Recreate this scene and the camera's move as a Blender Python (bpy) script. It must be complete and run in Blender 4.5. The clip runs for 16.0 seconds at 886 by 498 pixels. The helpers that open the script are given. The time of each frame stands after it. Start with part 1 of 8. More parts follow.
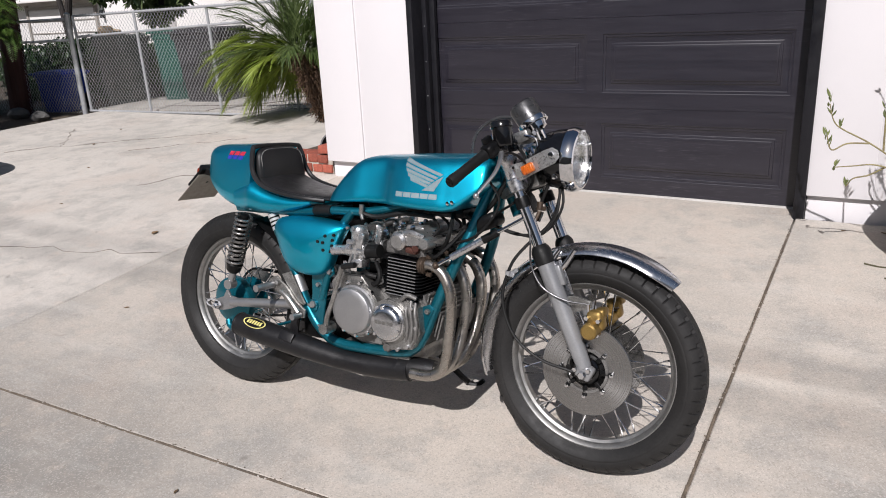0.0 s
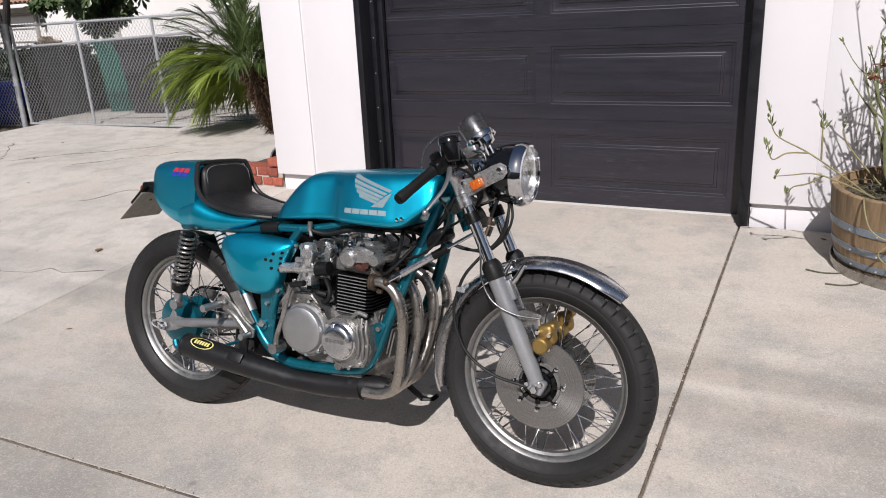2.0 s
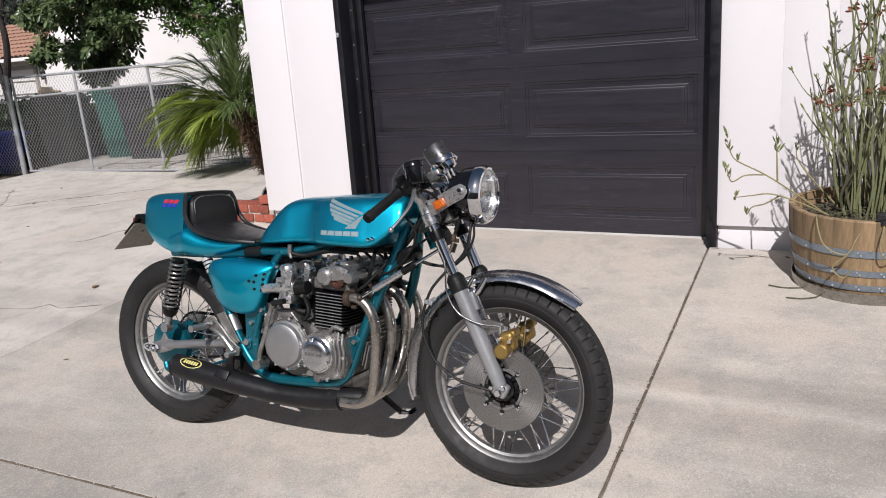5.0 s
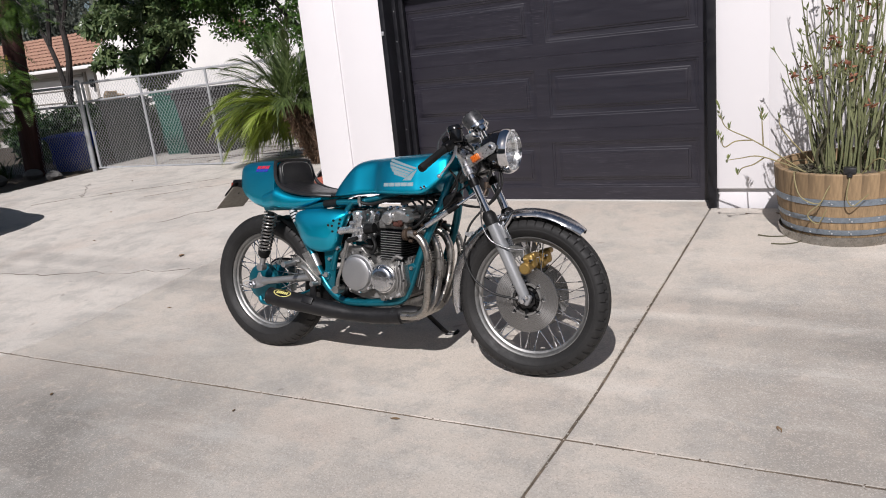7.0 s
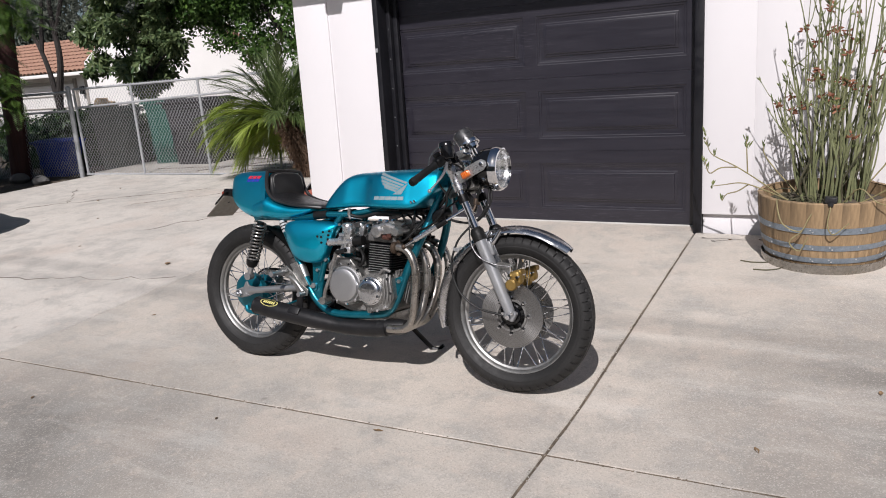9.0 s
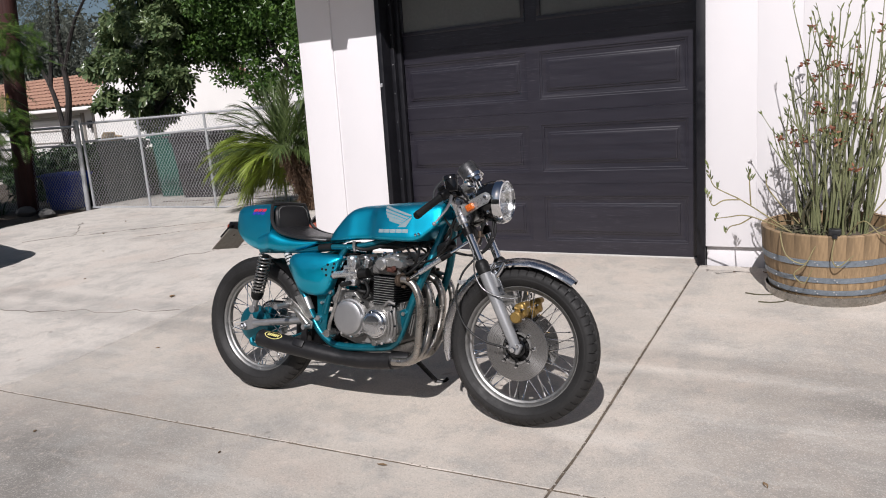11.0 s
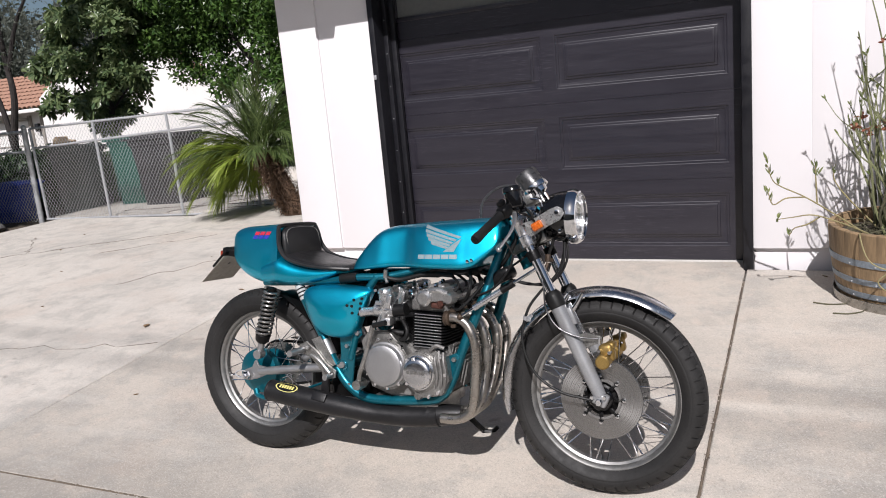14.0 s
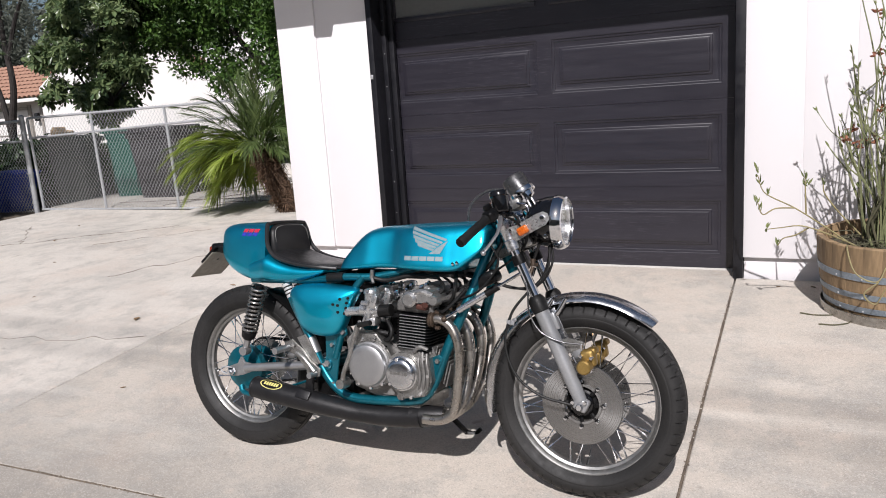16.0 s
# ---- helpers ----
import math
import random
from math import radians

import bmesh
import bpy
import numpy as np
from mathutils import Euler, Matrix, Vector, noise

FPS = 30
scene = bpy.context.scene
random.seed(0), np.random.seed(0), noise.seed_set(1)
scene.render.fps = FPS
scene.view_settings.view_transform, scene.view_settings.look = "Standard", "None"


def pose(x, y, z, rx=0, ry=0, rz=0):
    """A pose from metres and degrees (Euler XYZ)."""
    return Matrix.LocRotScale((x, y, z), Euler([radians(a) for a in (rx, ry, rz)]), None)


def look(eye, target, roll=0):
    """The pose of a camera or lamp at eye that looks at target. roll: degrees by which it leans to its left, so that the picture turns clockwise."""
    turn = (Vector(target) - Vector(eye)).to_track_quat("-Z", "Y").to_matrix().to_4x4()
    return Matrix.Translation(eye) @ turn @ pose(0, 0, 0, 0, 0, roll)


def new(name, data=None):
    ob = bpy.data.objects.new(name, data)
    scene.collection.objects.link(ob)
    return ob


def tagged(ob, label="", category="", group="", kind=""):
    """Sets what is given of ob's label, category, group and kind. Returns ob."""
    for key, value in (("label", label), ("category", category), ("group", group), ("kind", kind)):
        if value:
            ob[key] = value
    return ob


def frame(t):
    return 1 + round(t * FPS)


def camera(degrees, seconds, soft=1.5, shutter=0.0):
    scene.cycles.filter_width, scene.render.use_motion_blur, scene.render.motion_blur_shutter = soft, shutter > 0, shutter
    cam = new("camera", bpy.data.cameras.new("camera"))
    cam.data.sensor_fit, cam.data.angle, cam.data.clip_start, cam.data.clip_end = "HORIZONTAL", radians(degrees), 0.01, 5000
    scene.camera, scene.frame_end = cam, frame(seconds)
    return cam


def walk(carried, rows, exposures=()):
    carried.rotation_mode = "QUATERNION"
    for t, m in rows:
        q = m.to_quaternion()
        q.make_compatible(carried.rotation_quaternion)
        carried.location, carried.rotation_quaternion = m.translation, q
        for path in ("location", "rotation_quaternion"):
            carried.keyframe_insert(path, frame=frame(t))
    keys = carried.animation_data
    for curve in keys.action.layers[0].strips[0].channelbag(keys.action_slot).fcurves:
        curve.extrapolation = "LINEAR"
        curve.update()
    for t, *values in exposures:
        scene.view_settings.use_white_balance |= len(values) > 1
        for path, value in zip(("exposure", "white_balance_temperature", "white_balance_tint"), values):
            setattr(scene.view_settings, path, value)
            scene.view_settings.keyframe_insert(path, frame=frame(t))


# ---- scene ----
cam = camera(61.4, 16.0, 1.0)

PATH = [
    (0, (-0.162, -0.072, 1.334), (-1.152, 1.553, 0.718), -2.8),
    (0.5, (-0.177, -0.058, 1.324), (-1.147, 1.577, 0.703), -2.7),
    (1, (-0.174, -0.048, 1.331), (-1.119, 1.602, 0.711), -2.8),
    (1.5, (-0.165, -0.05, 1.339), (-1.078, 1.62, 0.725), -2.7),
    (2, (-0.158, -0.048, 1.351), (-1.045, 1.641, 0.751), -2.7),
    (2.5, (-0.156, -0.041, 1.355), (-1.02, 1.666, 0.775), -2.6),
    (3, (-0.169, -0.048, 1.354), (-1.016, 1.673, 0.788), -2.8),
    (3.5, (-0.181, -0.066, 1.349), (-1.013, 1.668, 0.798), -3.0),
    (3.7, (-0.178, -0.07, 1.349), (-1.008, 1.667, 0.804), -3.2),
    (5.8, (0.211, -0.433, 1.304), (-0.737, 1.264, 0.832), -5.1),
    (6, (0.256, -0.531, 1.299), (-0.705, 1.158, 0.826), -5.5),
    (6.5, (0.308, -0.764, 1.282), (-0.669, 0.913, 0.803), -6.0),
    (7, (0.338, -0.844, 1.29), (-0.638, 0.83, 0.797), -5.8),
    (7.5, (0.353, -0.898, 1.299), (-0.618, 0.776, 0.795), -5.4),
    (8, (0.358, -0.917, 1.286), (-0.607, 0.761, 0.784), -4.7),
    (8.5, (0.36, -0.919, 1.29), (-0.597, 0.77, 0.81), -4.3),
    (9, (0.347, -0.881, 1.281), (-0.598, 0.824, 0.834), -3.7),
    (11.5, (0.346, -0.89, 1.283), (-0.625, 0.822, 0.931), -4.2),
    (12, (0.289, -0.82, 1.277), (-0.71, 0.877, 0.927), -5.0),
    (12.5, (0.152, -0.649, 1.301), (-0.86, 1.038, 0.945), -5.9),
    (13, (0.002, -0.565, 1.303), (-0.985, 1.135, 0.934), -6.5),
    (13.5, (-0.198, -0.508, 1.332), (-1.115, 1.228, 0.947), -6.2),
    (14, (-0.24, -0.477, 1.321), (-1.107, 1.283, 0.931), -5.3),
    (14.5, (-0.211, -0.49, 1.335), (-1.051, 1.282, 0.945), -4.4),
    (15, (-0.196, -0.477, 1.327), (-1.037, 1.296, 0.94), -3.9),
    (15.5, (-0.194, -0.477, 1.327), (-1.046, 1.29, 0.941), -3.6),
    (16, (-0.198, -0.472, 1.329), (-1.059, 1.29, 0.938), -3.8),
]
walk(cam, [(t, look(eye, target, roll)) for t, eye, target, roll in PATH], ((0, 0.05), (6.0, 0.0), (9.0, 0.0), (11.5, 0.04), (13.0, 0.13), (16.0, 0.17)))

# ---- light ----
SUN_DIR = Vector((-0.28, 1.0, -1.0)).normalized()
world = bpy.data.worlds.new("sky_world")
scene.world = world
world.use_nodes = True
wn = world.node_tree.nodes
sky = wn.new("ShaderNodeTexSky")
sky.sky_type = "NISHITA"
sky.sun_disc = False
sky.sun_elevation = math.asin(-SUN_DIR.z)
sky.sun_rotation = math.atan2(-SUN_DIR.x, -SUN_DIR.y)
sky.dust_density = 1.5
wn["Background"].inputs[1].default_value = 0.05
world.node_tree.links.new(sky.outputs[0], wn["Background"].inputs[0])
sun = new("sun", bpy.data.lights.new("sun", "SUN"))
sun.data.energy = 5.0
sun.data.angle = radians(0.53)
sun.data.color = (1.0, 0.958, 0.968)
sun.matrix_world = look((0, 0, 30), Vector((0, 0, 30)) + SUN_DIR)


# ---- materials ----
def mix_rgb(nt, fac, a, b, mode="MIX"):
    n = nt.nodes.new("ShaderNodeMix")
    n.data_type, n.blend_type = "RGBA", mode
    for sock, v in ((n.inputs[0], fac), (n.inputs[6], a), (n.inputs[7], b)):
        if isinstance(v, (int, float)):
            sock.default_value = v
        elif isinstance(v, tuple):
            sock.default_value = (*v, 1.0)
        else:
            nt.links.new(v, sock)
    return n.outputs[2]


def noise_tex(nt, vec, scale, detail=6.0, rough=0.6):
    n = nt.nodes.new("ShaderNodeTexNoise")
    n.inputs["Scale"].default_value = scale
    n.inputs["Detail"].default_value = detail
    n.inputs["Roughness"].default_value = rough
    nt.links.new(vec, n.inputs["Vector"])
    return n.outputs["Fac"]


def ramp(nt, fac, lo, hi, v0=0.0, v1=1.0):
    n = nt.nodes.new("ShaderNodeMapRange")
    n.inputs["From Min"].default_value, n.inputs["From Max"].default_value = lo, hi
    n.inputs["To Min"].default_value, n.inputs["To Max"].default_value = v0, v1
    nt.links.new(fac, n.inputs["Value"])
    return n.outputs["Result"]


def coords(nt, world_space=False, stretch=(1, 1, 1)):
    if world_space:
        src = nt.nodes.new("ShaderNodeNewGeometry").outputs["Position"]
    else:
        src = nt.nodes.new("ShaderNodeTexCoord").outputs["Object"]
    if stretch == (1, 1, 1):
        return src
    m = nt.nodes.new("ShaderNodeMapping")
    m.inputs["Scale"].default_value = stretch
    nt.links.new(src, m.inputs["Vector"])
    return m.outputs["Vector"]


def surf(name, a, b, scale=6.0, rough=0.6, metal=0.0, bump=0.15, bscale=80.0, coat=0.0, grain=0.25, stretch=(1, 1, 1), rvar=0.15,
         world_space=False, vary=0.0, spec=0.5, height=0.004):
    """Two colours mixed by broad noise, darkened by fine noise, with fine relief."""
    mat = bpy.data.materials.new(name)
    mat.use_nodes = True
    nt = mat.node_tree
    p = nt.nodes["Principled BSDF"]
    vec = coords(nt, world_space, stretch)
    broad = ramp(nt, noise_tex(nt, vec, scale), 0.3, 0.7)
    fine = noise_tex(nt, vec, bscale, 4.0, 0.7)
    col = mix_rgb(nt, broad, a, b)
    dark = ramp(nt, fine, 0.3, 0.7, 1.0 - grain, 1.0 + grain * 0.4)
    comb = nt.nodes.new("ShaderNodeCombineColor")
    for i in range(3):
        nt.links.new(dark, comb.inputs[i])
    col = mix_rgb(nt, 1.0, col, comb.outputs[0], "MULTIPLY")
    if vary:
        info = nt.nodes.new("ShaderNodeObjectInfo")
        hsv = nt.nodes.new("ShaderNodeHueSaturation")
        nt.links.new(ramp(nt, info.outputs["Random"], 0, 1, 1 - vary, 1 + vary), hsv.inputs["Value"])
        nt.links.new(col, hsv.inputs["Color"])
        col = hsv.outputs["Color"]
    nt.links.new(col, p.inputs["Base Color"])
    nt.links.new(ramp(nt, noise_tex(nt, vec, scale * 5), 0.3, 0.7, max(rough - rvar, 0.02), min(rough + rvar, 1.0)), p.inputs["Roughness"])
    p.inputs["Metallic"].default_value = metal
    p.inputs["Coat Weight"].default_value = coat
    p.inputs["Coat Roughness"].default_value = 0.06
    p.inputs["Specular IOR Level"].default_value = spec
    if bump:
        bn = nt.nodes.new("ShaderNodeBump")
        bn.inputs["Strength"].default_value = bump
        bn.inputs["Distance"].default_value = height
        nt.links.new(fine, bn.inputs["Height"])
        nt.links.new(bn.outputs[0], p.inputs["Normal"])
    return mat


def concrete(name, a, b, stain):
    """Broom-finished slab: speckled aggregate, broad stains, small dark spots."""
    mat = bpy.data.materials.new(name)
    mat.use_nodes = True
    nt = mat.node_tree
    p = nt.nodes["Principled BSDF"]
    vec = coords(nt, True)
    col = mix_rgb(nt, ramp(nt, noise_tex(nt, vec, 0.9, 8.0), 0.35, 0.65), a, b)
    col = mix_rgb(nt, ramp(nt, noise_tex(nt, vec, 2.3, 9.0, 0.72), 0.46, 0.66, 0.0, 0.75), col, stain)
    col = mix_rgb(nt, ramp(nt, noise_tex(nt, vec, 1.5, 5.0, 0.6), 0.52, 0.68, 0.0, 0.35), col, (0.50, 0.40, 0.335))
    # broad soft round patches, darker and greyer than the rest
    for cx, cy, r in ((1.15, 1.95, 1.7), (-2.7, 0.5, 1.4), (1.3, 0.2, 1.4)):
        far = nt.nodes.new("ShaderNodeVectorMath")
        far.operation = "DISTANCE"
        nt.links.new(vec, far.inputs[0])
        far.inputs[1].default_value = (cx, cy, 0.0)
        add = nt.nodes.new("ShaderNodeMath")
        add.operation = "ADD"
        nt.links.new(ramp(nt, far.outputs["Value"], 0.30 * r, r, 0.80, 0.0), add.inputs[0])
        nt.links.new(ramp(nt, noise_tex(nt, vec, 1.9, 6.0), 0.35, 0.7, -0.15, 0.20), add.inputs[1])
        keep = nt.nodes.new("ShaderNodeMath")
        keep.operation = "MULTIPLY"
        nt.links.new(add.outputs[0], keep.inputs[0])
        nt.links.new(ramp(nt, far.outputs["Value"], 0.7 * r, r, 1.0, 0.0), keep.inputs[1])
        keep.use_clamp = True
        col = mix_rgb(nt, keep.outputs[0], col, tuple(0.55 * v for v in stain))
    cloud = noise_tex(nt, vec, 4.6, 7.0, 0.7)
    col = mix_rgb(nt, ramp(nt, cloud, 0.48, 0.62, 0.0, 0.46), col, (0.36, 0.348, 0.322))
    col = mix_rgb(nt, ramp(nt, noise_tex(nt, vec, 13.0, 4.0, 0.65), 0.56, 0.72, 0.0, 0.4), col, (0.60, 0.50, 0.42))
    streak = coords(nt, True, (0.5, 2.2, 1))
    col = mix_rgb(nt, ramp(nt, noise_tex(nt, streak, 1.7, 7.0, 0.68), 0.52, 0.72, 0.0, 0.45), col, (0.66, 0.63, 0.58))
    speck = nt.nodes.new("ShaderNodeTexVoronoi")
    speck.inputs["Scale"].default_value = 230.0
    nt.links.new(vec, speck.inputs["Vector"])
    sep = nt.nodes.new("ShaderNodeSeparateColor")
    nt.links.new(speck.outputs["Color"], sep.inputs[0])
    col = mix_rgb(nt, ramp(nt, sep.outputs[0], 0.60, 1.0, 0.0, 0.36), col, (0.20, 0.195, 0.17))
    col = mix_rgb(nt, ramp(nt, sep.outputs[1], 0.72, 1.0, 0.0, 0.34), col, (0.76, 0.70, 0.64))
    grit = noise_tex(nt, vec, 420.0, 3.0, 0.8)
    col = mix_rgb(nt, ramp(nt, grit, 0.35, 0.62, 0.24, 0.0), col, (0.2, 0.18, 0.16))
    spots = noise_tex(nt, vec, 9.0, 2.0, 0.5)
    col = mix_rgb(nt, ramp(nt, spots, 0.70, 0.78, 0.0, 0.45), col, (0.17, 0.15, 0.135))
    nt.links.new(col, p.inputs["Base Color"])
    p.inputs["Roughness"].default_value = 0.85
    p.inputs["Specular IOR Level"].default_value = 0.3
    bn = nt.nodes.new("ShaderNodeBump")
    bn.inputs["Strength"].default_value = 0.35
    bn.inputs["Distance"].default_value = 0.003
    nt.links.new(grit, bn.inputs["Height"])
    nt.links.new(bn.outputs[0], p.inputs["Normal"])
    return mat


def woodgrain_paint(name):
    """Black paint over embossed horizontal wood grain, greyed where it is chalky."""
    mat = bpy.data.materials.new(name)
    mat.use_nodes = True
    nt = mat.node_tree
    p = nt.nodes["Principled BSDF"]
    long = noise_tex(nt, coords(nt, True, (1.0, 1, 11.0)), 2.6, 7.0, 0.66)
    fine = noise_tex(nt, coords(nt, True, (2.2, 1, 34.0)), 5.0, 5.0, 0.7)
    patch = noise_tex(nt, coords(nt, True, (0.8, 1, 1.6)), 1.4, 3.0, 0.5)
    col = mix_rgb(nt, ramp(nt, long, 0.35, 0.65), (0.0130, 0.0117, 0.0180), (0.0182, 0.0164, 0.0243))
    chalk = nt.nodes.new("ShaderNodeMath")
    chalk.operation = "MULTIPLY"
    nt.links.new(ramp(nt, fine, 0.55, 0.70, 0.0, 0.85), chalk.inputs[0])
    nt.links.new(ramp(nt, patch, 0.47, 0.66, 0.0, 1.0), chalk.inputs[1])
    col = mix_rgb(nt, chalk.outputs[0], col, (0.075, 0.070, 0.084))
    nt.links.new(col, p.inputs["Base Color"])
    nt.links.new(ramp(nt, long, 0.3, 0.7, 0.33, 0.41), p.inputs["Roughness"])
    p.inputs["Specular IOR Level"].default_value = 0.7
    add = nt.nodes.new("ShaderNodeMath")
    nt.links.new(long, add.inputs[0])
    nt.links.new(fine, add.inputs[1])
    bn = nt.nodes.new("ShaderNodeBump")
    bn.inputs["Strength"].default_value = 0.07
    bn.inputs["Distance"].default_value = 0.0014
    nt.links.new(add.outputs[0], bn.inputs["Height"])
    nt.links.new(bn.outputs[0], p.inputs["Normal"])
    return mat


def foliage(name, a, b, through_light=0.35, rough=0.45):
    mat = bpy.data.materials.new(name)
    mat.use_nodes = True
    nt = mat.node_tree
    p = nt.nodes["Principled BSDF"]
    isl = nt.nodes.new("ShaderNodeNewGeometry").outputs["Random Per Island"]
    col = mix_rgb(nt, isl, a, b)
    col = mix_rgb(nt, ramp(nt, noise_tex(nt, coords(nt), 1.3), 0.3, 0.7, 0.0, 0.5), col, tuple(0.55 * v for v in a))
    nt.links.new(col, p.inputs["Base Color"])
    p.inputs["Roughness"].default_value = rough
    t = nt.nodes.new("ShaderNodeBsdfTranslucent")
    nt.links.new(col, t.inputs["Color"])
    mx = nt.nodes.new("ShaderNodeMixShader")
    mx.inputs[0].default_value = through_light
    nt.links.new(p.outputs[0], mx.inputs[1])
    nt.links.new(t.outputs[0], mx.inputs[2])
    nt.links.new(mx.outputs[0], nt.nodes["Material Output"].inputs[0])
    return mat


def glassy(name, tint, rough=0.02, ior=1.45):
    mat = bpy.data.materials.new(name)
    mat.use_nodes = True
    p = mat.node_tree.nodes["Principled BSDF"]
    p.inputs["Base Color"].default_value = (*tint, 1)
    p.inputs["Transmission Weight"].default_value = 1.0
    p.inputs["Roughness"].default_value = rough
    p.inputs["IOR"].default_value = ior
    return mat


CONCRETE = concrete("driveway_concrete", (0.57, 0.512, 0.447), (0.45, 0.412, 0.365), (0.335, 0.318, 0.292))
CONCRETE_PALE = concrete("pale_concrete", (0.62, 0.578, 0.525), (0.535, 0.50, 0.455), (0.42, 0.395, 0.365))
SOIL = surf("soil", (0.07, 0.055, 0.04), (0.12, 0.095, 0.07), 3, 0.95, 0, 0.8, 40, grain=0.5, height=0.02)
STUCCO = surf("white_paint", (0.718, 0.697, 0.712), (0.682, 0.664, 0.678), 1.2, 0.8, 0, 0.25, 220, grain=0.05, height=0.002)
DOOR_BLACK = woodgrain_paint("black_woodgrain_steel")
TRIM_BLACK = surf("black_trim_paint", (0.008, 0.008, 0.0105), (0.013, 0.013, 0.0165), 3, 0.45, 0, 0.1, 60, grain=0.2, spec=0.3)
SEAL = surf("pale_threshold", (0.62, 0.60, 0.57), (0.5, 0.48, 0.45), 8, 0.7)
DARK_JOINT = surf("joint_filler", (0.085, 0.066, 0.05), (0.19, 0.15, 0.11), 14, 0.95, 0, 0.6, 90, grain=0.5)
GALV = surf("galvanised_steel", (0.50, 0.51, 0.52), (0.38, 0.39, 0.41), 18, 0.45, 0.35, 0.08, 90, grain=0.2)
HOOP = surf("zinc_hoop", (0.25, 0.29, 0.335), (0.19, 0.225, 0.26), 10, 0.5, 0.35, 0.1, 60, grain=0.25)
OAK = surf("weathered_oak", (0.365, 0.25, 0.138), (0.25, 0.17, 0.095), 9, 0.7, 0, 0.5, 40, grain=0.5, stretch=(1, 1, 0.08), vary=0.17, height=0.004)
BRICK = surf("red_brick", (0.36, 0.095, 0.06), (0.27, 0.075, 0.05), 12, 0.9, 0, 0.6, 90, grain=0.35, vary=0.25, height=0.004)
MORTAR = surf("mortar", (0.5, 0.46, 0.4), (0.4, 0.36, 0.31), 20, 0.95, 0, 0.5, 90)
# bark darkened: the canopy shade on the trunks is put into its colour
BARK = surf("dark_bark", (0.036, 0.029, 0.026), (0.019, 0.016, 0.015), 9, 0.9, 0, 1.0, 30, grain=0.5, stretch=(1, 1, 0.3), height=0.02)
POLE_WOOD = surf("creosoted_pole", (0.075, 0.018, 0.013), (0.035, 0.012, 0.010), 5, 0.75, 0, 0.7, 40, grain=0.45, stretch=(1, 1, 0.06), height=0.01)
PALM_BARK = surf("palm_fibre", (0.14, 0.082, 0.048), (0.055, 0.033, 0.021), 20, 0.95, 0, 0.8, 60, grain=0.5, vary=0.3, height=0.006)
ROOF_TILE = surf("terracotta_tile", (0.46, 0.265, 0.185), (0.34, 0.19, 0.135), 4, 0.85, 0, 0.4, 30, grain=0.35, vary=0.22)
HOUSE_WHITE = surf("house_stucco", (0.78, 0.76, 0.74), (0.72, 0.70, 0.68), 0.6, 0.9, 0, 0.3, 40, grain=0.08)
HOUSE_TRIM = surf("house_trim", (0.40, 0.37, 0.33), (0.33, 0.30, 0.27), 2, 0.7)
BIN_GREY = surf("grey_bin_plastic", (0.095, 0.112, 0.102), (0.066, 0.080, 0.074), 3, 0.6, 0, 0.1, 60, grain=0.2)
BIN_BLACK = surf("black_bin_plastic", (0.026, 0.025, 0.028), (0.038, 0.036, 0.040), 3, 0.6, 0, 0.1, 60, grain=0.2)
BIN_GREEN = surf("green_bin_plastic", (0.014, 0.095, 0.072), (0.011, 0.072, 0.057), 3, 0.55, 0, 0.1, 60, grain=0.2)
BIN_BLUE = surf("blue_bin_plastic", (0.012, 0.055, 0.46), (0.010, 0.04, 0.34), 3, 0.5, 0, 0.1, 60, grain=0.15)
PAPER = surf("cardboard", (0.42, 0.30, 0.18), (0.5, 0.38, 0.25), 8, 0.9)
GREEN_DARK = foliage("dark_leaf", (0.018, 0.045, 0.014), (0.05, 0.10, 0.028), 0.25)
GREEN_MID = foliage("mid_leaf", (0.034, 0.084, 0.018), (0.145, 0.255, 0.055), 0.30, 0.32)
TRAY_METAL = surf("dented_tray_metal", (0.42, 0.40, 0.37), (0.30, 0.28, 0.25), 8, 0.33, 0.9, 0.15, 60, grain=0.3)
GREEN_LEAF = foliage("grey_green_leaf", (0.072, 0.122, 0.054), (0.25, 0.31, 0.14), 0.30, 0.27)
# palm greens carry the light: sunlit tone for lower fronds, shaded for the rest
GREEN_PALM = foliage("palm_leaf", (0.20, 0.28, 0.036), (0.40, 0.48, 0.10), 0.36)
GREEN_PALM_SHADED = foliage("old_palm_leaf", (0.045, 0.080, 0.022), (0.155, 0.205, 0.068), 0.28)
GREEN_FERN = foliage("feather_leaf", (0.040, 0.088, 0.016), (0.125, 0.205, 0.036), 0.3)
# paler and greyer than near leaves: distance haze is put into the colour
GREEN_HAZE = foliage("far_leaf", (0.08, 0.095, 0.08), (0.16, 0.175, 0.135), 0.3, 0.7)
STEM = surf("waxy_stem", (0.145, 0.162, 0.08), (0.225, 0.235, 0.12), 14, 0.5, 0, 0.15, 60, grain=0.25)
STEM_DRY = surf("dry_stem", (0.30, 0.26, 0.12), (0.2, 0.17, 0.09), 20, 0.7, 0, 0.3, 60)
STEM_DARK = surf("dark_stem", (0.06, 0.06, 0.035), (0.1, 0.09, 0.05), 20, 0.7, 0, 0.3, 60)
FLOWER = foliage("dried_red_flower", (0.24, 0.085, 0.05), (0.40, 0.19, 0.11), 0.3, 0.6)
BUD = foliage("pale_green_bud", (0.13, 0.165, 0.06), (0.27, 0.30, 0.12), 0.3, 0.5)
ROCK = surf("grey_rock", (0.15, 0.145, 0.14), (0.09, 0.086, 0.083), 6, 0.9, 0, 0.7, 30, height=0.01)
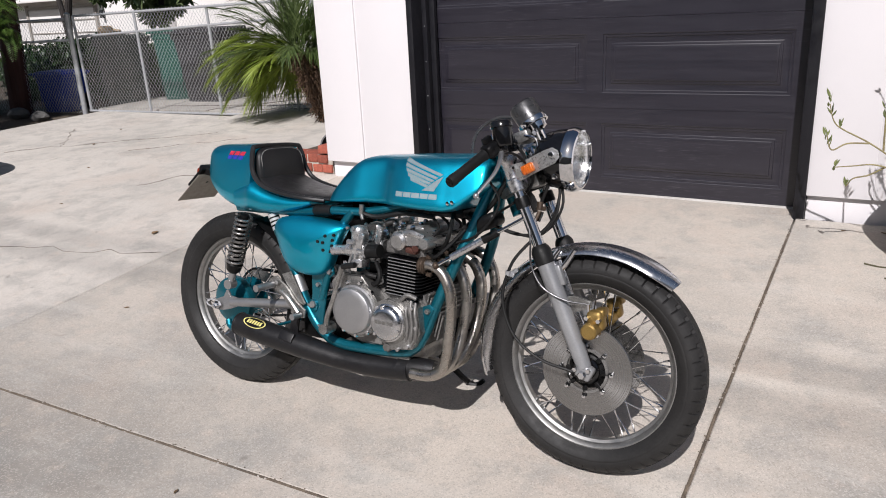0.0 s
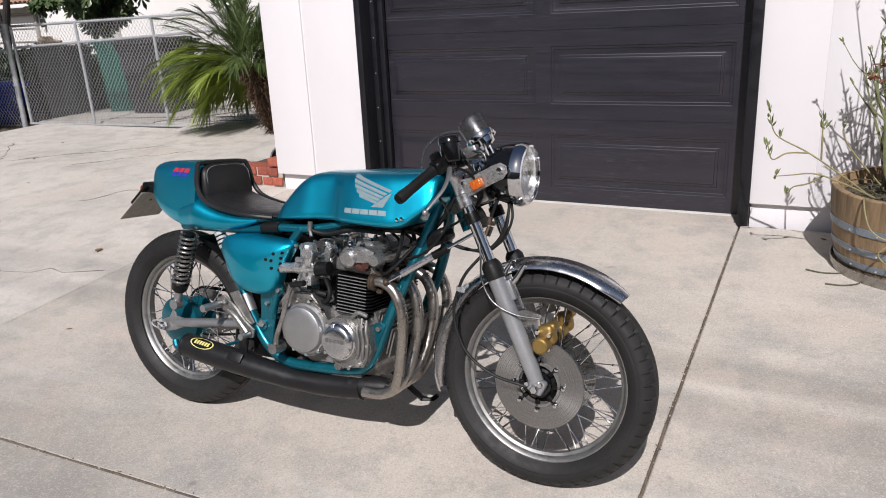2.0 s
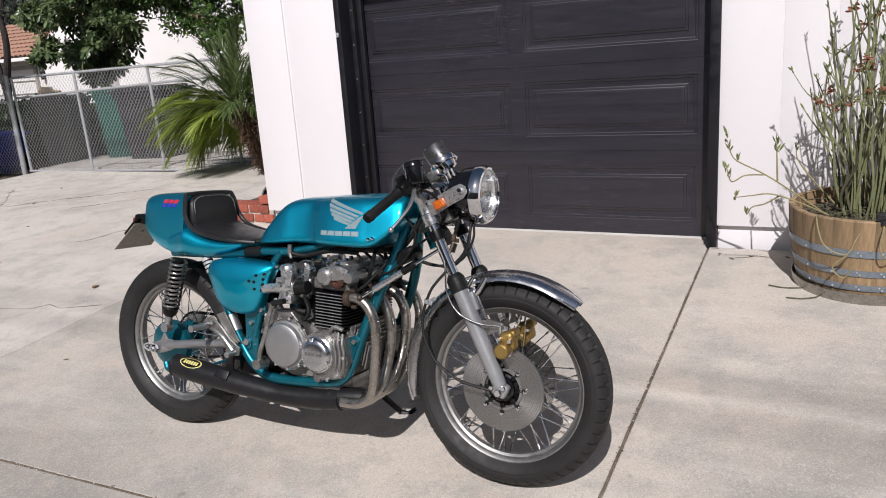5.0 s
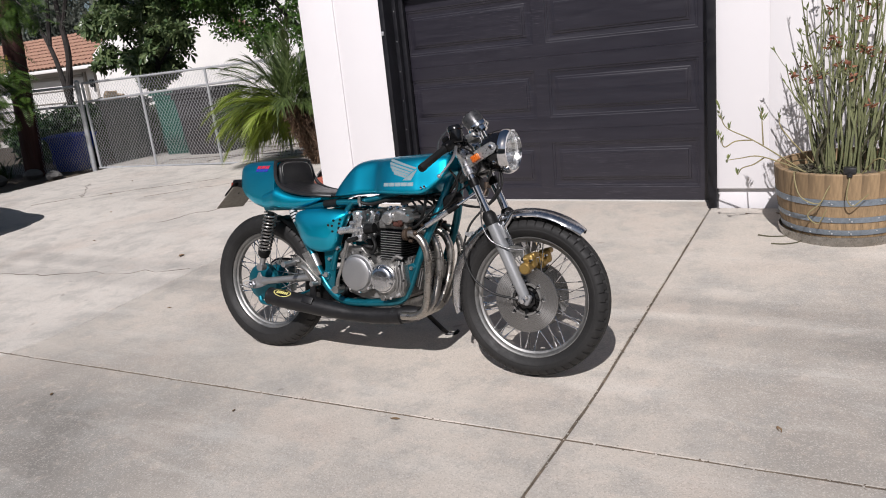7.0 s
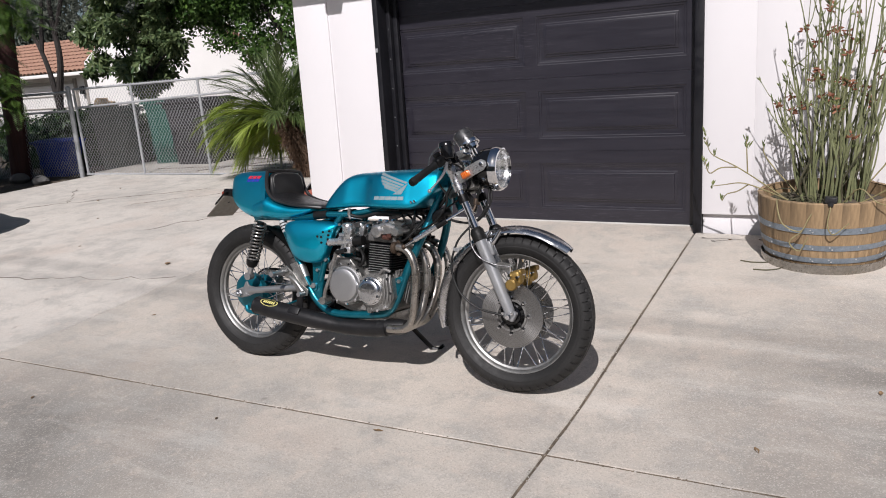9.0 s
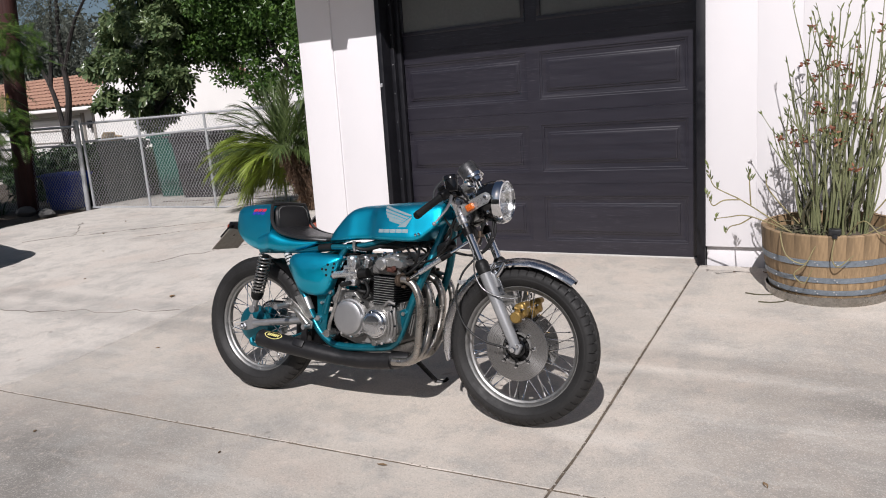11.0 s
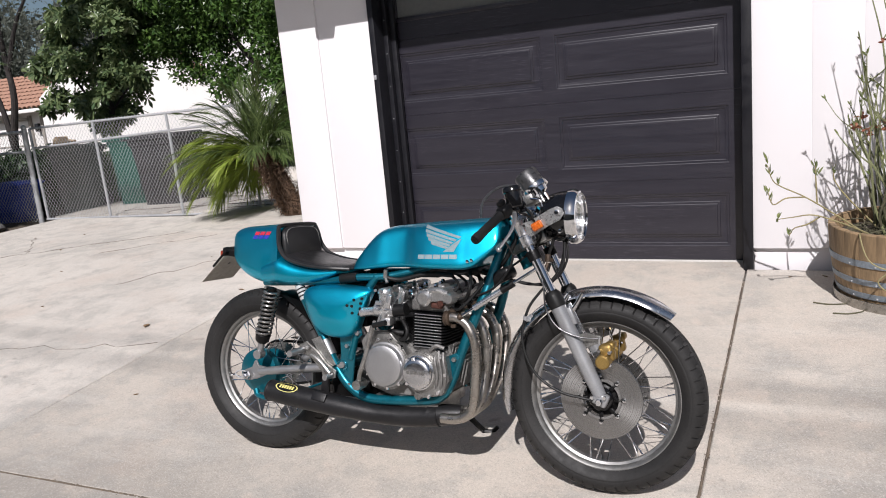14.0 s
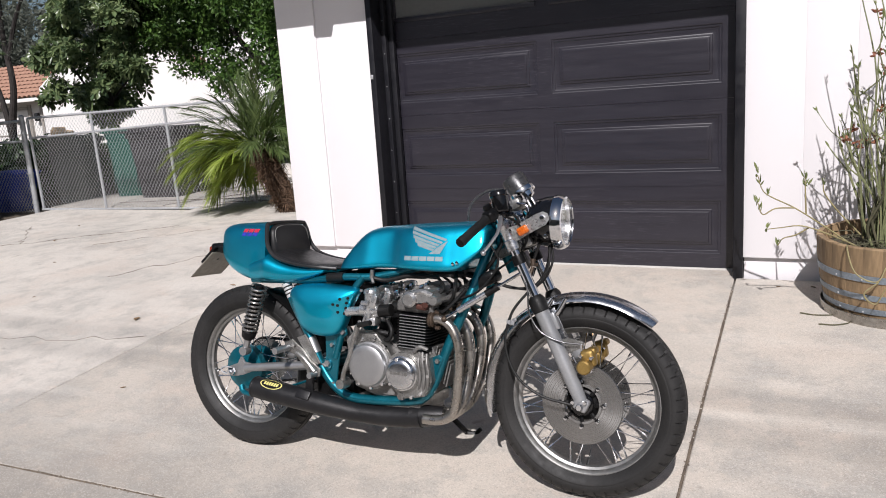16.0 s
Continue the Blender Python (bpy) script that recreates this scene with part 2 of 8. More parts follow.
PLASTIC_BLACK = surf("black_plastic", (0.012, 0.012, 0.013), (0.02, 0.02, 0.022), 10, 0.4, 0, 0.1, 120, grain=0.2)
DEAD_LEAF = surf("dead_leaf", (0.16, 0.10, 0.05), (0.24, 0.16, 0.09), 30, 0.9, vary=0.4)
GLASS_DARK = surf("obscured_glass", (0.15, 0.155, 0.15), (0.11, 0.115, 0.115), 0.8, 0.12, 0, 0.0, 40, grain=0.1, coat=0.6)


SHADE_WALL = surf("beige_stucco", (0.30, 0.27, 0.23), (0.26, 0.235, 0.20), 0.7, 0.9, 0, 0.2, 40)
GALV_WIRE = surf("bright_wire", (0.62, 0.62, 0.63), (0.44, 0.445, 0.45), 9, 0.42, 0.35, 0.0, 90, grain=0.15)


# ---- mesh helpers ----
def part(name, bm, mat, parent=None, label="", sharp=35, m=None):
    """One bmesh as one mesh object, under parent if there is one."""
    me = bpy.data.meshes.new(name)
    bm.normal_update()
    bm.to_mesh(me)
    bm.free()
    me.materials.append(mat)
    me.polygons.foreach_set("use_smooth", [True] * len(me.polygons))
    me.set_sharp_from_angle(angle=radians(sharp))
    ob = new(name, me)
    if parent is not None:
        ob.parent = parent
    if m is not None:
        ob.matrix_basis = m
    if label:
        tagged(ob, label)
    return ob


def soup(name, verts, faces, mat, parent=None, label="", smooth=False):
    me = bpy.data.meshes.new(name)
    me.from_pydata(verts, [], faces)
    me.materials.append(mat)
    if smooth:
        me.polygons.foreach_set("use_smooth", [True] * len(me.polygons))
    ob = new(name, me)
    if parent is not None:
        ob.parent = parent
    if label:
        tagged(ob, label)
    return ob


def pieces(name, bm, mat, parent, label="", sharp=35):
    """Each separate shell of bm as a part of its own."""
    bm.verts.index_update()
    seen, groups = set(), []
    for v in bm.verts:
        if v in seen:
            continue
        stack, grp = [v], []
        seen.add(v)
        while stack:
            w = stack.pop()
            grp.append(w)
            for e in w.link_edges:
                o = e.other_vert(w)
                if o not in seen:
                    seen.add(o)
                    stack.append(o)
        groups.append(grp)
    for grp in groups:
        one, at = bmesh.new(), {}
        for v in grp:
            at[v] = one.verts.new(v.co)
        for f in {f for v in grp for f in v.link_faces}:
            one.faces.new([at[v] for v in f.verts])
        part(name, one, mat, parent, label, sharp)
    bm.free()


def again(ob, parent, m):
    """Another object on the same mesh."""
    o = new(ob.name.split(".")[0], ob.data)
    o.parent = parent
    o.matrix_basis = m
    return o


def thing(name, m, label, category, group="", kind=""):
    ob = new(name)
    ob.empty_display_size = 0.1
    ob.matrix_basis = m
    return tagged(ob, label, category, group, kind)


def box(bm, size, m=None, bevel=0.0, seg=2):
    m = m or Matrix()
    ret = bmesh.ops.create_cube(bm, size=1.0, matrix=m @ Matrix.Diagonal((*size, 1)))
    if bevel:
        edges = {e for v in ret["verts"] for e in v.link_edges}
        bmesh.ops.bevel(bm, geom=list(edges), offset=bevel, segments=seg, affect="EDGES", profile=0.5)
    return bm


def boxed(x0, x1, y0, y1, z0, z1, bevel=0.0, bm=None):
    bm = bm or bmesh.new()
    return box(bm, (x1 - x0, y1 - y0, z1 - z0), pose((x0 + x1) / 2, (y0 + y1) / 2, (z0 + z1) / 2), bevel)


def spline(pts, k=5):
    """Catmull-Rom through pts."""
    P = [Vector(p) for p in pts]
    if len(P) < 3:
        return P
    P = [P[0] * 2 - P[1]] + P + [P[-1] * 2 - P[-2]]
    out = []
    for i in range(1, len(P) - 2):
        a, b, c, d = P[i - 1:i + 3]
        for j in range(k):
            t = j / k
            out.append(0.5 * (2 * b + (c - a) * t + (2 * a - 5 * b + 4 * c - d) * t * t + (3 * b - a - 3 * c + d) * t ** 3))
    out.append(P[-2])
    return out


def ring_mesh(bm, rings, closed=True, cap=True, loop=False):
    R = [[bm.verts.new(v) for v in r] for r in rings]
    n = len(R[0])
    pairs = list(zip(R, R[1:])) + ([(R[-1], R[0])] if loop else [])
    for a, b in pairs:
        for i in range(n if closed else n - 1):
            j = (i + 1) % n
            bm.faces.new((a[i], a[j], b[j], b[i]))
    if cap and not loop and closed:
        bm.faces.new(R[0][::-1])
        bm.faces.new(R[-1])
    return R


def tube(bm, pts, r, n=10, k=5, smooth=True, loop=False, flat=1.0):
    """A tube along pts; r is a number or one per point."""
    P = spline(pts, k) if smooth and not loop else [Vector(p) for p in pts]
    m = len(P)
    if isinstance(r, (int, float)):
        rad = [r] * m
    else:
        rad = [float(v) for v in np.interp(np.linspace(0, len(r) - 1, m), range(len(r)), r)]
    rings, up = [], None
    for i in range(m):
        if loop:
            t = P[(i + 1) % m] - P[i - 1]
        else:
            t = P[min(i + 1, m - 1)] - P[max(i - 1, 0)]
        t.normalize()
        if up is None:
            up = t.orthogonal().normalized()
        up = (up - t * up.dot(t)).normalized()
        side = t.cross(up)
        rings.append([P[i] + rad[i] * (math.cos(a) * up + flat * math.sin(a) * side) for a in np.linspace(0, 2 * math.pi, n, endpoint=False)])
    ring_mesh(bm, rings, loop=loop)
    return bm


def lathe(bm, prof, m=None, n=32):
    """Turns (r, h) round the local z axis."""
    m = m or Matrix()
    rings = []
    for r, h in prof:
        r = max(r, 0.0004)
        rings.append([m @ Vector((r * math.cos(a), r * math.sin(a), h)) for a in np.linspace(0, 2 * math.pi, n, endpoint=False)])
    shut = prof[0] == prof[-1]
    R = ring_mesh(bm, rings, cap=False)
    if not shut:
        if prof[0][0] < 0.001:
            bm.faces.new(R[0][::-1])
        if prof[-1][0] < 0.001:
            bm.faces.new(R[-1])
    return bm


def wheel_axis(x, y, z):
    """Local z becomes the far-pointing axle (+y)."""
    return pose(x, y, z, -90, 0, 0)


def prism(bm, outline, depth, m=None, bevel=0.0, seg=2):
    """Outline in local xy, thickened along z."""
    m = m or Matrix()
    lo = [bm.verts.new(m @ Vector((x, y, 0))) for x, y in outline]
    hi = [bm.verts.new(m @ Vector((x, y, depth))) for x, y in outline]
    n = len(lo)
    f = [bm.faces.new(lo[::-1]), bm.faces.new(hi)]
    for i in range(n):
        f.append(bm.faces.new((lo[i], lo[(i + 1) % n], hi[(i + 1) % n], hi[i])))
    bmesh.ops.recalc_face_normals(bm, faces=f)
    if bevel:
        edges = {e for v in hi + lo for e in v.link_edges if len({w in hi for w in e.verts}) == 1}
        bmesh.ops.bevel(bm, geom=list(edges), offset=bevel, segments=seg, affect="EDGES")
    return bm


def rod(bm, a, b, r, n=8):
    return tube(bm, [a, b], r, n, smooth=False)


def blob(bm, c, s, n=2, jitter=0.15, rng=random):
    ret = bmesh.ops.create_icosphere(bm, subdivisions=n, radius=1.0)
    for v in ret["verts"]:
        k = 1 + rng.uniform(-jitter, jitter)
        v.co = Vector((c[0] + v.co.x * s[0] * k, c[1] + v.co.y * s[1] * k, c[2] + v.co.z * s[2] * k))
    return bm


def ground_z(y):
    if y < 1.7:
        return -0.033
    if y < 4.3:
        return -0.033 + (y - 1.7) * 0.075
    return 0.162 + min(y - 4.3, 6.0) * 0.03


# ---- the setting ----
def build_ground():
    ys = [-400, -60, -12, -3, 1.7, 2.5, 3.4, 4.3, 6.0, 8.0, 10.3, 20, 60, 400]
    xs = [-400, -60, -30, -14, -9, 0, 8, 20, 60, 400]
    bm = bmesh.new()
    g = [[bm.verts.new((x, y, ground_z(y) - 0.055 - (0.35 if x < -20 else 0))) for x in xs] for y in ys]
    for a, b in zip(g, g[1:]):
        for i in range(len(xs) - 1):
            bm.faces.new((a[i], a[i + 1], b[i + 1], b[i]))
    tagged(part("ground", bm, SOIL), "bare brown soil around and under the paving", "ground", kind="structure")


def joint_y(x):
    return 1.362 + 0.026 * (x + 0.55)


def slab_mesh(x0, x1, lo, hi, gap=0.005):
    """Top follows the slope of the drive; edges rounded over."""
    ny = max(2, int((hi(0) - lo(0)) / 0.22))
    rows = []
    for j in range(ny + 1):
        row = []
        for x in (x0 + gap, x1 - gap):
            y = lo(x) + gap + (hi(x) - lo(x) - 2 * gap) * j / ny
            row.append(Vector((x, y, ground_z(y))))
        rows.append(row)
    bm = bmesh.new()
    sect = []
    for j, (a, b) in enumerate(rows):
        d = Vector((0, 0, -0.09))
        e = 0.005
        sect.append([a + d, a + Vector((0, 0, -e)), a + Vector((e, 0, 0)), b + Vector((-e, 0, 0)), b + Vector((0, 0, -e)), b + d])
    first = [v.copy() for v in sect[0]]
    last = [v.copy() for v in sect[-1]]
    for s, k in ((first, -1), (last, 1)):
        for v in s:
            v.z = min(v.z, v.z - 0.004)
    for v in sect[0]:
        v.y += 0.003
    for v in sect[-1]:
        v.y -= 0.003
    ring_mesh(bm, [first] + sect + [last])
    return bm


def build_driveway():
    drive = thing("driveway", Matrix(), "sunlit grey-beige concrete driveway of large cast slabs with dirty joints", "driveway", kind="structure")
    wall_y = lambda x: 4.238
    near = lambda x: -2.2
    front = joint_y
    for x0, x1, lo, hi, mat in (
        (-0.543, 2.6, near, front, CONCRETE), (-0.543, 2.6, front, wall_y, CONCRETE),
        (-3.70, -0.543, near, front, CONCRETE), (-3.70, -0.543, front, lambda x: 4.40, CONCRETE),
        (-6.9, -3.70, near, front, CONCRETE_PALE), (-6.9, -3.70, front, lambda x: 6.7, CONCRETE_PALE),
        (-9.3, -6.9, near, front, CONCRETE_PALE), (-9.3, -6.9, front, lambda x: 6.3, CONCRETE_PALE),
        (2.6, 5.8, near, front, CONCRETE), (2.6, 5.8, front, wall_y, CONCRETE),
        (-9.6, -3.70, lambda x: 6.9 if x > -6.5 else 6.45, lambda x: 9.2, CONCRETE_PALE),
        (-9.3, -3.70, lambda x: -6.4, near, CONCRETE_PALE), (-3.70, 5.8, lambda x: -6.4, near, CONCRETE),
    ):
        part("slab", slab_mesh(x0, x1, lo, hi), mat, drive)
    bm = bmesh.new()
    for j in range(24):
        y0, y1 = -1.5 + j * 0.24, -1.5 + (j + 1) * 0.24
        if y1 < 4.24:
            tube(bm, [(-0.543 + random.uniform(-.003, .003), y0, ground_z(y0) - 0.008), (-0.543 + random.uniform(-.003, .003), y0 + 0.11, ground_z(y0 + 0.11) - 0.008), (-0.543, y1, ground_z(y1) - 0.008)], [0.0072, random.uniform(.004, .009), 0.0072], 6, smooth=False)
    for j in range(46):
        x0, x1 = -9 + j * 0.27, -9 + (j + 1) * 0.27
        xm = (x0 + x1) / 2
        tube(bm, [(x0, joint_y(x0), -0.0405), (xm, joint_y(xm) + random.uniform(-.004, .004), -0.0405), (x1, joint_y(x1), -0.0405)], [0.0076, random.uniform(.006, .0095), 0.0076], 8, smooth=False)
    part("joint_filler", bm, DARK_JOINT, drive, "brown dirt packed in the slab joints")
    # broken edges and grit along the joints
    rng = random.Random(8)
    for nm, mat, cnt, lab in (("joint_chip", DARK_JOINT, 420, "chipped edges of the joints"), ("joint_grit", CONCRETE_PALE, 300, "pale crumbs along the joints")):
        bm = bmesh.new()
        for i in range(cnt):
            if i % 3:
                x = rng.uniform(-5.5, 2.4)
                y = joint_y(x) + rng.gauss(0, 0.008)
            else:
                y = rng.uniform(-0.3, 4.2)
                x = -0.543 + rng.gauss(0, 0.006)
            s = rng.uniform(0.0012, 0.0048)
            ring = [(s * rng.uniform(0.6, 1.4) * math.cos(k), s * rng.uniform(0.4, 0.9) * math.sin(k)) for k in (0, 1.05, 2.1, 3.14, 4.2, 5.25)]
            prism(bm, ring, 0.0014 if nm == "joint_chip" else 0.0018, pose(x, y, ground_z(y) - 0.0012, 0, 0, rng.uniform(-40, 40) + (0 if i % 3 else 90)))
        tagged(part(nm, bm, mat, drive, lab), kind="stuff")
    # fine cracks in the older slabs
    rng = random.Random(5)
    bm = bmesh.new()
    for a, b in (((-5.6, 2.25), (-3.75, 2.62)), ((-5.2, 3.6), (-4.4, 4.9)), ((-7.8, 4.1), (-6.2, 5.4)), ((-8.3, 5.2), (-7.4, 4.4)), ((-6.4, 4.5), (-5.6, 5.3))):
        pts, n = [], 16
        for i in range(n + 1):
            t = i / n
            x, y = a[0] + (b[0] - a[0]) * t + rng.uniform(-.04, .04), a[1] + (b[1] - a[1]) * t + rng.uniform(-.04, .04)
            pts.append((x, y, ground_z(y) - 0.0005))
        tube(bm, pts, [0.003 + rng.uniform(-.0015, .002) for _ in pts], 4, smooth=False)
    for a, b in (((-8.6, 6.75), (-6.0, 7.3)), ((-7.6, 6.6), (-6.9, 7.6)), ((-6.9, 6.75), (-5.6, 7.15)), ((-8.9, 7.5), (-5.4, 7.95))):
        n = 12
        pts = []
        for i in range(n + 1):
            x, y = a[0] + (b[0] - a[0]) * i / n + rng.uniform(-.03, .03), a[1] + (b[1] - a[1]) * i / n + rng.uniform(-.03, .03)
            pts.append((x, y, ground_z(y) + 0.001))
        tube(bm, pts, 0.008, 4, smooth=False)
    part("crack", bm, DARK_JOINT, drive, "thin wandering crack")


def build_garage():
    WY, DY = 4.245, 4.44
    g = thing("garage", Matrix(), "white-painted garage front with black trim around the door", "garage", kind="structure")
    # siding panels, proud of the foundation
    for x0, x1 in ((-3.755, -3.416), (-3.410, -2.979)):
        part("siding_panel", boxed(x0, x1, WY - (0.012 if x0 < -3.6 else 0), WY + 0.12, 0.28, 2.9, 0.004), STUCCO, g)
    for x0, x1 in ((-0.501, -0.193), (-0.190, 0.059), (0.064, 0.7), (0.705, 1.3), (1.305, 2.5), (2.505, 3.7), (3.705, 4.9)):
        part("siding_panel", boxed(x0, x1, WY, WY + 0.12, 0.285 + random.uniform(-.004, .004), 2.9, 0.0025), STUCCO, g)
    part("siding_backing", boxed(-3.70, -2.983, WY + 0.003, WY + 0.10, 0.29, 2.88), STUCCO, g)
    part("siding_backing", boxed(-0.497, 4.8, WY + 0.003, WY + 0.10, 0.295, 2.88), STUCCO, g)
    part("wall_over_door", boxed(-2.979, -0.501, WY, WY + 0.12, 2.37, 2.9), STUCCO, g)
    part("side_wall", boxed(-3.755, -3.635, WY + 0.125, 10.5, 0.28, 2.9, 0.004), STUCCO, g)
    part("foundation", boxed(-3.735, -2.983, WY + 0.03, WY + 0.2, 0.02, 0.279, 0.006), STUCCO, g)
    part("foundation", boxed(-0.499, 4.9, WY + 0.03, WY + 0.2, 0.02, 0.284, 0.006), STUCCO, g)
    part("foundation", boxed(-3.735, -3.64, WY + 0.21, 10.5, 0.02, 0.279), STUCCO, g)
    # eave: soffit, fascia, one rafter tail that hangs lower
    part("eave", boxed(-4.2, 5.3, 3.66, 10.8, 2.56, 2.68, 0.01), STUCCO, g)
    part("fascia", boxed(-4.2, 5.3, 3.63, 3.66, 2.52, 2.72, 0.004), STUCCO, g)
    part("rafter_tail", boxed(-3.25, -3.10, 3.60, 4.24, 2.47, 2.56, 0.006), STUCCO, g)
    part("roof", boxed(-4.25, 5.35, 3.58, 10.9, 2.722, 2.80, 0.01), ROOF_TILE, g)
    part("rear_wall", boxed(-3.63, 4.9, 10.38, 10.5, 0.1, 2.55), STUCCO, g)
    part("garage_floor", boxed(-3.63, 4.9, 4.52, 10.37, 0.05, 0.14), CONCRETE, g)
    # jambs with stops
    for s, xo, xi in ((1, -2.979, -2.935), (-1, -0.501, -0.556)):
        a, b = min(xo, xi), max(xo, xi)
        part("jamb", boxed(a, b, WY - 0.016, DY + 0.06, ground_z(4.24) - 0.01, 2.299, 0.003), TRIM_BLACK, g)
        i0, i1 = (xi, xi + 0.035) if s > 0 else (xi - 0.012, xi)
        part("door_stop", boxed(i0 + 0.0005, i1, DY - 0.09, DY - 0.012, 0.165, 2.298, 0.003), TRIM_BLACK, g)
        if s > 0:
            part("weather_strip", boxed(xi + 0.036, xi + 0.075, DY - 0.05, DY - 0.014, 0.165, 2.298, 0.004), TRIM_BLACK, g)
            bm = bmesh.new()
            for k in range(9):
                lathe(bm, [(0, 0), (0.004, 0.0), (0.003, 0.002), (0, 0.0025)], pose(xi + 0.018, DY - 0.0905, 0.3 + k * 0.23, 90, 0, 0), 8)
            part("nail_head", bm, GALV, g)
            bm = bmesh.new()
            box(bm, (0.02, 0.012, 0.03), pose(-2.962, WY - 0.02, 1.52), 0.003)
            part("catch", bm, GALV, g, "small bent metal catch")
    part("head_trim", boxed(-2.979, -0.501, WY - 0.014, DY + 0.06, 2.30, 2.366, 0.003), TRIM_BLACK, g)
    part("threshold", boxed(-2.93, -0.572, DY - 0.035, DY + 0.05, 0.145, 0.1655, 0.004), SEAL, g, "pale weather seal under the door")


def raised_panel(bm, x0, x1, z0, z1, y):
    """Pressed panel: sunk border, raised field. Ring steps (inset, depth)."""
    steps, at, deep = [(0, 0)], 0.0, 0.0
    for start, way in ((0.0, 1), (0.0163, 1), (0.0545, -1), (0.0708, -1)):
        if start > at:
            steps.append((start, deep))
            at = start
        # each ledge is rounded: shallow, steeper, shallow
        for di, dd in ((0.0006, 0.0001), (0.0048, 0.0021), (0.0014, 0.0038), (0.0006, 0.0002)):
            at, deep = at + di, deep + way * dd
            steps.append((at, deep))
    steps.append((0.092, deep))
    rings = [[Vector((x0 + i, y + d, z0 + i)), Vector((x1 - i, y + d, z0 + i)), Vector((x1 - i, y + d, z1 - i)), Vector((x0 + i, y + d, z1 - i))] for i, d in steps]
    R = ring_mesh(bm, rings, cap=False)
    bm.faces.new(R[-1])
    return R[0]


def door_section(x0, x1, z0, z1, y, holes):
    """Flat skin with panels let into it."""
    bm = bmesh.new()
    xs = sorted({x0, x1, *[h[0] for h in holes], *[h[1] for h in holes]})
    zs = sorted({z0, z1, *[h[2] for h in holes], *[h[3] for h in holes]})
    for a, b in zip(xs, xs[1:]):
        for c, d in zip(zs, zs[1:]):
            if any(h[0] <= a and b <= h[1] and h[2] <= c and d <= h[3] for h in holes):
                continue
            bm.faces.new([bm.verts.new(v) for v in ((a, y, c), (b, y, c), (b, y, d), (a, y, d))])
    return bm


def build_door():
    y, x0, x1 = 4.44, -2.935, -0.558
    d = thing("garage_door", Matrix(), "closed black sectional garage door with woodgrain raised panels", "garage door")
    zs = (0.166, 0.693, 1.230, 1.766, 2.30)
    cols = ((-2.883, -1.808), (-1.714, -0.643))
    for i in range(4):
        z0, z1 = zs[i] + 0.0008, zs[i + 1] - 0.0008
        pz0, pz1 = zs[i] + 0.091, zs[i + 1] - 0.091
        if i == 3:
            pz0, pz1 = 1.893, 2.21
        holes = [(a, b, pz0, pz1) for a, b in cols]
        bm = door_section(x0, x1, z0, z1, y, holes)
        if i < 3:
            for h in holes:
                raised_panel(bm, *h, y)
        bmesh.ops.remove_doubles(bm, verts=bm.verts, dist=0.0002)
        s = part("door_section", bm, DOOR_BLACK, d, sharp=20)
        part("backing", boxed(x0, x1, y + 0.013, y + 0.045, z0 + 0.001, z1 if i < 3 else 1.87), DOOR_BLACK, s)
        if i == 3:
            for a, b in cols:
                bm = bmesh.new()
                for r in ((a, b, pz0, pz0 + 0.03), (a, b, pz1 - 0.03, pz1), (a, a + 0.03, pz0 + 0.031, pz1 - 0.031), (b - 0.03, b, pz0 + 0.031, pz1 - 0.031)):
                    boxed(r[0], r[1], y - 0.01, y + 0.03, r[2], r[3], 0.004, bm)
                part("window_frame", bm, DOOR_BLACK, s)
                part("pane", boxed(a + 0.02, b - 0.02, y + 0.008, y + 0.014, pz0 + 0.02, pz1 - 0.02), GLASS_DARK, s, "dim grey obscured glass pane")


def build_sky_screens():
    """Unseen plain walls, added behind and beside the camera to block sky light."""
    tagged(part("wall_south", boxed(-26, 26, -15.0, -14.0, -0.1, 6.2), SHADE_WALL), "unseen plain beige wall added behind the camera to cut sky light", "wall", kind="structure")
    tagged(part("wall_east", boxed(11.0, 11.6, -13.9, 4.0, -0.1, 4.2), SHADE_WALL), "unseen plain beige wall added beside the drive to cut sky light", "wall", kind="structure")


build_sky_screens()
build_ground()
build_driveway()
build_garage()
build_door()


from mathutils.bvhtree import BVHTree

# ---- the motorcycle ----
TEAL = surf("teal_metallic_paint", (0.008, 0.50, 0.72), (0.007, 0.455, 0.65), 3, 0.44, 1.0, 0.03, 900, coat=0.7, grain=0.10, rvar=0.03, height=0.0004)
FRAME_TEAL = surf("teal_frame_enamel", (0.004, 0.16, 0.215), (0.003, 0.125, 0.175), 5, 0.36, 0.7, 0.05, 200, coat=0.5, grain=0.25, rvar=0.08, height=0.0006)
CHROME = surf("chrome", (0.70, 0.71, 0.73), (0.64, 0.65, 0.67), 8, 0.07, 1.0, 0.0, 60, grain=0.05, rvar=0.04)
POLISHED = surf("polished_aluminium", (0.63, 0.63, 0.64), (0.54, 0.54, 0.55), 14, 0.27, 0.95, 0.05, 300, grain=0.12, rvar=0.08, height=0.0005)
CAST = surf("cast_aluminium", (0.49, 0.485, 0.47), (0.22, 0.215, 0.205), 26, 0.40, 0.88, 0.25, 260, grain=0.5, rvar=0.12, height=0.001)
CAST_DULL = surf("grimy_casting", (0.27, 0.265, 0.255), (0.15, 0.145, 0.14), 30, 0.6, 0.6, 0.2, 260, grain=0.4, rvar=0.1, height=0.001)
BRUSHED = surf("satin_aluminium", (0.42, 0.42, 0.425), (0.365, 0.365, 0.37), 12, 0.44, 0.85, 0.08, 240, grain=0.12, rvar=0.05, height=0.0005)
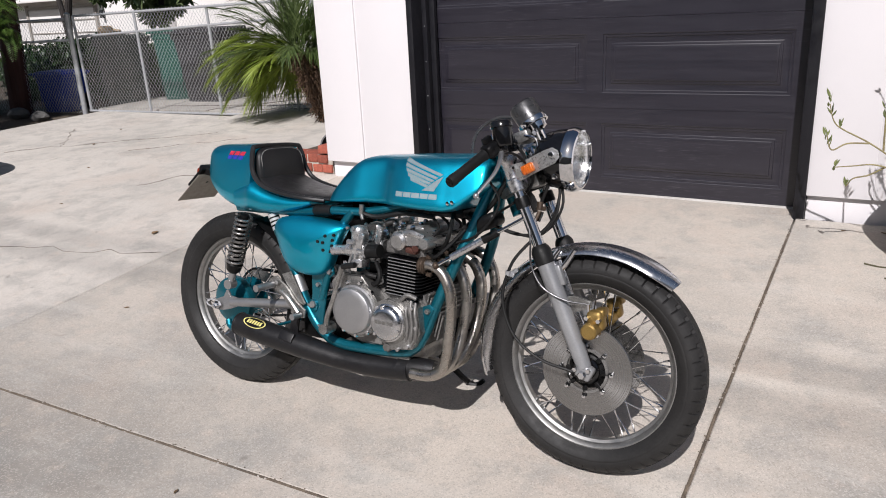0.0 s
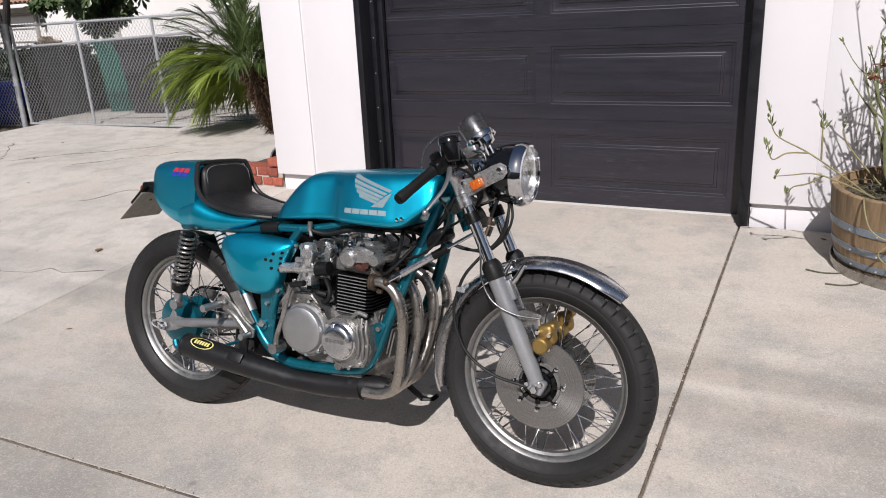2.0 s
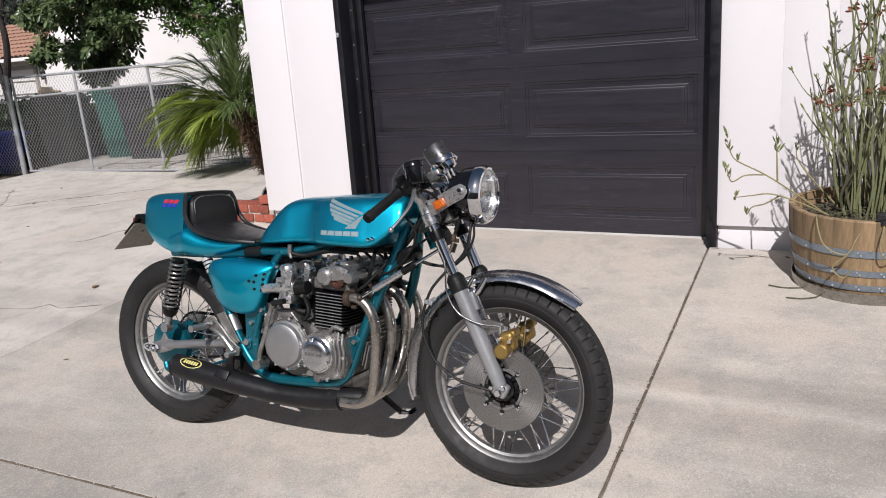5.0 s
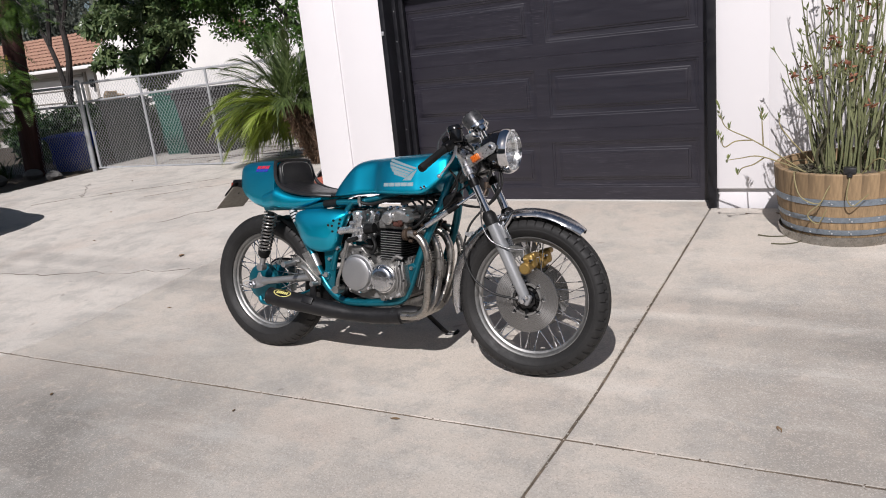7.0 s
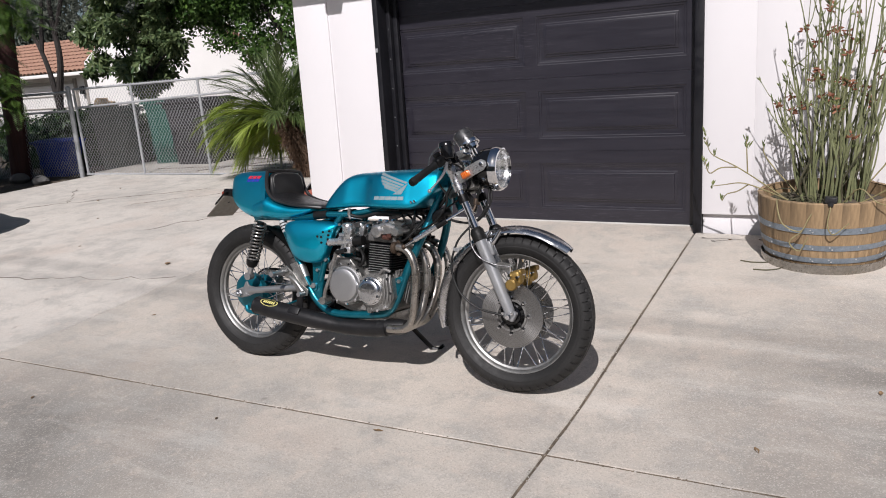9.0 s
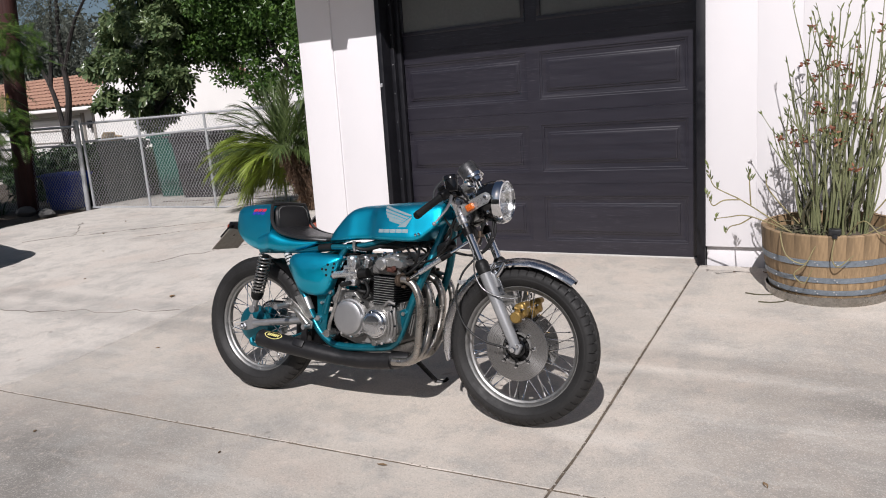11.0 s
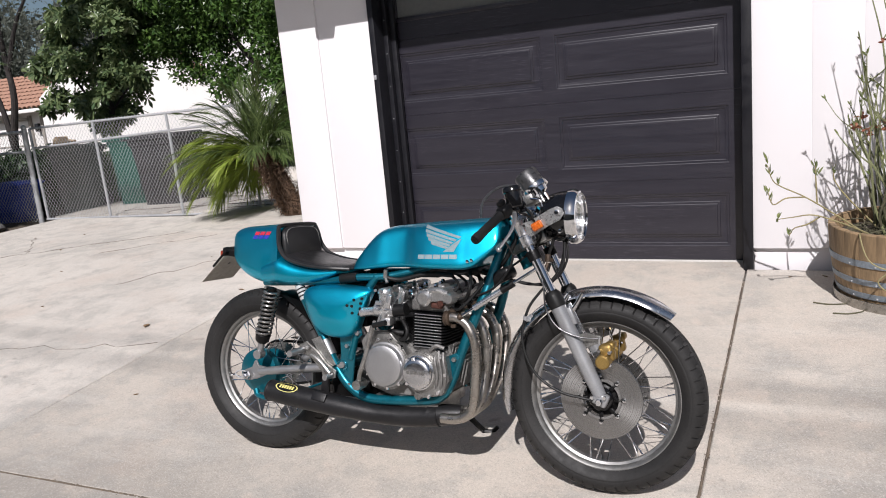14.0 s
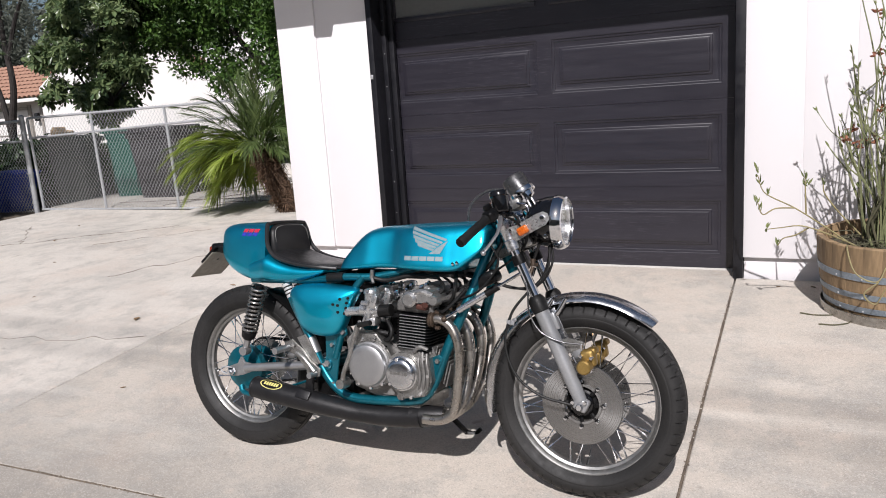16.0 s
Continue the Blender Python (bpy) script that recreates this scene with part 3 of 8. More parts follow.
GREY_PAINT = surf("silver_painted_fork", (0.34, 0.345, 0.355), (0.29, 0.295, 0.305), 8, 0.38, 0.45, 0.05, 200, grain=0.1, rvar=0.05)
STEEL = surf("heat_tinted_steel", (0.46, 0.44, 0.41), (0.35, 0.315, 0.275), 7, 0.31, 0.95, 0.04, 120, grain=0.2, rvar=0.1)
CARB = surf("carburettor_alloy", (0.72, 0.72, 0.72), (0.54, 0.54, 0.535), 25, 0.32, 0.85, 0.12, 250, grain=0.3, rvar=0.1, height=0.0008)
CAM_ALLOY = surf("cam_cover_alloy", (0.58, 0.575, 0.565), (0.40, 0.395, 0.385), 22, 0.34, 0.85, 0.10, 200, grain=0.25, rvar=0.1, height=0.0008)
RIM = surf("rim_alloy", (0.36, 0.36, 0.36), (0.30, 0.295, 0.28), 9, 0.47, 0.95, 0.04, 120, grain=0.15, rvar=0.1)
DULL_CHROME = surf("scuffed_chrome", (0.66, 0.67, 0.69), (0.58, 0.59, 0.61), 9, 0.24, 1.0, 0.02, 120, grain=0.1, rvar=0.06)
SILVERING = surf("lamp_silvering", (0.66, 0.67, 0.68), (0.60, 0.61, 0.62), 9, 0.20, 0.95, 0.0, 60, grain=0.05)
DISC_STEEL = surf("turned_disc_steel", (0.33, 0.325, 0.32), (0.28, 0.275, 0.27), 4, 0.30, 0.92, 0.03, 200, grain=0.06, rvar=0.03)
def turned(mat):
    """Fine concentric tool marks round the object's own y axis."""
    nt = mat.node_tree
    p = nt.nodes["Principled BSDF"]
    tan = nt.nodes.new("ShaderNodeTangent")
    tan.direction_type, tan.axis = "RADIAL", "Y"
    p.inputs["Anisotropic"].default_value = 0.75
    nt.links.new(tan.outputs[0], p.inputs["Tangent"])
    tc = nt.nodes.new("ShaderNodeTexCoord")
    sep = nt.nodes.new("ShaderNodeSeparateXYZ")
    nt.links.new(tc.outputs["Object"], sep.inputs[0])
    comb = nt.nodes.new("ShaderNodeCombineXYZ")
    nt.links.new(sep.outputs[0], comb.inputs[0])
    nt.links.new(sep.outputs[2], comb.inputs[1])
    ln = nt.nodes.new("ShaderNodeVectorMath")
    ln.operation = "LENGTH"
    nt.links.new(comb.outputs[0], ln.inputs[0])
    ring = nt.nodes.new("ShaderNodeTexNoise")
    ring.noise_dimensions = "1D"
    ring.inputs["Scale"].default_value = 520.0
    nt.links.new(ln.outputs["Value"], ring.inputs["W"])
    nt.links.new(ramp(nt, ring.outputs[0], 0.3, 0.7, 0.2, 0.42), p.inputs["Roughness"])
    col = p.inputs["Base Color"].links[0].from_socket
    nt.links.new(mix_rgb(nt, ramp(nt, ring.outputs[0], 0.35, 0.65, 0.0, 0.22), col, (0.22, 0.215, 0.21)), p.inputs["Base Color"])
    return mat


turned(DISC_STEEL)
FIN = surf("sooty_fin_metal", (0.56, 0.555, 0.55), (0.34, 0.335, 0.33), 20, 0.36, 0.85, 0.15, 200, grain=0.3)
BLACK_EXHAUST = surf("matt_black_exhaust", (0.0095, 0.0095, 0.0105), (0.016, 0.0155, 0.0168), 9, 0.42, 0.2, 0.12, 150, grain=0.3, rvar=0.1, spec=0.4)
BLACK_GLOSS = surf("gloss_black", (0.004, 0.004, 0.0045), (0.007, 0.007, 0.008), 6, 0.12, 0, 0.0, 60, coat=0.3, spec=0.4)
BLACK_METAL = surf("black_metal", (0.0045, 0.0045, 0.005), (0.0095, 0.0092, 0.0093), 12, 0.42, 0.2, 0.1, 120, spec=0.25)
RUBBER = surf("tyre_rubber", (0.011, 0.0108, 0.0108), (0.021, 0.0202, 0.02), 7, 0.62, 0, 0.3, 160, grain=0.3, rvar=0.1, height=0.001, spec=0.35)
RUBBER_SOFT = surf("black_rubber", (0.006, 0.006, 0.006), (0.012, 0.012, 0.012), 14, 0.5, 0, 0.25, 300, grain=0.2, height=0.001, spec=0.25)
VINYL = surf("black_vinyl", (0.013, 0.013, 0.014), (0.02, 0.02, 0.021), 8, 0.36, 0, 0.35, 500, grain=0.25, rvar=0.08, height=0.0008, spec=0.3)
THREAD = surf("pale_thread", (0.35, 0.34, 0.32), (0.28, 0.27, 0.26), 30, 0.8)
GOLD = surf("gold_anodised", (0.33, 0.22, 0.07), (0.27, 0.175, 0.055), 20, 0.46, 0.7, 0.15, 200, grain=0.2, rvar=0.08)
DECAL = surf("silver_decal", (0.27, 0.36, 0.38), (0.23, 0.32, 0.345), 30, 0.4, 0.2, 0.0, 100, grain=0.1)
RED_DECAL = surf("red_decal", (0.55, 0.03, 0.07), (0.5, 0.03, 0.06), 30, 0.4)
BLUE_DECAL = surf("blue_decal", (0.03, 0.05, 0.42), (0.03, 0.05, 0.38), 30, 0.4)
YELLOW_DECAL = surf("yellow_badge", (0.68, 0.62, 0.22), (0.62, 0.56, 0.19), 30, 0.5)
AMBER = surf("amber_lens", (0.65, 0.15, 0.012), (0.55, 0.11, 0.01), 60, 0.15, 0, 0.3, 160, coat=0.6)
RED_LENS = surf("dark_red_lens", (0.30, 0.045, 0.018), (0.24, 0.03, 0.014), 30, 0.2, coat=0.5)
PLATE_BACK = surf("dull_plate_metal", (0.47, 0.43, 0.37), (0.38, 0.345, 0.295), 10, 0.55, 0.35, 0.15, 80, grain=0.25)
PLATE_LABEL = surf("pale_label", (0.55, 0.56, 0.56), (0.45, 0.46, 0.46), 20, 0.5)
RUST = surf("rusty_bronze", (0.10, 0.034, 0.023), (0.06, 0.025, 0.019), 30, 0.6, 0.3, 0.3, 200)
BRONZE = surf("oxidised_clamp", (0.12, 0.085, 0.06), (0.075, 0.055, 0.042), 30, 0.5, 0.6, 0.3, 200)
LENS_GLASS = glassy("headlight_glass", (0.97, 0.98, 0.98), 0.03)
GAUGE_GREY = surf("gauge_housing", (0.085, 0.085, 0.088), (0.06, 0.06, 0.062), 10, 0.34, 0.6, 0.1, 200)
SPRING_STEEL = surf("spring_steel", (0.34, 0.33, 0.32), (0.24, 0.23, 0.22), 14, 0.30, 0.85, 0.1, 200)

MOTO = pose(-2.2357, 1.7884, -0.0241, -8.39, -0.43, 0.4)
moto = thing("motorcycle", MOTO, "teal cafe racer motorcycle leaning on its side stand", "motorcycle")
FA, RA = (1.408, 0.328), (0.011, 0.331)


def mp(name, bm, mat, parent=None, label="", sharp=35):
    return part(name, bm, mat, parent or moto, label, sharp)


def fork_x(z):
    return 1.400 - (z - 0.37) * 0.462


def tyre(c, R, rim_r, hw, n=624):
    """Round-section tyre with cut shoulder grooves and two rings of tread."""
    prof = [(rim_r, -0.62), (rim_r + 0.010, -0.80), (rim_r + 0.026, -0.985), (rim_r + 0.031, -1.0), (rim_r + 0.033, -0.985), (rim_r + 0.036, -1.0), (R - 0.030, -0.97), (R - 0.020, -0.86), (R - 0.012, -0.70), (R - 0.0065, -0.52), (R - 0.004, -0.42),
            (R - 0.008, -0.40), (R - 0.008, -0.36), (R - 0.0022, -0.34), (R, 0.0)]
    prof = prof + [(r, -y) for r, y in prof[-2::-1]]
    rings = []
    for i in range(n):
        a = 2 * math.pi * i / n
        ring = []
        for j, (r, y) in enumerate(prof):
            u = abs(y)
            k = (i + (6 if y > 0 else 0)) % 12
            if 0.5 < u < 0.98 and r > R - 0.026 and k in ((0,) if u > 0.6 else (0, 1, 2, 3)):
                r -= 0.0065
            if u < 0.3 and i % 16 in (0, 8):
                r -= 0.002
            ring.append(Vector((c[0] + r * math.cos(a), y * hw, c[1] + r * math.sin(a))))
        rings.append(ring)
    bm = bmesh.new()
    ring_mesh(bm, rings, closed=False, loop=True)
    return bm


def build_wheel(name, c, R, rim_r, hw, flange, hub_mat, label):
    ax = wheel_axis(c[0], 0, c[1])
    bm = bmesh.new()
    lathe(bm, [(0, -0.105), (0.010, -0.105), (0.010, -0.062), (0.030, -0.058), (flange, -0.044), (flange, -0.036), (flange - 0.022, -0.030), (flange - 0.026, 0.030), (flange, 0.036), (flange, 0.044),
               (0.030, 0.058), (0.010, 0.062), (0.010, 0.105), (0, 0.105)], ax, 40)
    w = mp(name, bm, hub_mat, None, label)
    mp("tyre", tyre(c, R, rim_r + 0.001, hw), RUBBER, w, "black road tyre with worn tread", 32)
    bm = bmesh.new()
    lathe(bm, [(rim_r - 0.002, -0.029), (rim_r + 0.006, -0.029), (rim_r + 0.006, -0.024), (rim_r - 0.006, -0.021), (rim_r - 0.008, -0.012), (rim_r - 0.016, -0.009), (rim_r - 0.016, 0.009),
               (rim_r - 0.008, 0.012), (rim_r - 0.006, 0.021), (rim_r + 0.006, 0.024), (rim_r + 0.006, 0.029), (rim_r - 0.002, 0.029), (rim_r - 0.010, 0.0225), (rim_r - 0.013, 0.014), (rim_r - 0.021, 0.010),
               (rim_r - 0.021, -0.010), (rim_r - 0.013, -0.014), (rim_r - 0.010, -0.0225), (rim_r - 0.002, -0.029)], ax, 96)
    mp("rim", bm, RIM, w, "polished alloy rim")
    rc = rim_r - 0.018
    centre = Matrix.Translation((c[0], 0, c[1]))
    for side in (-1, 1):
        for k in (-1, 1):
            a0 = radians(4.5 + (9 if side > 0 else 0) + (4.5 if k > 0 else 0))
            a1 = a0 + k * radians(48)
            p = Vector(((flange - 0.006) * math.cos(a1), side * (0.041 + 0.004 * k), (flange - 0.006) * math.sin(a1)))
            q = Vector((rc * math.cos(a0), side * 0.004, rc * math.sin(a0)))
            bm = bmesh.new()
            tube(bm, [p, p.lerp(q, 0.86), p.lerp(q, 0.865), q], [0.0017, 0.0017, 0.0032, 0.0034], 6, smooth=False)
            base = mp("spoke", bm, CHROME, w)
            base.matrix_basis = centre
            for j in range(1, 10):
                again(base, w, centre @ Matrix.Rotation(2 * math.pi * j / 10, 4, "Y"))
    return w


def build_front():
    w = build_wheel("front_wheel", FA, 0.328, 0.249, 0.050, 0.058, BLACK_METAL, "wire-spoked front wheel with twin discs")
    for y in (-0.062, 0.062):
        bm = bmesh.new()
        lathe(bm, [(0.064, -0.0025), (0.134, -0.0025), (0.136, 0), (0.134, 0.0025), (0.064, 0.0025), (0.064, -0.0025)], wheel_axis(0, 0, 0), 72)
        disc = part("brake_disc", bm, DISC_STEEL, w, "bare steel brake disc with a turned finish", 35, Matrix.Translation((FA[0], y, FA[1])))
        here = Matrix.Translation((-FA[0], -y, -FA[1]))
        bm = bmesh.new()
        lathe(bm, [(0.018, -0.009), (0.036, -0.009), (0.040, -0.004), (0.040, 0.004), (0.036, 0.009), (0.018, 0.009), (0.018, -0.009)], wheel_axis(FA[0], y * 1.02, FA[1]), 32)
        mp("disc_carrier", bm, BLACK_GLOSS, disc, "gloss black disc carrier").matrix_basis = here
        bm = bmesh.new()
        lathe(bm, [(0.059, -0.005), (0.067, -0.005), (0.069, 0.0), (0.067, 0.005), (0.059, 0.005), (0.059, -0.005)], wheel_axis(FA[0], y * 1.02, FA[1]), 48)
        mp("carrier_ring", bm, CAST_DULL, disc).matrix_basis = here
        for j in range(8):
            a = 2 * math.pi * j / 8
            bm = bmesh.new()
            m = Matrix.Translation((FA[0], y * 1.02, FA[1])) @ Matrix.Rotation(a, 4, "Y")
            box(bm, (0.034, 0.010, 0.014), m @ pose(0.060, 0, 0), 0.003)
            mp("carrier_arm", bm, BLACK_METAL, disc).matrix_basis = here
        bm = bmesh.new()
        for j in range(8):
            a = 2 * math.pi * (j + 0.0) / 8
            lathe(bm, [(0, -0.012), (0.006, -0.011), (0.006, 0.0), (0, 0.0)], wheel_axis(FA[0] + 0.0765 * math.cos(a), y, FA[1] + 0.0765 * math.sin(a)), 8)
        bm.transform(here)
        pieces("disc_bolt", bm, CHROME, disc)
    for s in (-1, 1):
        y = 0.090 * s
        bm = bmesh.new()
        pts = [(fork_x(z), y, z) for z in (0.345, 0.40, 0.52, 0.645)]
        tube(bm, pts, [0.021, 0.0235, 0.0245, 0.0255], 20)
        box(bm, (0.050, 0.034, 0.044), pose(FA[0] + 0.006, y, FA[1] + 0.006, 0, 24, 0), 0.010, 3)
        box(bm, (0.026, 0.020, 0.06), pose(fork_x(0.60) + 0.026, y * 0.93, 0.60, 0, -24, 0), 0.005)
        leg = mp("fork_lower", bm, GREY_PAINT, None, "silver painted fork lower")
        bm = bmesh.new()
        lathe(bm, [(0, -0.012), (0.010, -0.012), (0.013, -0.008), (0.013, 0.0), (0, 0.0)], wheel_axis(FA[0] + 0.004, y + (-0.018 if s < 0 else 0.030), FA[1]), 6)
        for dx, dz in ((-0.018, 0.014), (0.022, 0.016)):
            lathe(bm, [(0, -0.01), (0.0065, -0.01), (0.0065, 0.0), (0, 0.0)], wheel_axis(FA[0] + dx, y - 0.017, FA[1] + dz), 6)
        pieces("axle_nut", bm, CHROME, leg)
        bm = bmesh.new()
        ax = Matrix.Translation((fork_x(0.655), y, 0.655)) @ Matrix.Rotation(-math.atan(0.462), 4, "Y")
        lathe(bm, [(0.0245, -0.028), (0.0285, -0.026), (0.029, 0.012), (0.026, 0.020), (0.0195, 0.030), (0.018, 0.030)], ax, 24)
        mp("dust_seal", bm, RUBBER_SOFT, leg, "black rubber dust seal")
        bm = bmesh.new()
        tube(bm, [(fork_x(z), y, z) for z in (0.64, 0.80, 0.985)], 0.0175, 20, k=2)
        mp("fork_tube", bm, CHROME, None, "chrome fork tube")
        bm = bmesh.new()
        ax = Matrix.Translation((fork_x(0.80), y, 0.80)) @ Matrix.Rotation(-math.atan(0.462), 4, "Y")
        lathe(bm, [(0.018, -0.016), (0.0225, -0.015), (0.0225, 0.012), (0.021, 0.018), (0.018, 0.018)], ax, 24)
        mp("fork_collar", bm, BLACK_METAL, None)
        bm = bmesh.new()
        ax = Matrix.Translation((fork_x(0.875), y, 0.875)) @ Matrix.Rotation(-math.atan(0.462), 4, "Y")
        lathe(bm, [(0.018, -0.048), (0.026, -0.046), (0.027, -0.012), (0.0235, -0.008), (0.0235, 0.034), (0.026, 0.038), (0.026, 0.056), (0.018, 0.058)], ax, 24)
        mp("fork_ear_clamp", bm, POLISHED, None, "polished clamp round the fork tube")
    for z, t, mat, nm in ((0.842, 0.026, CAST, "lower_yoke"), (0.955, 0.020, POLISHED, "upper_yoke")):
        bm = bmesh.new()
        prism(bm, [(-0.10, -0.030), (-0.115, -0.005), (-0.105, 0.022), (-0.075, 0.026), (-0.03, -0.01), (0.03, -0.01), (0.075, 0.026), (0.105, 0.022), (0.115, -0.005), (0.10, -0.030), (0.04, -0.085), (-0.04, -0.085)], t,
              Matrix.Translation((fork_x(z), 0, z)) @ Matrix.Rotation(-math.atan(0.462), 4, "Y") @ pose(0, 0, -t / 2, 0, 0, -90), 0.005)
        mp(nm, bm, mat)
    bm = bmesh.new()
    tube(bm, [(fork_x(z) - 0.062, 0, z) for z in (0.755, 0.93)], 0.029, 24, smooth=False)
    mp("steering_head", bm, FRAME_TEAL)
    # front mudguard
    bm = bmesh.new()
    rings = []
    for i in range(49):
        a = radians(50 + (195 - 50) * i / 48)
        k = min(1.0, 0.55 + i * 0.12, 0.7 + (48 - i) * 0.08)
        ring = []
        for sgn in (1, -1):
            for j in range(13):
                u = (j / 6 - 1) * sgn
                r = 0.3635 - 0.022 * abs(u) ** 2.4 - (0.0022 if sgn < 0 else 0) - (0.003 if abs(u) > 0.93 else 0)
                ring.append(Vector((FA[0] + r * math.cos(a), u * 0.058 * k, FA[1] + r * math.sin(a))))
        rings.append(ring)
    ring_mesh(bm, rings)
    g = mp("front_mudguard", bm, DULL_CHROME, None, "chromed steel front mudguard", 50)
    for s in (-1, 1):
        bm = bmesh.new()
        tube(bm, [(1.288, s * 0.078, 0.595), (1.292, s * 0.066, 0.640), (1.306, s * 0.055, 0.668)], [0.011, 0.010, 0.009], 8, flat=0.35)
        tube(bm, [(1.300, s * 0.078, 0.59), (1.33, s * 0.066, 0.63), (1.352, s * 0.055, 0.672)], [0.010, 0.009, 0.008], 8, flat=0.35)
        pieces("stay", bm, CHROME, g)
        bm = bmesh.new()
        box(bm, (0.026, 0.004, 0.135), pose(1.333, s * 0.064, 0.577, 0, -26, 0), 0.0015)
        box(bm, (0.024, 0.016, 0.010), pose(1.360, s * 0.068, 0.522, 0, -26, 0), 0.003)
        mp("guard_strap", bm, DULL_CHROME, g, "polished strap from the guard to the fork leg")
    # calipers
    for s in (-1, 1):
        y = 0.080 * s
        bm = bmesh.new()
        box(bm, (0.048, 0.044, 0.060), pose(1.436, y, 0.486, 0, -12, 0), 0.014, 3)
        lathe(bm, [(0, -0.036), (0.018, -0.036), (0.0225, -0.032), (0.0245, -0.014), (0.0245, 0.006), (0, 0.006)], wheel_axis(1.430, y - 0.018, 0.462), 28)
        box(bm, (0.034, 0.050, 0.024), pose(1.444, y + 0.012, 0.508, 0, -12, 0), 0.009, 3)
        cal = mp("brake_caliper", bm, GOLD, None, "gold anodised brake caliper")
        bm = bmesh.new()
        for dx, dz in ((-0.008, 0.496), (0.026, 0.492), (0.026, 0.452)):
            lathe(bm, [(0, -0.012), (0.0065, -0.012), (0.0065, 0.012), (0, 0.012)], wheel_axis(1.424 + dx, y - 0.024, dz), 6)
        tube(bm, [(1.415, y - 0.014, 0.512), (1.414, y - 0.016, 0.532)], 0.005, 8, smooth=False)
        pieces("caliper_bolt", bm, CHROME, cal)
        bm = bmesh.new()
        prism(bm, [(1.300, 0.530), (1.372, 0.548), (1.418, 0.538), (1.420, 0.520), (1.375, 0.500), (1.345, 0.475), (1.325, 0.48)], 0.010, Matrix.Translation((0, y + 0.004, 0)) @ pose(0, 0, 0, 90, 0, 0), 0.003)
        mp("caliper_bracket", bm, CAST, cal)
        bm = bmesh.new()
        tube(bm, [(1.414, y - 0.018, 0.532), (1.35, s * 0.118, 0.540), (1.285, s * 0.124, 0.570), (1.246, s * 0.118, 0.630), (1.238, s * 0.112, 0.70), (1.21, s * 0.085, 0.79)], 0.0030, 8)
        mp("brake_hose", bm, GAUGE_GREY if s < 0 else RUBBER_SOFT, cal)
    # speedometer cable, clipped to the mudguard
    bm = bmesh.new()
    tube(bm, [(1.392, -0.112, 0.334), (1.37, -0.118, 0.339), (1.289, -0.125, 0.357), (1.215, -0.13, 0.406), (1.175, -0.13, 0.476), (1.164, -0.125, 0.541), (1.172, -0.112, 0.594), (1.186, -0.098, 0.636), (1.216, -0.068, 0.681), (1.268, -0.04, 0.742), (1.288, -0.03, 0.818), (1.280, -0.02, 0.860)], 0.0048, 8)
    mp("speedometer_cable", bm, RUBBER_SOFT)
    bm = bmesh.new()
    box(bm, (0.030, 0.006, 0.014), pose(1.178, -0.106, 0.592, 0, 20, -25), 0.002, 1)
    box(bm, (0.012, 0.050, 0.012), pose(1.176, -0.085, 0.590, 10, 0, 0), 0.003, 1)
    lathe(bm, [(0.005, -0.007), (0.0075, -0.007), (0.0075, 0.007), (0.005, 0.007)], pose(1.172, -0.112, 0.594, 10, 8, 0), 14)
    mp("cable_clip", bm, GALV)


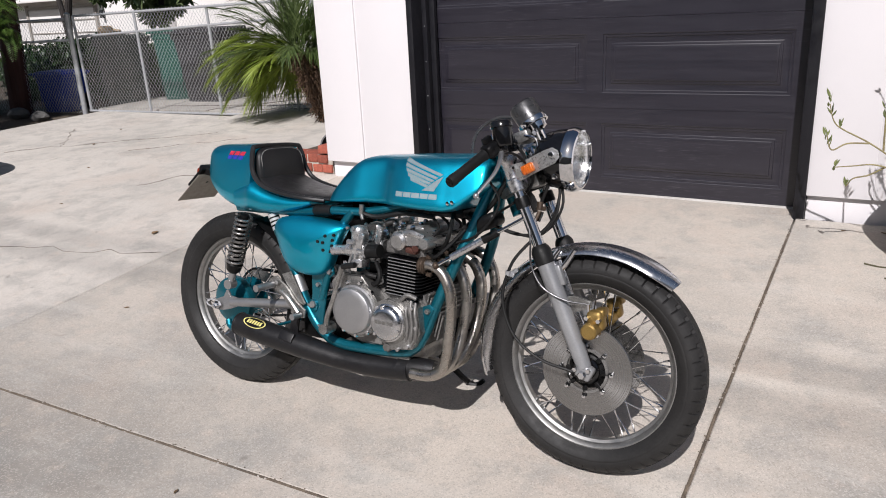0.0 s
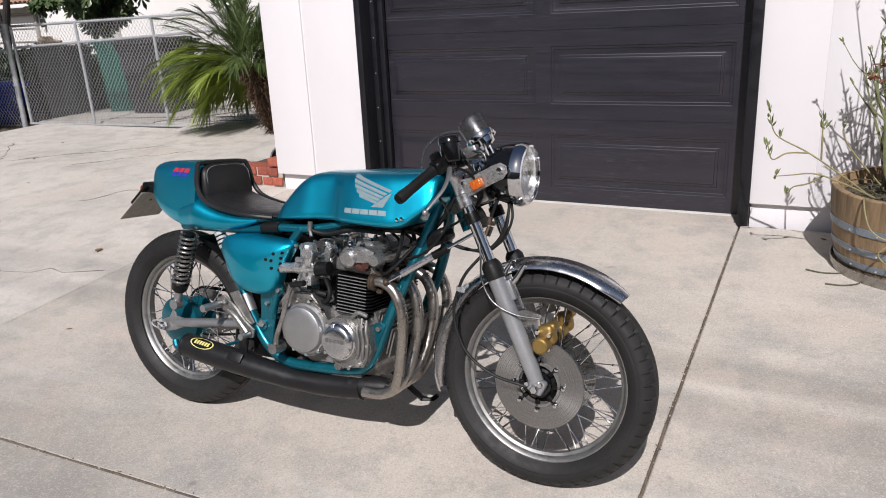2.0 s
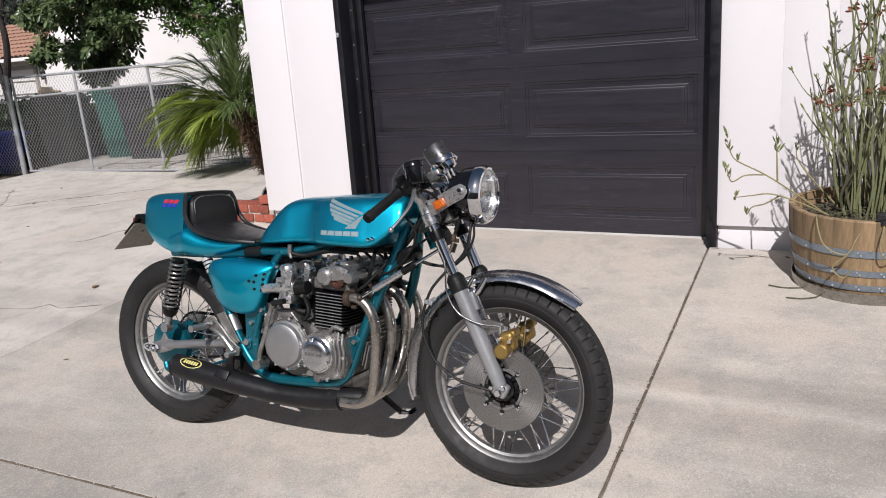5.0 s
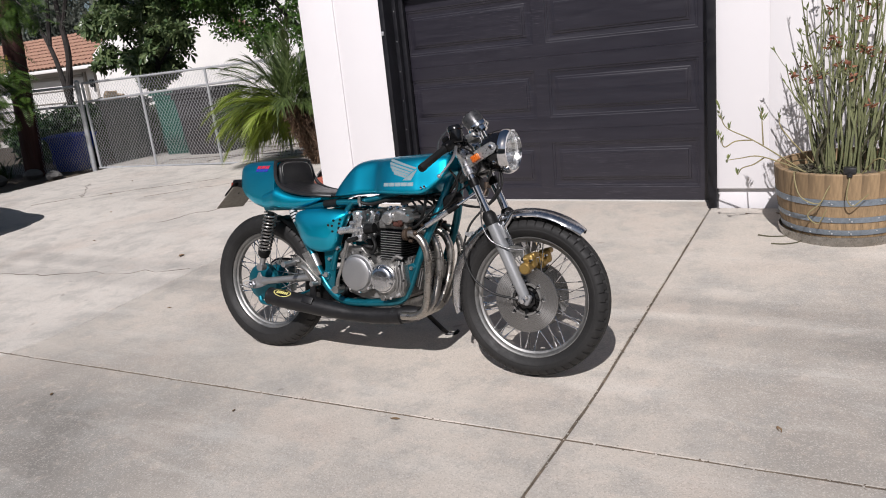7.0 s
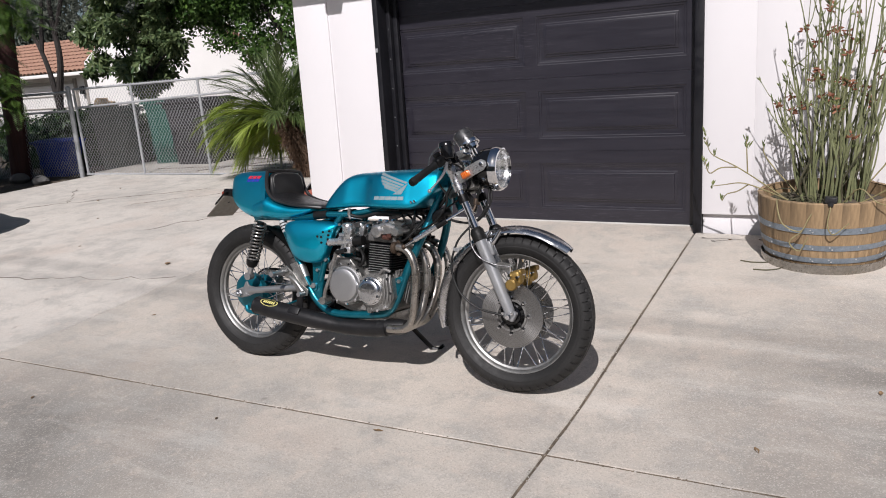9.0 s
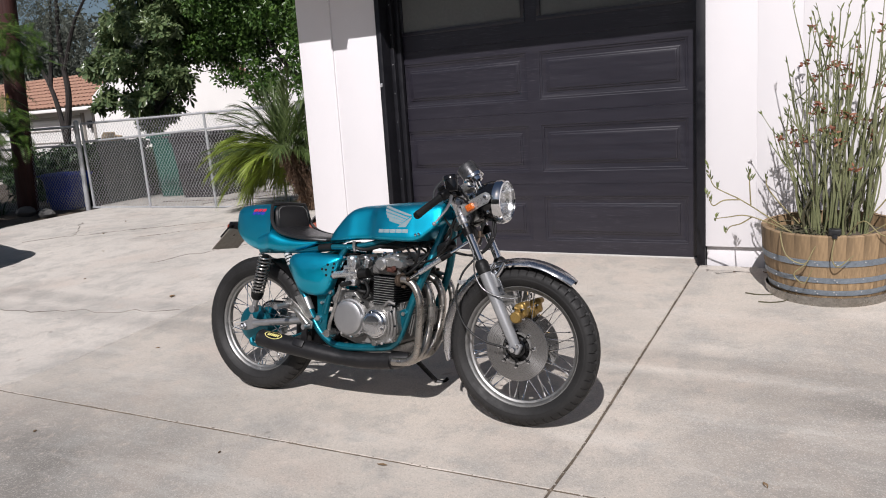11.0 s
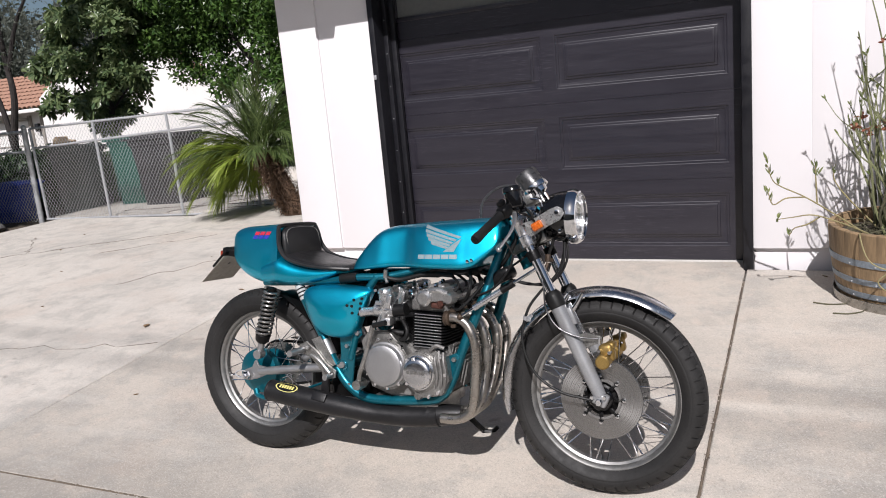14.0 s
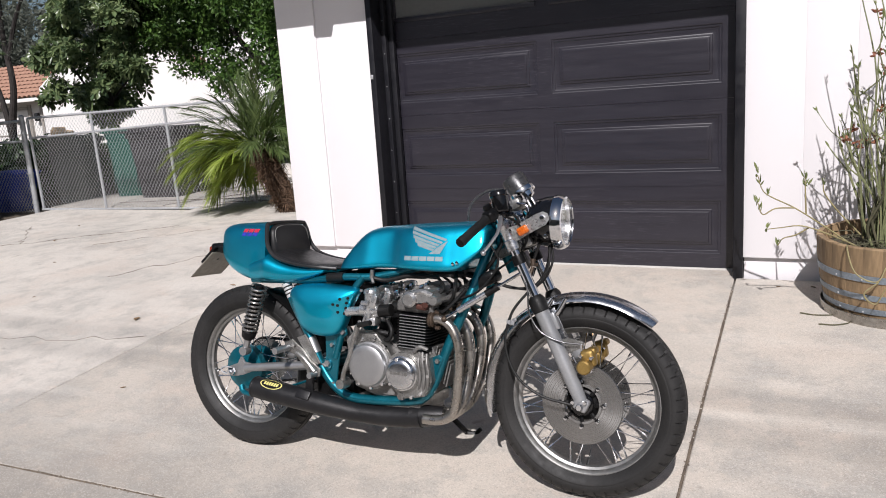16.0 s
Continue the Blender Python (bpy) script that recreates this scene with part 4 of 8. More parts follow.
def build_cockpit():
    hx, hz, R = 1.305, 0.925, 0.089
    ax = pose(hx, 0, hz, 0, 90, 0)
    bm = bmesh.new()
    lathe(bm, [(0, -0.105), (0.030, -0.103), (0.058, -0.090), (0.077, -0.066), (0.086, -0.030), (R - 0.001, 0.002), (R - 0.004, 0.004), (R - 0.006, 0.0), (0.078, -0.03), (0, -0.09)], ax, 48)
    hl = mp("headlight", bm, BLACK_GLOSS, None, "round headlight in a gloss black bucket")
    bm = bmesh.new()
    lathe(bm, [(R - 0.002, 0.000), (R + 0.003, 0.001), (R + 0.004, 0.016), (R + 0.001, 0.026), (R - 0.004, 0.034), (R - 0.010, 0.036), (R - 0.012, 0.031), (R - 0.006, 0.0)], ax, 64)
    mp("headlight_rim", bm, CHROME, hl)
    bm = bmesh.new()
    lathe(bm, [(0.008, -0.052), (0.030, -0.046), (0.055, -0.026), (0.070, 0.002), (0.0775, 0.024), (0.078, 0.026)], ax, 48)
    mp("reflector", bm, SILVERING, hl)
    bm = bmesh.new()
    lathe(bm, [(0.0785, 0.028), (0.070, 0.0335), (0.05, 0.0385), (0.025, 0.0415), (0, 0.0425), (0, 0.0385), (0.025, 0.0375), (0.05, 0.0345), (0.070, 0.0295), (0.0785, 0.025)], ax, 48)
    lens = mp("lens", bm, LENS_GLASS, hl, "clear fluted headlight lens")
    lens.visible_shadow = False
    bm = bmesh.new()
    tube(bm, [(hx - 0.03, 0, hz), (hx + 0.012, 0, hz)], [0.012, 0.010], 14, smooth=False)
    mp("bulb_shield", bm, CHROME, hl)
    bm = bmesh.new()
    lathe(bm, [(0, -0.008), (0.007, -0.007), (0.008, 0.0), (0, 0.0)], wheel_axis(hx - 0.012, -0.0875, hz - 0.045), 10)
    mp("screw", bm, CHROME, hl)
    for s in (-1, 1):
        y = s * 0.104
        bm = bmesh.new()
        prism(bm, [(1.160, 0.905), (1.176, 0.868), (1.196, 0.862), (1.262, 0.900), (1.298, 0.918), (1.310, 0.936), (1.305, 0.954), (1.288, 0.962), (1.262, 0.952), (1.200, 0.918)], 0.005, Matrix.Translation((0, y + 0.0025, 0)) @ pose(0, 0, 0, 90, 0, 0), 0.0015)
        ear = mp("headlight_bracket", bm, CARB, None, "bright alloy headlight bracket")
        bm = bmesh.new()
        lathe(bm, [(0, -0.009), (0.008, -0.008), (0.010, 0.0), (0, 0.0)], wheel_axis(1.288, y - 0.003, 0.942), 6)
        tube(bm, [(1.178, y - 0.004, 0.900), (1.178, y - 0.012, 0.900)], 0.005, 6, smooth=False)
        pieces("bracket_bolt", bm, CHROME, ear)
        bm = bmesh.new()
        box(bm, (0.038, 0.020, 0.028), pose(1.224, y + s * 0.013, 0.900, 0, -28, 0), 0.006, 3)
        for q in (-0.012, -0.004, 0.004, 0.012):
            box(bm, (0.002, 0.003, 0.021), pose(1.224, y + s * 0.024, 0.900, 0, -28, 0) @ pose(q, 0, 0), 0.0007, 1)
        mp("turn_signal", bm, AMBER, ear, "amber indicator lens")
    # gauge tipped back towards the rider
    gx = Matrix.Translation((1.172, -0.005, 1.042)) @ Matrix.Rotation(radians(-38), 4, "Y")
    bm = bmesh.new()
    lathe(bm, [(0, -0.030), (0.034, -0.030), (0.041, -0.022), (0.042, 0.036), (0.039, 0.042), (0, 0.042)], gx, 40)
    ga = mp("gauge", bm, GAUGE_GREY, None, "single round dial in a grey cup")
    bm = bmesh.new()
    lathe(bm, [(0.040, -0.030), (0.046, -0.030), (0.0475, -0.022), (0.046, -0.014), (0.042, -0.012)], gx, 40)
    lathe(bm, [(0.018, -0.052), (0.032, -0.046), (0.036, -0.031), (0.0, -0.031)], gx, 32)
    mp("chrome_cup", bm, CHROME, ga)
    bm = bmesh.new()
    lathe(bm, [(0, 0.0425), (0.038, 0.0425), (0.036, 0.044), (0, 0.044)], gx, 32)
    mp("dial", bm, BLACK_GLOSS, ga)
    rng = random.Random(9)
    bm = bmesh.new()
    for k in range(7):
        a = Vector((1.185 + rng.uniform(-.02, .02), rng.uniform(-.03, .02), 1.005 + rng.uniform(-.01, .01)))
        tube(bm, [a, a + Vector((0.045, rng.uniform(-.02, .02), -0.03)), (1.20 + rng.uniform(-.02, .03), rng.uniform(-.05, .03), 0.90), (1.20, 0, 0.86)], 0.0032, 6, k=4)
    pieces("wiring", bm, RUBBER_SOFT, moto)
    bm = bmesh.new()
    tube(bm, [(1.190, -0.025, 1.012), (1.208, -0.030, 0.990)], [0.008, 0.007], 8, smooth=False)
    tube(bm, [(1.178, -0.045, 0.990), (1.215, -0.048, 0.980), (1.225, -0.05, 0.93)], 0.004, 8)
    tube(bm, [(1.205, -0.03, 1.02), (1.225, -0.02, 0.985)], 0.007, 8, smooth=False)
    for k, (y0, z0) in enumerate(((-0.032, 0.998), (-0.018, 0.990), (0.004, 0.992), (-0.044, 1.006))):
        e = Vector((1.212 + 0.006 * k, y0, z0))
        tube(bm, [e, e + Vector((0.014, -0.004, -0.022))], [0.0065, 0.005], 8, smooth=False)
    pieces("cable_end", bm, CHROME, ga)
    bm = bmesh.new()
    for k, (y0, z0) in enumerate(((-0.036, 0.974), (-0.022, 0.966), (0.002, 0.968), (-0.048, 0.982))):
        e = Vector((1.226 + 0.006 * k, y0, z0))
        tube(bm, [e, e + Vector((0.020, -0.006, -0.04)), (1.262 - 0.012 * k, y0 - 0.02, 0.905), (1.238 - 0.01 * k, y0 - 0.01, 0.862), (1.19, -0.03, 0.835)], 0.0042, 7)
    pieces("loom_cable", bm, RUBBER_SOFT, ga)
    bm = bmesh.new()
    box(bm, (0.05, 0.09, 0.035), pose(1.165, 0, 0.985, 0, -24, 0), 0.008)
    box(bm, (0.035, 0.13, 0.05), pose(1.215, 0, 0.865, 0, -24, 0), 0.008)
    mp("instrument_mount", bm, CAST)
    # clip-on bars
    for s in (-1, 1):
        bm = bmesh.new()
        tube(bm, [(1.150, s * 0.078, 0.972), (1.148, s * 0.14, 0.968), (1.128, s * 0.195, 0.943), (1.087, s * 0.306, 0.870)], 0.011, 12)
        bar = mp("handlebar", bm, BLACK_METAL)
        p, q = Vector((1.128, s * 0.200, 0.938)), Vector((1.084, s * 0.312, 0.866))
        bm = bmesh.new()
        N = 11
        tube(bm, [p.lerp(q, i / (N - 1)) for i in range(N)], [0.0172, 0.0152] + [0.0146, 0.0152] * 3 + [0.0152, 0.0168, 0.0155], 16, smooth=False)
        gr = mp("grip", bm, RUBBER_SOFT, bar, "ribbed black rubber grip")
        bm = bmesh.new()
        d = (q - p).normalized()
        rot = d.to_track_quat("Z", "Y").to_matrix().to_4x4()
        lathe(bm, [(0.004, 0.0), (0.010, 0.0), (0.0125, 0.002), (0.0125, -0.004)], Matrix.Translation(q + d * 0.002) @ rot, 16)
        mp("bar_end", bm, BLACK_METAL, gr)
        bm = bmesh.new()
        c = p.lerp(q, -0.18)
        box(bm, (0.044, 0.040, 0.046), Matrix.Translation(c) @ rot, 0.012, 3)
        box(bm, (0.02, 0.03, 0.03), Matrix.Translation(c + Vector((-0.01, 0, 0.022))) @ rot, 0.006)
        mp("switch_housing", bm, BLACK_METAL, bar, "black throttle and switch housing")
        bm = bmesh.new()
        tube(bm, [(1.150, s * 0.150, 0.955), (1.172, s * 0.185, 0.935), (1.180, s * 0.235, 0.895), (1.166, s * 0.285, 0.852), (1.160, s * 0.300, 0.838)], [0.010, 0.0085, 0.007, 0.006, 0.005], 10, flat=0.7)
        bmesh.ops.create_icosphere(bm, subdivisions=2, radius=0.0085, matrix=Matrix.Translation((1.159, s * 0.302, 0.835)))
        mp("lever", bm, BRUSHED, bar, "silver brake lever" if s < 0 else "silver clutch lever")
    # front master cylinder
    mc = pose(1.158, -0.150, 0.992, -6, -14, 0)
    bm = bmesh.new()
    lathe(bm, [(0, -0.034), (0.026, -0.034), (0.029, -0.028), (0.029, 0.018), (0.0320, 0.020), (0.0320, 0.033), (0.0295, 0.037), (0, 0.037)], mc, 32)
    box(bm, (0.030, 0.075, 0.030), pose(1.166, -0.135, 0.958, 0, -14, 0), 0.008, 3)
    box(bm, (0.020, 0.034, 0.028), pose(1.170, -0.105, 0.975, 0, -30, 20), 0.006)
    mp("master_cylinder", bm, BLACK_GLOSS, None, "black brake fluid reservoir")
    bm = bmesh.new()
    tube(bm, [(1.10, -0.10, 0.985), (1.128, -0.112, 0.975)], 0.008, 8, smooth=False)
    tube(bm, [(1.15, -0.17, 0.952), (1.17, -0.172, 0.952)], 0.006, 6, smooth=False)
    pieces("mirror_clamp", bm, CHROME, moto)
    # control cables
    bm = bmesh.new()
    tube(bm, [(1.13, 0.14, 0.975), (1.09, 0.12, 1.03), (1.02, 0.09, 1.035), (0.965, 0.06, 0.985), (0.955, 0.05, 0.90)], 0.0055, 8)
    mp("throttle_cable", bm, GAUGE_GREY)
    bm = bmesh.new()
    tube(bm, [(1.14, -0.17, 0.955), (1.20, -0.12, 0.93), (1.22, -0.07, 0.86), (1.14, -0.06, 0.78), (0.99, -0.07, 0.70), (0.86, -0.10, 0.67)], 0.004, 8)
    tube(bm, [(1.29, -0.03, 0.84), (1.285, -0.05, 0.76), (1.23, -0.055, 0.70), (1.10, -0.05, 0.715), (0.99, -0.04, 0.74)], 0.0045, 8)
    tube(bm, [(1.10, -0.11, 0.86), (1.13, -0.10, 0.79), (1.06, -0.11, 0.69), (0.93, -0.13, 0.65), (0.84, -0.135, 0.635)], 0.004, 8)
    pieces("control_cable", bm, RUBBER_SOFT, moto)
    bm = bmesh.new()
    tube(bm, [(1.29, -0.02, 0.86), (1.300, -0.035, 0.79), (1.262, -0.05, 0.72), (1.17, -0.055, 0.70), (1.06, -0.05, 0.73)], 0.0042, 8)
    tube(bm, [(1.262, -0.02, 0.90), (1.25, -0.03, 0.845), (1.235, -0.035, 0.80)], 0.0055, 8)
    tube(bm, [(1.215, -0.03, 1.01), (1.25, -0.045, 0.975), (1.258, -0.055, 0.92), (1.235, -0.06, 0.875)], 0.005, 8)
    tube(bm, [(1.12, -0.08, 0.95), (1.17, -0.10, 0.905), (1.20, -0.09, 0.93), (1.16, -0.07, 0.965)], 0.005, 8)
    tube(bm, [(1.10, -0.03, 0.92), (1.13, -0.055, 0.87), (1.10, -0.06, 0.80), (1.05, -0.05, 0.745)], 0.008, 8)
    tube(bm, [(1.21, 0.03, 0.96), (1.25, 0.02, 0.92), (1.24, 0.0, 0.86), (1.19, -0.02, 0.83)], 0.007, 8)
    pieces("control_cable", bm, RUBBER_SOFT, moto)
    bm = bmesh.new()
    tube(bm, [(1.232, -0.036, 0.800), (1.232, -0.040, 0.775)], [0.010, 0.008], 8, smooth=False)
    tube(bm, [(1.232, -0.04, 0.772), (1.222, -0.055, 0.735)], 0.006, 8, smooth=False)
    tube(bm, [(1.225, -0.045, 0.782), (1.247, -0.03, 0.780)], 0.007, 6, smooth=False)
    pieces("hose_union", bm, BRONZE, moto)
    bm = bmesh.new()
    for a, b, r in (((1.186, -0.062, 0.952), (1.206, -0.070, 0.946), 0.006), ((1.168, -0.085, 0.930), (1.185, -0.096, 0.928), 0.006), ((1.212, -0.040, 0.905), (1.225, -0.052, 0.898), 0.007), ((1.236, -0.03, 0.770), (1.230, -0.04, 0.742), 0.007), ((1.198, -0.020, 0.962), (1.214, -0.026, 0.950), 0.008)):
        tube(bm, [a, b], r, 6, smooth=False)
    pieces("fitting", bm, CHROME, moto)
    # horn, perforated cover, steering damper
    bm = bmesh.new()
    box(bm, (0.11, 0.07, 0.045), pose(1.065, -0.055, 0.725, 0, -24, 0), 0.016, 3)
    lathe(bm, [(0, 0), (0.032, 0), (0.034, 0.016), (0.02, 0.022), (0, 0.022)], pose(1.185, -0.02, 0.79, 0, 66, 0), 24)
    mp("horn", bm, BLACK_METAL)
    bm = bmesh.new()
    a, b = Vector((0.958, -0.165, 0.598)), Vector((1.215, -0.100, 0.760))
    tube(bm, [a, a.lerp(b, 0.42)], 0.0052, 10, smooth=False)
    tube(bm, [a.lerp(b, 0.62), b], 0.0052, 10, smooth=False)
    dm = mp("steering_damper", bm, CHROME)
    bm = bmesh.new()
    tube(bm, [a.lerp(b, 0.18), a.lerp(b, 0.56)], 0.011, 14, smooth=False)
    mp("damper_body", bm, POLISHED, dm)
    bm = bmesh.new()
    tube(bm, [a.lerp(b, 0.54), a.lerp(b, 0.70)], 0.0125, 14, smooth=False)
    mp("damper_cap", bm, BLACK_METAL, dm)
    bm = bmesh.new()
    bmesh.ops.create_icosphere(bm, subdivisions=2, radius=0.011, matrix=Matrix.Translation(a))
    box(bm, (0.03, 0.03, 0.022), pose(0.955, -0.15, 0.585), 0.006)
    mp("damper_clamp", bm, BRONZE, dm)


def body_loft(stations, n_exp, taper, seg=40, k=5, n_low=None):
    """Body lofted along x through (x, z low, z high, half width). Returns mesh and the near side's surface."""
    S = spline(stations, k)
    bm = bmesh.new()
    rings = []
    for x, z0, z1, hw in S:
        zc, h = (z0 + z1) / 2, (z1 - z0) / 2
        ring = []
        for a in np.linspace(0, 2 * math.pi, seg, endpoint=False):
            c, s = math.cos(a), math.sin(a)
            e = (n_low or n_exp) if s < 0 else n_exp
            yy = math.copysign(abs(c) ** (2 / e), c)
            zz = math.copysign(abs(s) ** (2 / e), s)
            ring.append(Vector((x, hw * yy * (1 - taper * (zz + 1) / 2), zc + h * zz)))
        rings.append(ring)
    ring_mesh(bm, rings)
    X = [s[0] for s in S]

    def side(x, z, off=0.0008):
        z0, z1, hw = (float(np.interp(x, X, [s[i] for s in S])) for i in (1, 2, 3))
        u = max(-0.985, min(0.985, (z - (z0 + z1) / 2) / ((z1 - z0) / 2)))
        e = (n_low or n_exp) if u < 0 else n_exp
        return Vector((x, -(hw * (1 - abs(u) ** e) ** (1 / e) * (1 - taper * (u + 1) / 2)) - off, z))
    return bm, side


def decal(bm, side, a, b, c, d, nu=8, nv=3):
    """A quad a b c d in (x, z), laid on a body's near side."""
    V = []
    for j in range(nv + 1):
        for i in range(nu + 1):
            u, v = i / nu, j / nv
            x = (a[0] * (1 - u) + b[0] * u) * (1 - v) + (d[0] * (1 - u) + c[0] * u) * v
            z = (a[1] * (1 - u) + b[1] * u) * (1 - v) + (d[1] * (1 - u) + c[1] * u) * v
            V.append(bm.verts.new(side(x, z)))
    for j in range(nv):
        for i in range(nu):
            k = j * (nu + 1) + i
            bm.faces.new((V[k], V[k + 1], V[k + nu + 2], V[k + nu + 1]))


def build_body():
    bm, side = body_loft([(0.488, 0.752, 0.768, 0.060), (0.496, 0.749, 0.785, 0.092), (0.525, 0.748, 0.820, 0.106), (0.570, 0.750, 0.868, 0.112), (0.612, 0.754, 0.896, 0.116), (0.66, 0.757, 0.908, 0.113),
                          (0.715, 0.758, 0.912, 0.113), (0.740, 0.757, 0.914, 0.120), (0.775, 0.756, 0.916, 0.138), (0.83, 0.755, 0.920, 0.150), (0.93, 0.753, 0.924, 0.154), (0.972, 0.755, 0.926, 0.151), (1.000, 0.765, 0.927, 0.147), (1.033, 0.789, 0.926, 0.140),
                          (1.066, 0.818, 0.922, 0.130), (1.084, 0.842, 0.914, 0.116), (1.094, 0.862, 0.904, 0.085)], 3.8, 0.28, 56, 5, 9.0)
    tank = mp("fuel_tank", bm, TEAL, None, "long angular teal fuel tank", 60)
    bm = bmesh.new()
    lefts = ((0.806, 0.912), (0.811, 0.897), (0.818, 0.882), (0.827, 0.868), (0.839, 0.855))
    rights = ((0.951, 0.868), (0.936, 0.858), (0.924, 0.849), (0.914, 0.841), (0.905, 0.833))
    for (x0, z0), (x1, z1) in zip(lefts, rights):
        decal(bm, side, (x0 + 0.003, z0 - 0.0115), (x1 - 0.004, z1 - 0.0062), (x1 + 0.004, z1), (x0, z0))
    decal(bm, side, (0.888, 0.817), (0.930, 0.817), (0.957, 0.862), (0.935, 0.850), 4, 5)
    mp("wing_decal", bm, DECAL, tank, "silver wing-shaped decal of slanted stripes")
    bm = bmesh.new()
    for i in range(5):
        x = 0.790 + i * 0.0312
        decal(bm, side, (x, 0.793), (x + 0.0285, 0.793), (x + 0.0285, 0.808), (x, 0.808), 3, 2)
    pieces("maker_bar", bm, DECAL, tank, "row of plain silver blocks")
    bm = bmesh.new()
    lathe(bm, [(0, -0.01), (0.032, -0.01), (0.034, 0.006), (0.028, 0.012), (0, 0.014)], pose(0.93, 0, 0.909), 32)
    mp("filler_cap", bm, CHROME, tank)
    bm = bmesh.new()
    for x, z in ((0.985, 0.786), (1.0, 0.79)):
        lathe(bm, [(0, -0.006), (0.006, -0.005), (0.006, 0.0), (0, 0.0)], wheel_axis(x, -0.146, z), 8)
    pieces("tank_bolt", bm, CHROME, tank)
    # tail cowl
    bm, cside = body_loft([(-0.090, 0.822, 0.866, 0.040), (-0.086, 0.798, 0.888, 0.070), (-0.068, 0.768, 0.906, 0.092), (-0.03, 0.734, 0.916, 0.110), (0.03, 0.704, 0.920, 0.126), (0.10, 0.688, 0.923, 0.139),
                           (0.150, 0.684, 0.923, 0.147), (0.170, 0.684, 0.924, 0.152), (0.184, 0.684, 0.925, 0.156)], 4.2, 0.20)
    skirt, _ = body_loft([(0.10, 0.688, 0.78, 0.136), (0.155, 0.684, 0.80, 0.147), (0.184, 0.684, 0.806, 0.155), (0.215, 0.684, 0.796, 0.156), (0.25, 0.685, 0.782, 0.155), (0.30, 0.690, 0.768, 0.152), (0.35, 0.700, 0.760, 0.149),
                          (0.40, 0.716, 0.755, 0.144), (0.45, 0.736, 0.752, 0.138)], 3.4, 0.0)
    tmp = bpy.data.meshes.new("skirt")
    skirt.to_mesh(tmp)
    skirt.free()
    bm.from_mesh(tmp)
    bpy.data.meshes.remove(tmp)
    cowl = mp("tail_cowl", bm, TEAL, None, "teal fibreglass seat tail", 60)
    for j, (mat, z0, z1) in enumerate(((RED_DECAL, 0.8845, 0.898), (BLUE_DECAL, 0.870, 0.884))):
        bm = bmesh.new()
        for i in range(3):
            x = 0.046 + i * 0.0295 + (0.005 if j == 0 else 0)
            decal(bm, cside, (x, z0), (x + 0.0245, z0), (x + 0.0295, z1), (x + 0.005, z1), 4, 2)
        pieces("tail_decal", bm, mat, cowl, "plain slanted red blocks" if j == 0 else "plain slanted blue blocks")
    # upholstery: bucket seat and back pad
    bm, _ = body_loft([(0.188, 0.79, 0.815, 0.105), (0.196, 0.782, 0.832, 0.126), (0.23, 0.772, 0.812, 0.134), (0.29, 0.760, 0.790, 0.136), (0.36, 0.752, 0.777, 0.132), (0.42, 0.747, 0.771, 0.122), (0.465, 0.745, 0.768, 0.108),
                       (0.492, 0.745, 0.762, 0.085)], 3.0, 0.12)
    seat = mp("seat_pad", bm, VINYL, None, "black vinyl bucket seat pad", 60)
    bm = bmesh.new()
    rings = []
    for i, (off, s) in enumerate(((0.0, 0.98), (0.014, 1.0), (0.026, 0.95), (0.031, 0.84))):
        ring = []
        for a in np.linspace(0, 2 * math.pi, 40, endpoint=False):
            c, t = math.cos(a), math.sin(a)
            yy = math.copysign(abs(c) ** 0.5, c) * 0.118 * s
            zz = math.copysign(abs(t) ** 0.5, t) * 0.066 * s
            ring.append(Vector((0.186 + off - zz * 0.16, yy * (1 - 0.06 * (zz / 0.066)), 0.852 + zz)))
        rings.append(ring)
    ring_mesh(bm, rings)
    pad = mp("back_pad", bm, VINYL, seat, "black upholstered back pad", 50)
    bm = bmesh.new()
    loop = []
    for a in np.linspace(0, 2 * math.pi, 60, endpoint=False):
        c, t = math.cos(a), math.sin(a)
        yy, zz = math.copysign(abs(c) ** 0.5, c) * 0.106, math.copysign(abs(t) ** 0.5, t) * 0.059
        loop.append((0.2135 - zz * 0.16, yy, 0.852 + zz))
    tube(bm, loop, 0.0011, 5, loop=True)
    mp("stitching", bm, THREAD, pad)
    bm = bmesh.new()
    tube(bm, [(0.184, -0.118, 0.917), (0.190, -0.131, 0.885), (0.200, -0.140, 0.835), (0.238, -0.144, 0.794), (0.32, -0.142, 0.770), (0.42, -0.135, 0.759), (0.49, -0.108, 0.753)], 0.0085, 10)
    tube(bm, [(0.184, 0.118, 0.917), (0.190, 0.131, 0.885), (0.200, 0.140, 0.835), (0.238, 0.144, 0.794), (0.32, 0.142, 0.770), (0.42, 0.135, 0.759), (0.49, 0.108, 0.753)], 0.0085, 10)
    tube(bm, [(0.184, -0.118, 0.917), (0.184, -0.06, 0.921), (0.184, 0.06, 0.921), (0.184, 0.118, 0.917)], 0.008, 10)
    pieces("seat_roll", bm, VINYL, seat, "rolled vinyl edge")
    # side covers
    outline = [(0.330, 0.688), (0.350, 0.700), (0.400, 0.708), (0.470, 0.710), (0.540, 0.707), (0.594, 0.700), (0.620, 0.689), (0.608, 0.665), (0.588, 0.630), (0.574, 0.590), (0.558, 0.552), (0.535, 0.528), (0.500, 0.516), (0.456, 0.515),
               (0.413, 0.525), (0.378, 0.546), (0.352, 0.584), (0.333, 0.630), (0.321, 0.666)]
    L = [Vector((x, z, 0)) for x, z in outline]
    dense = []
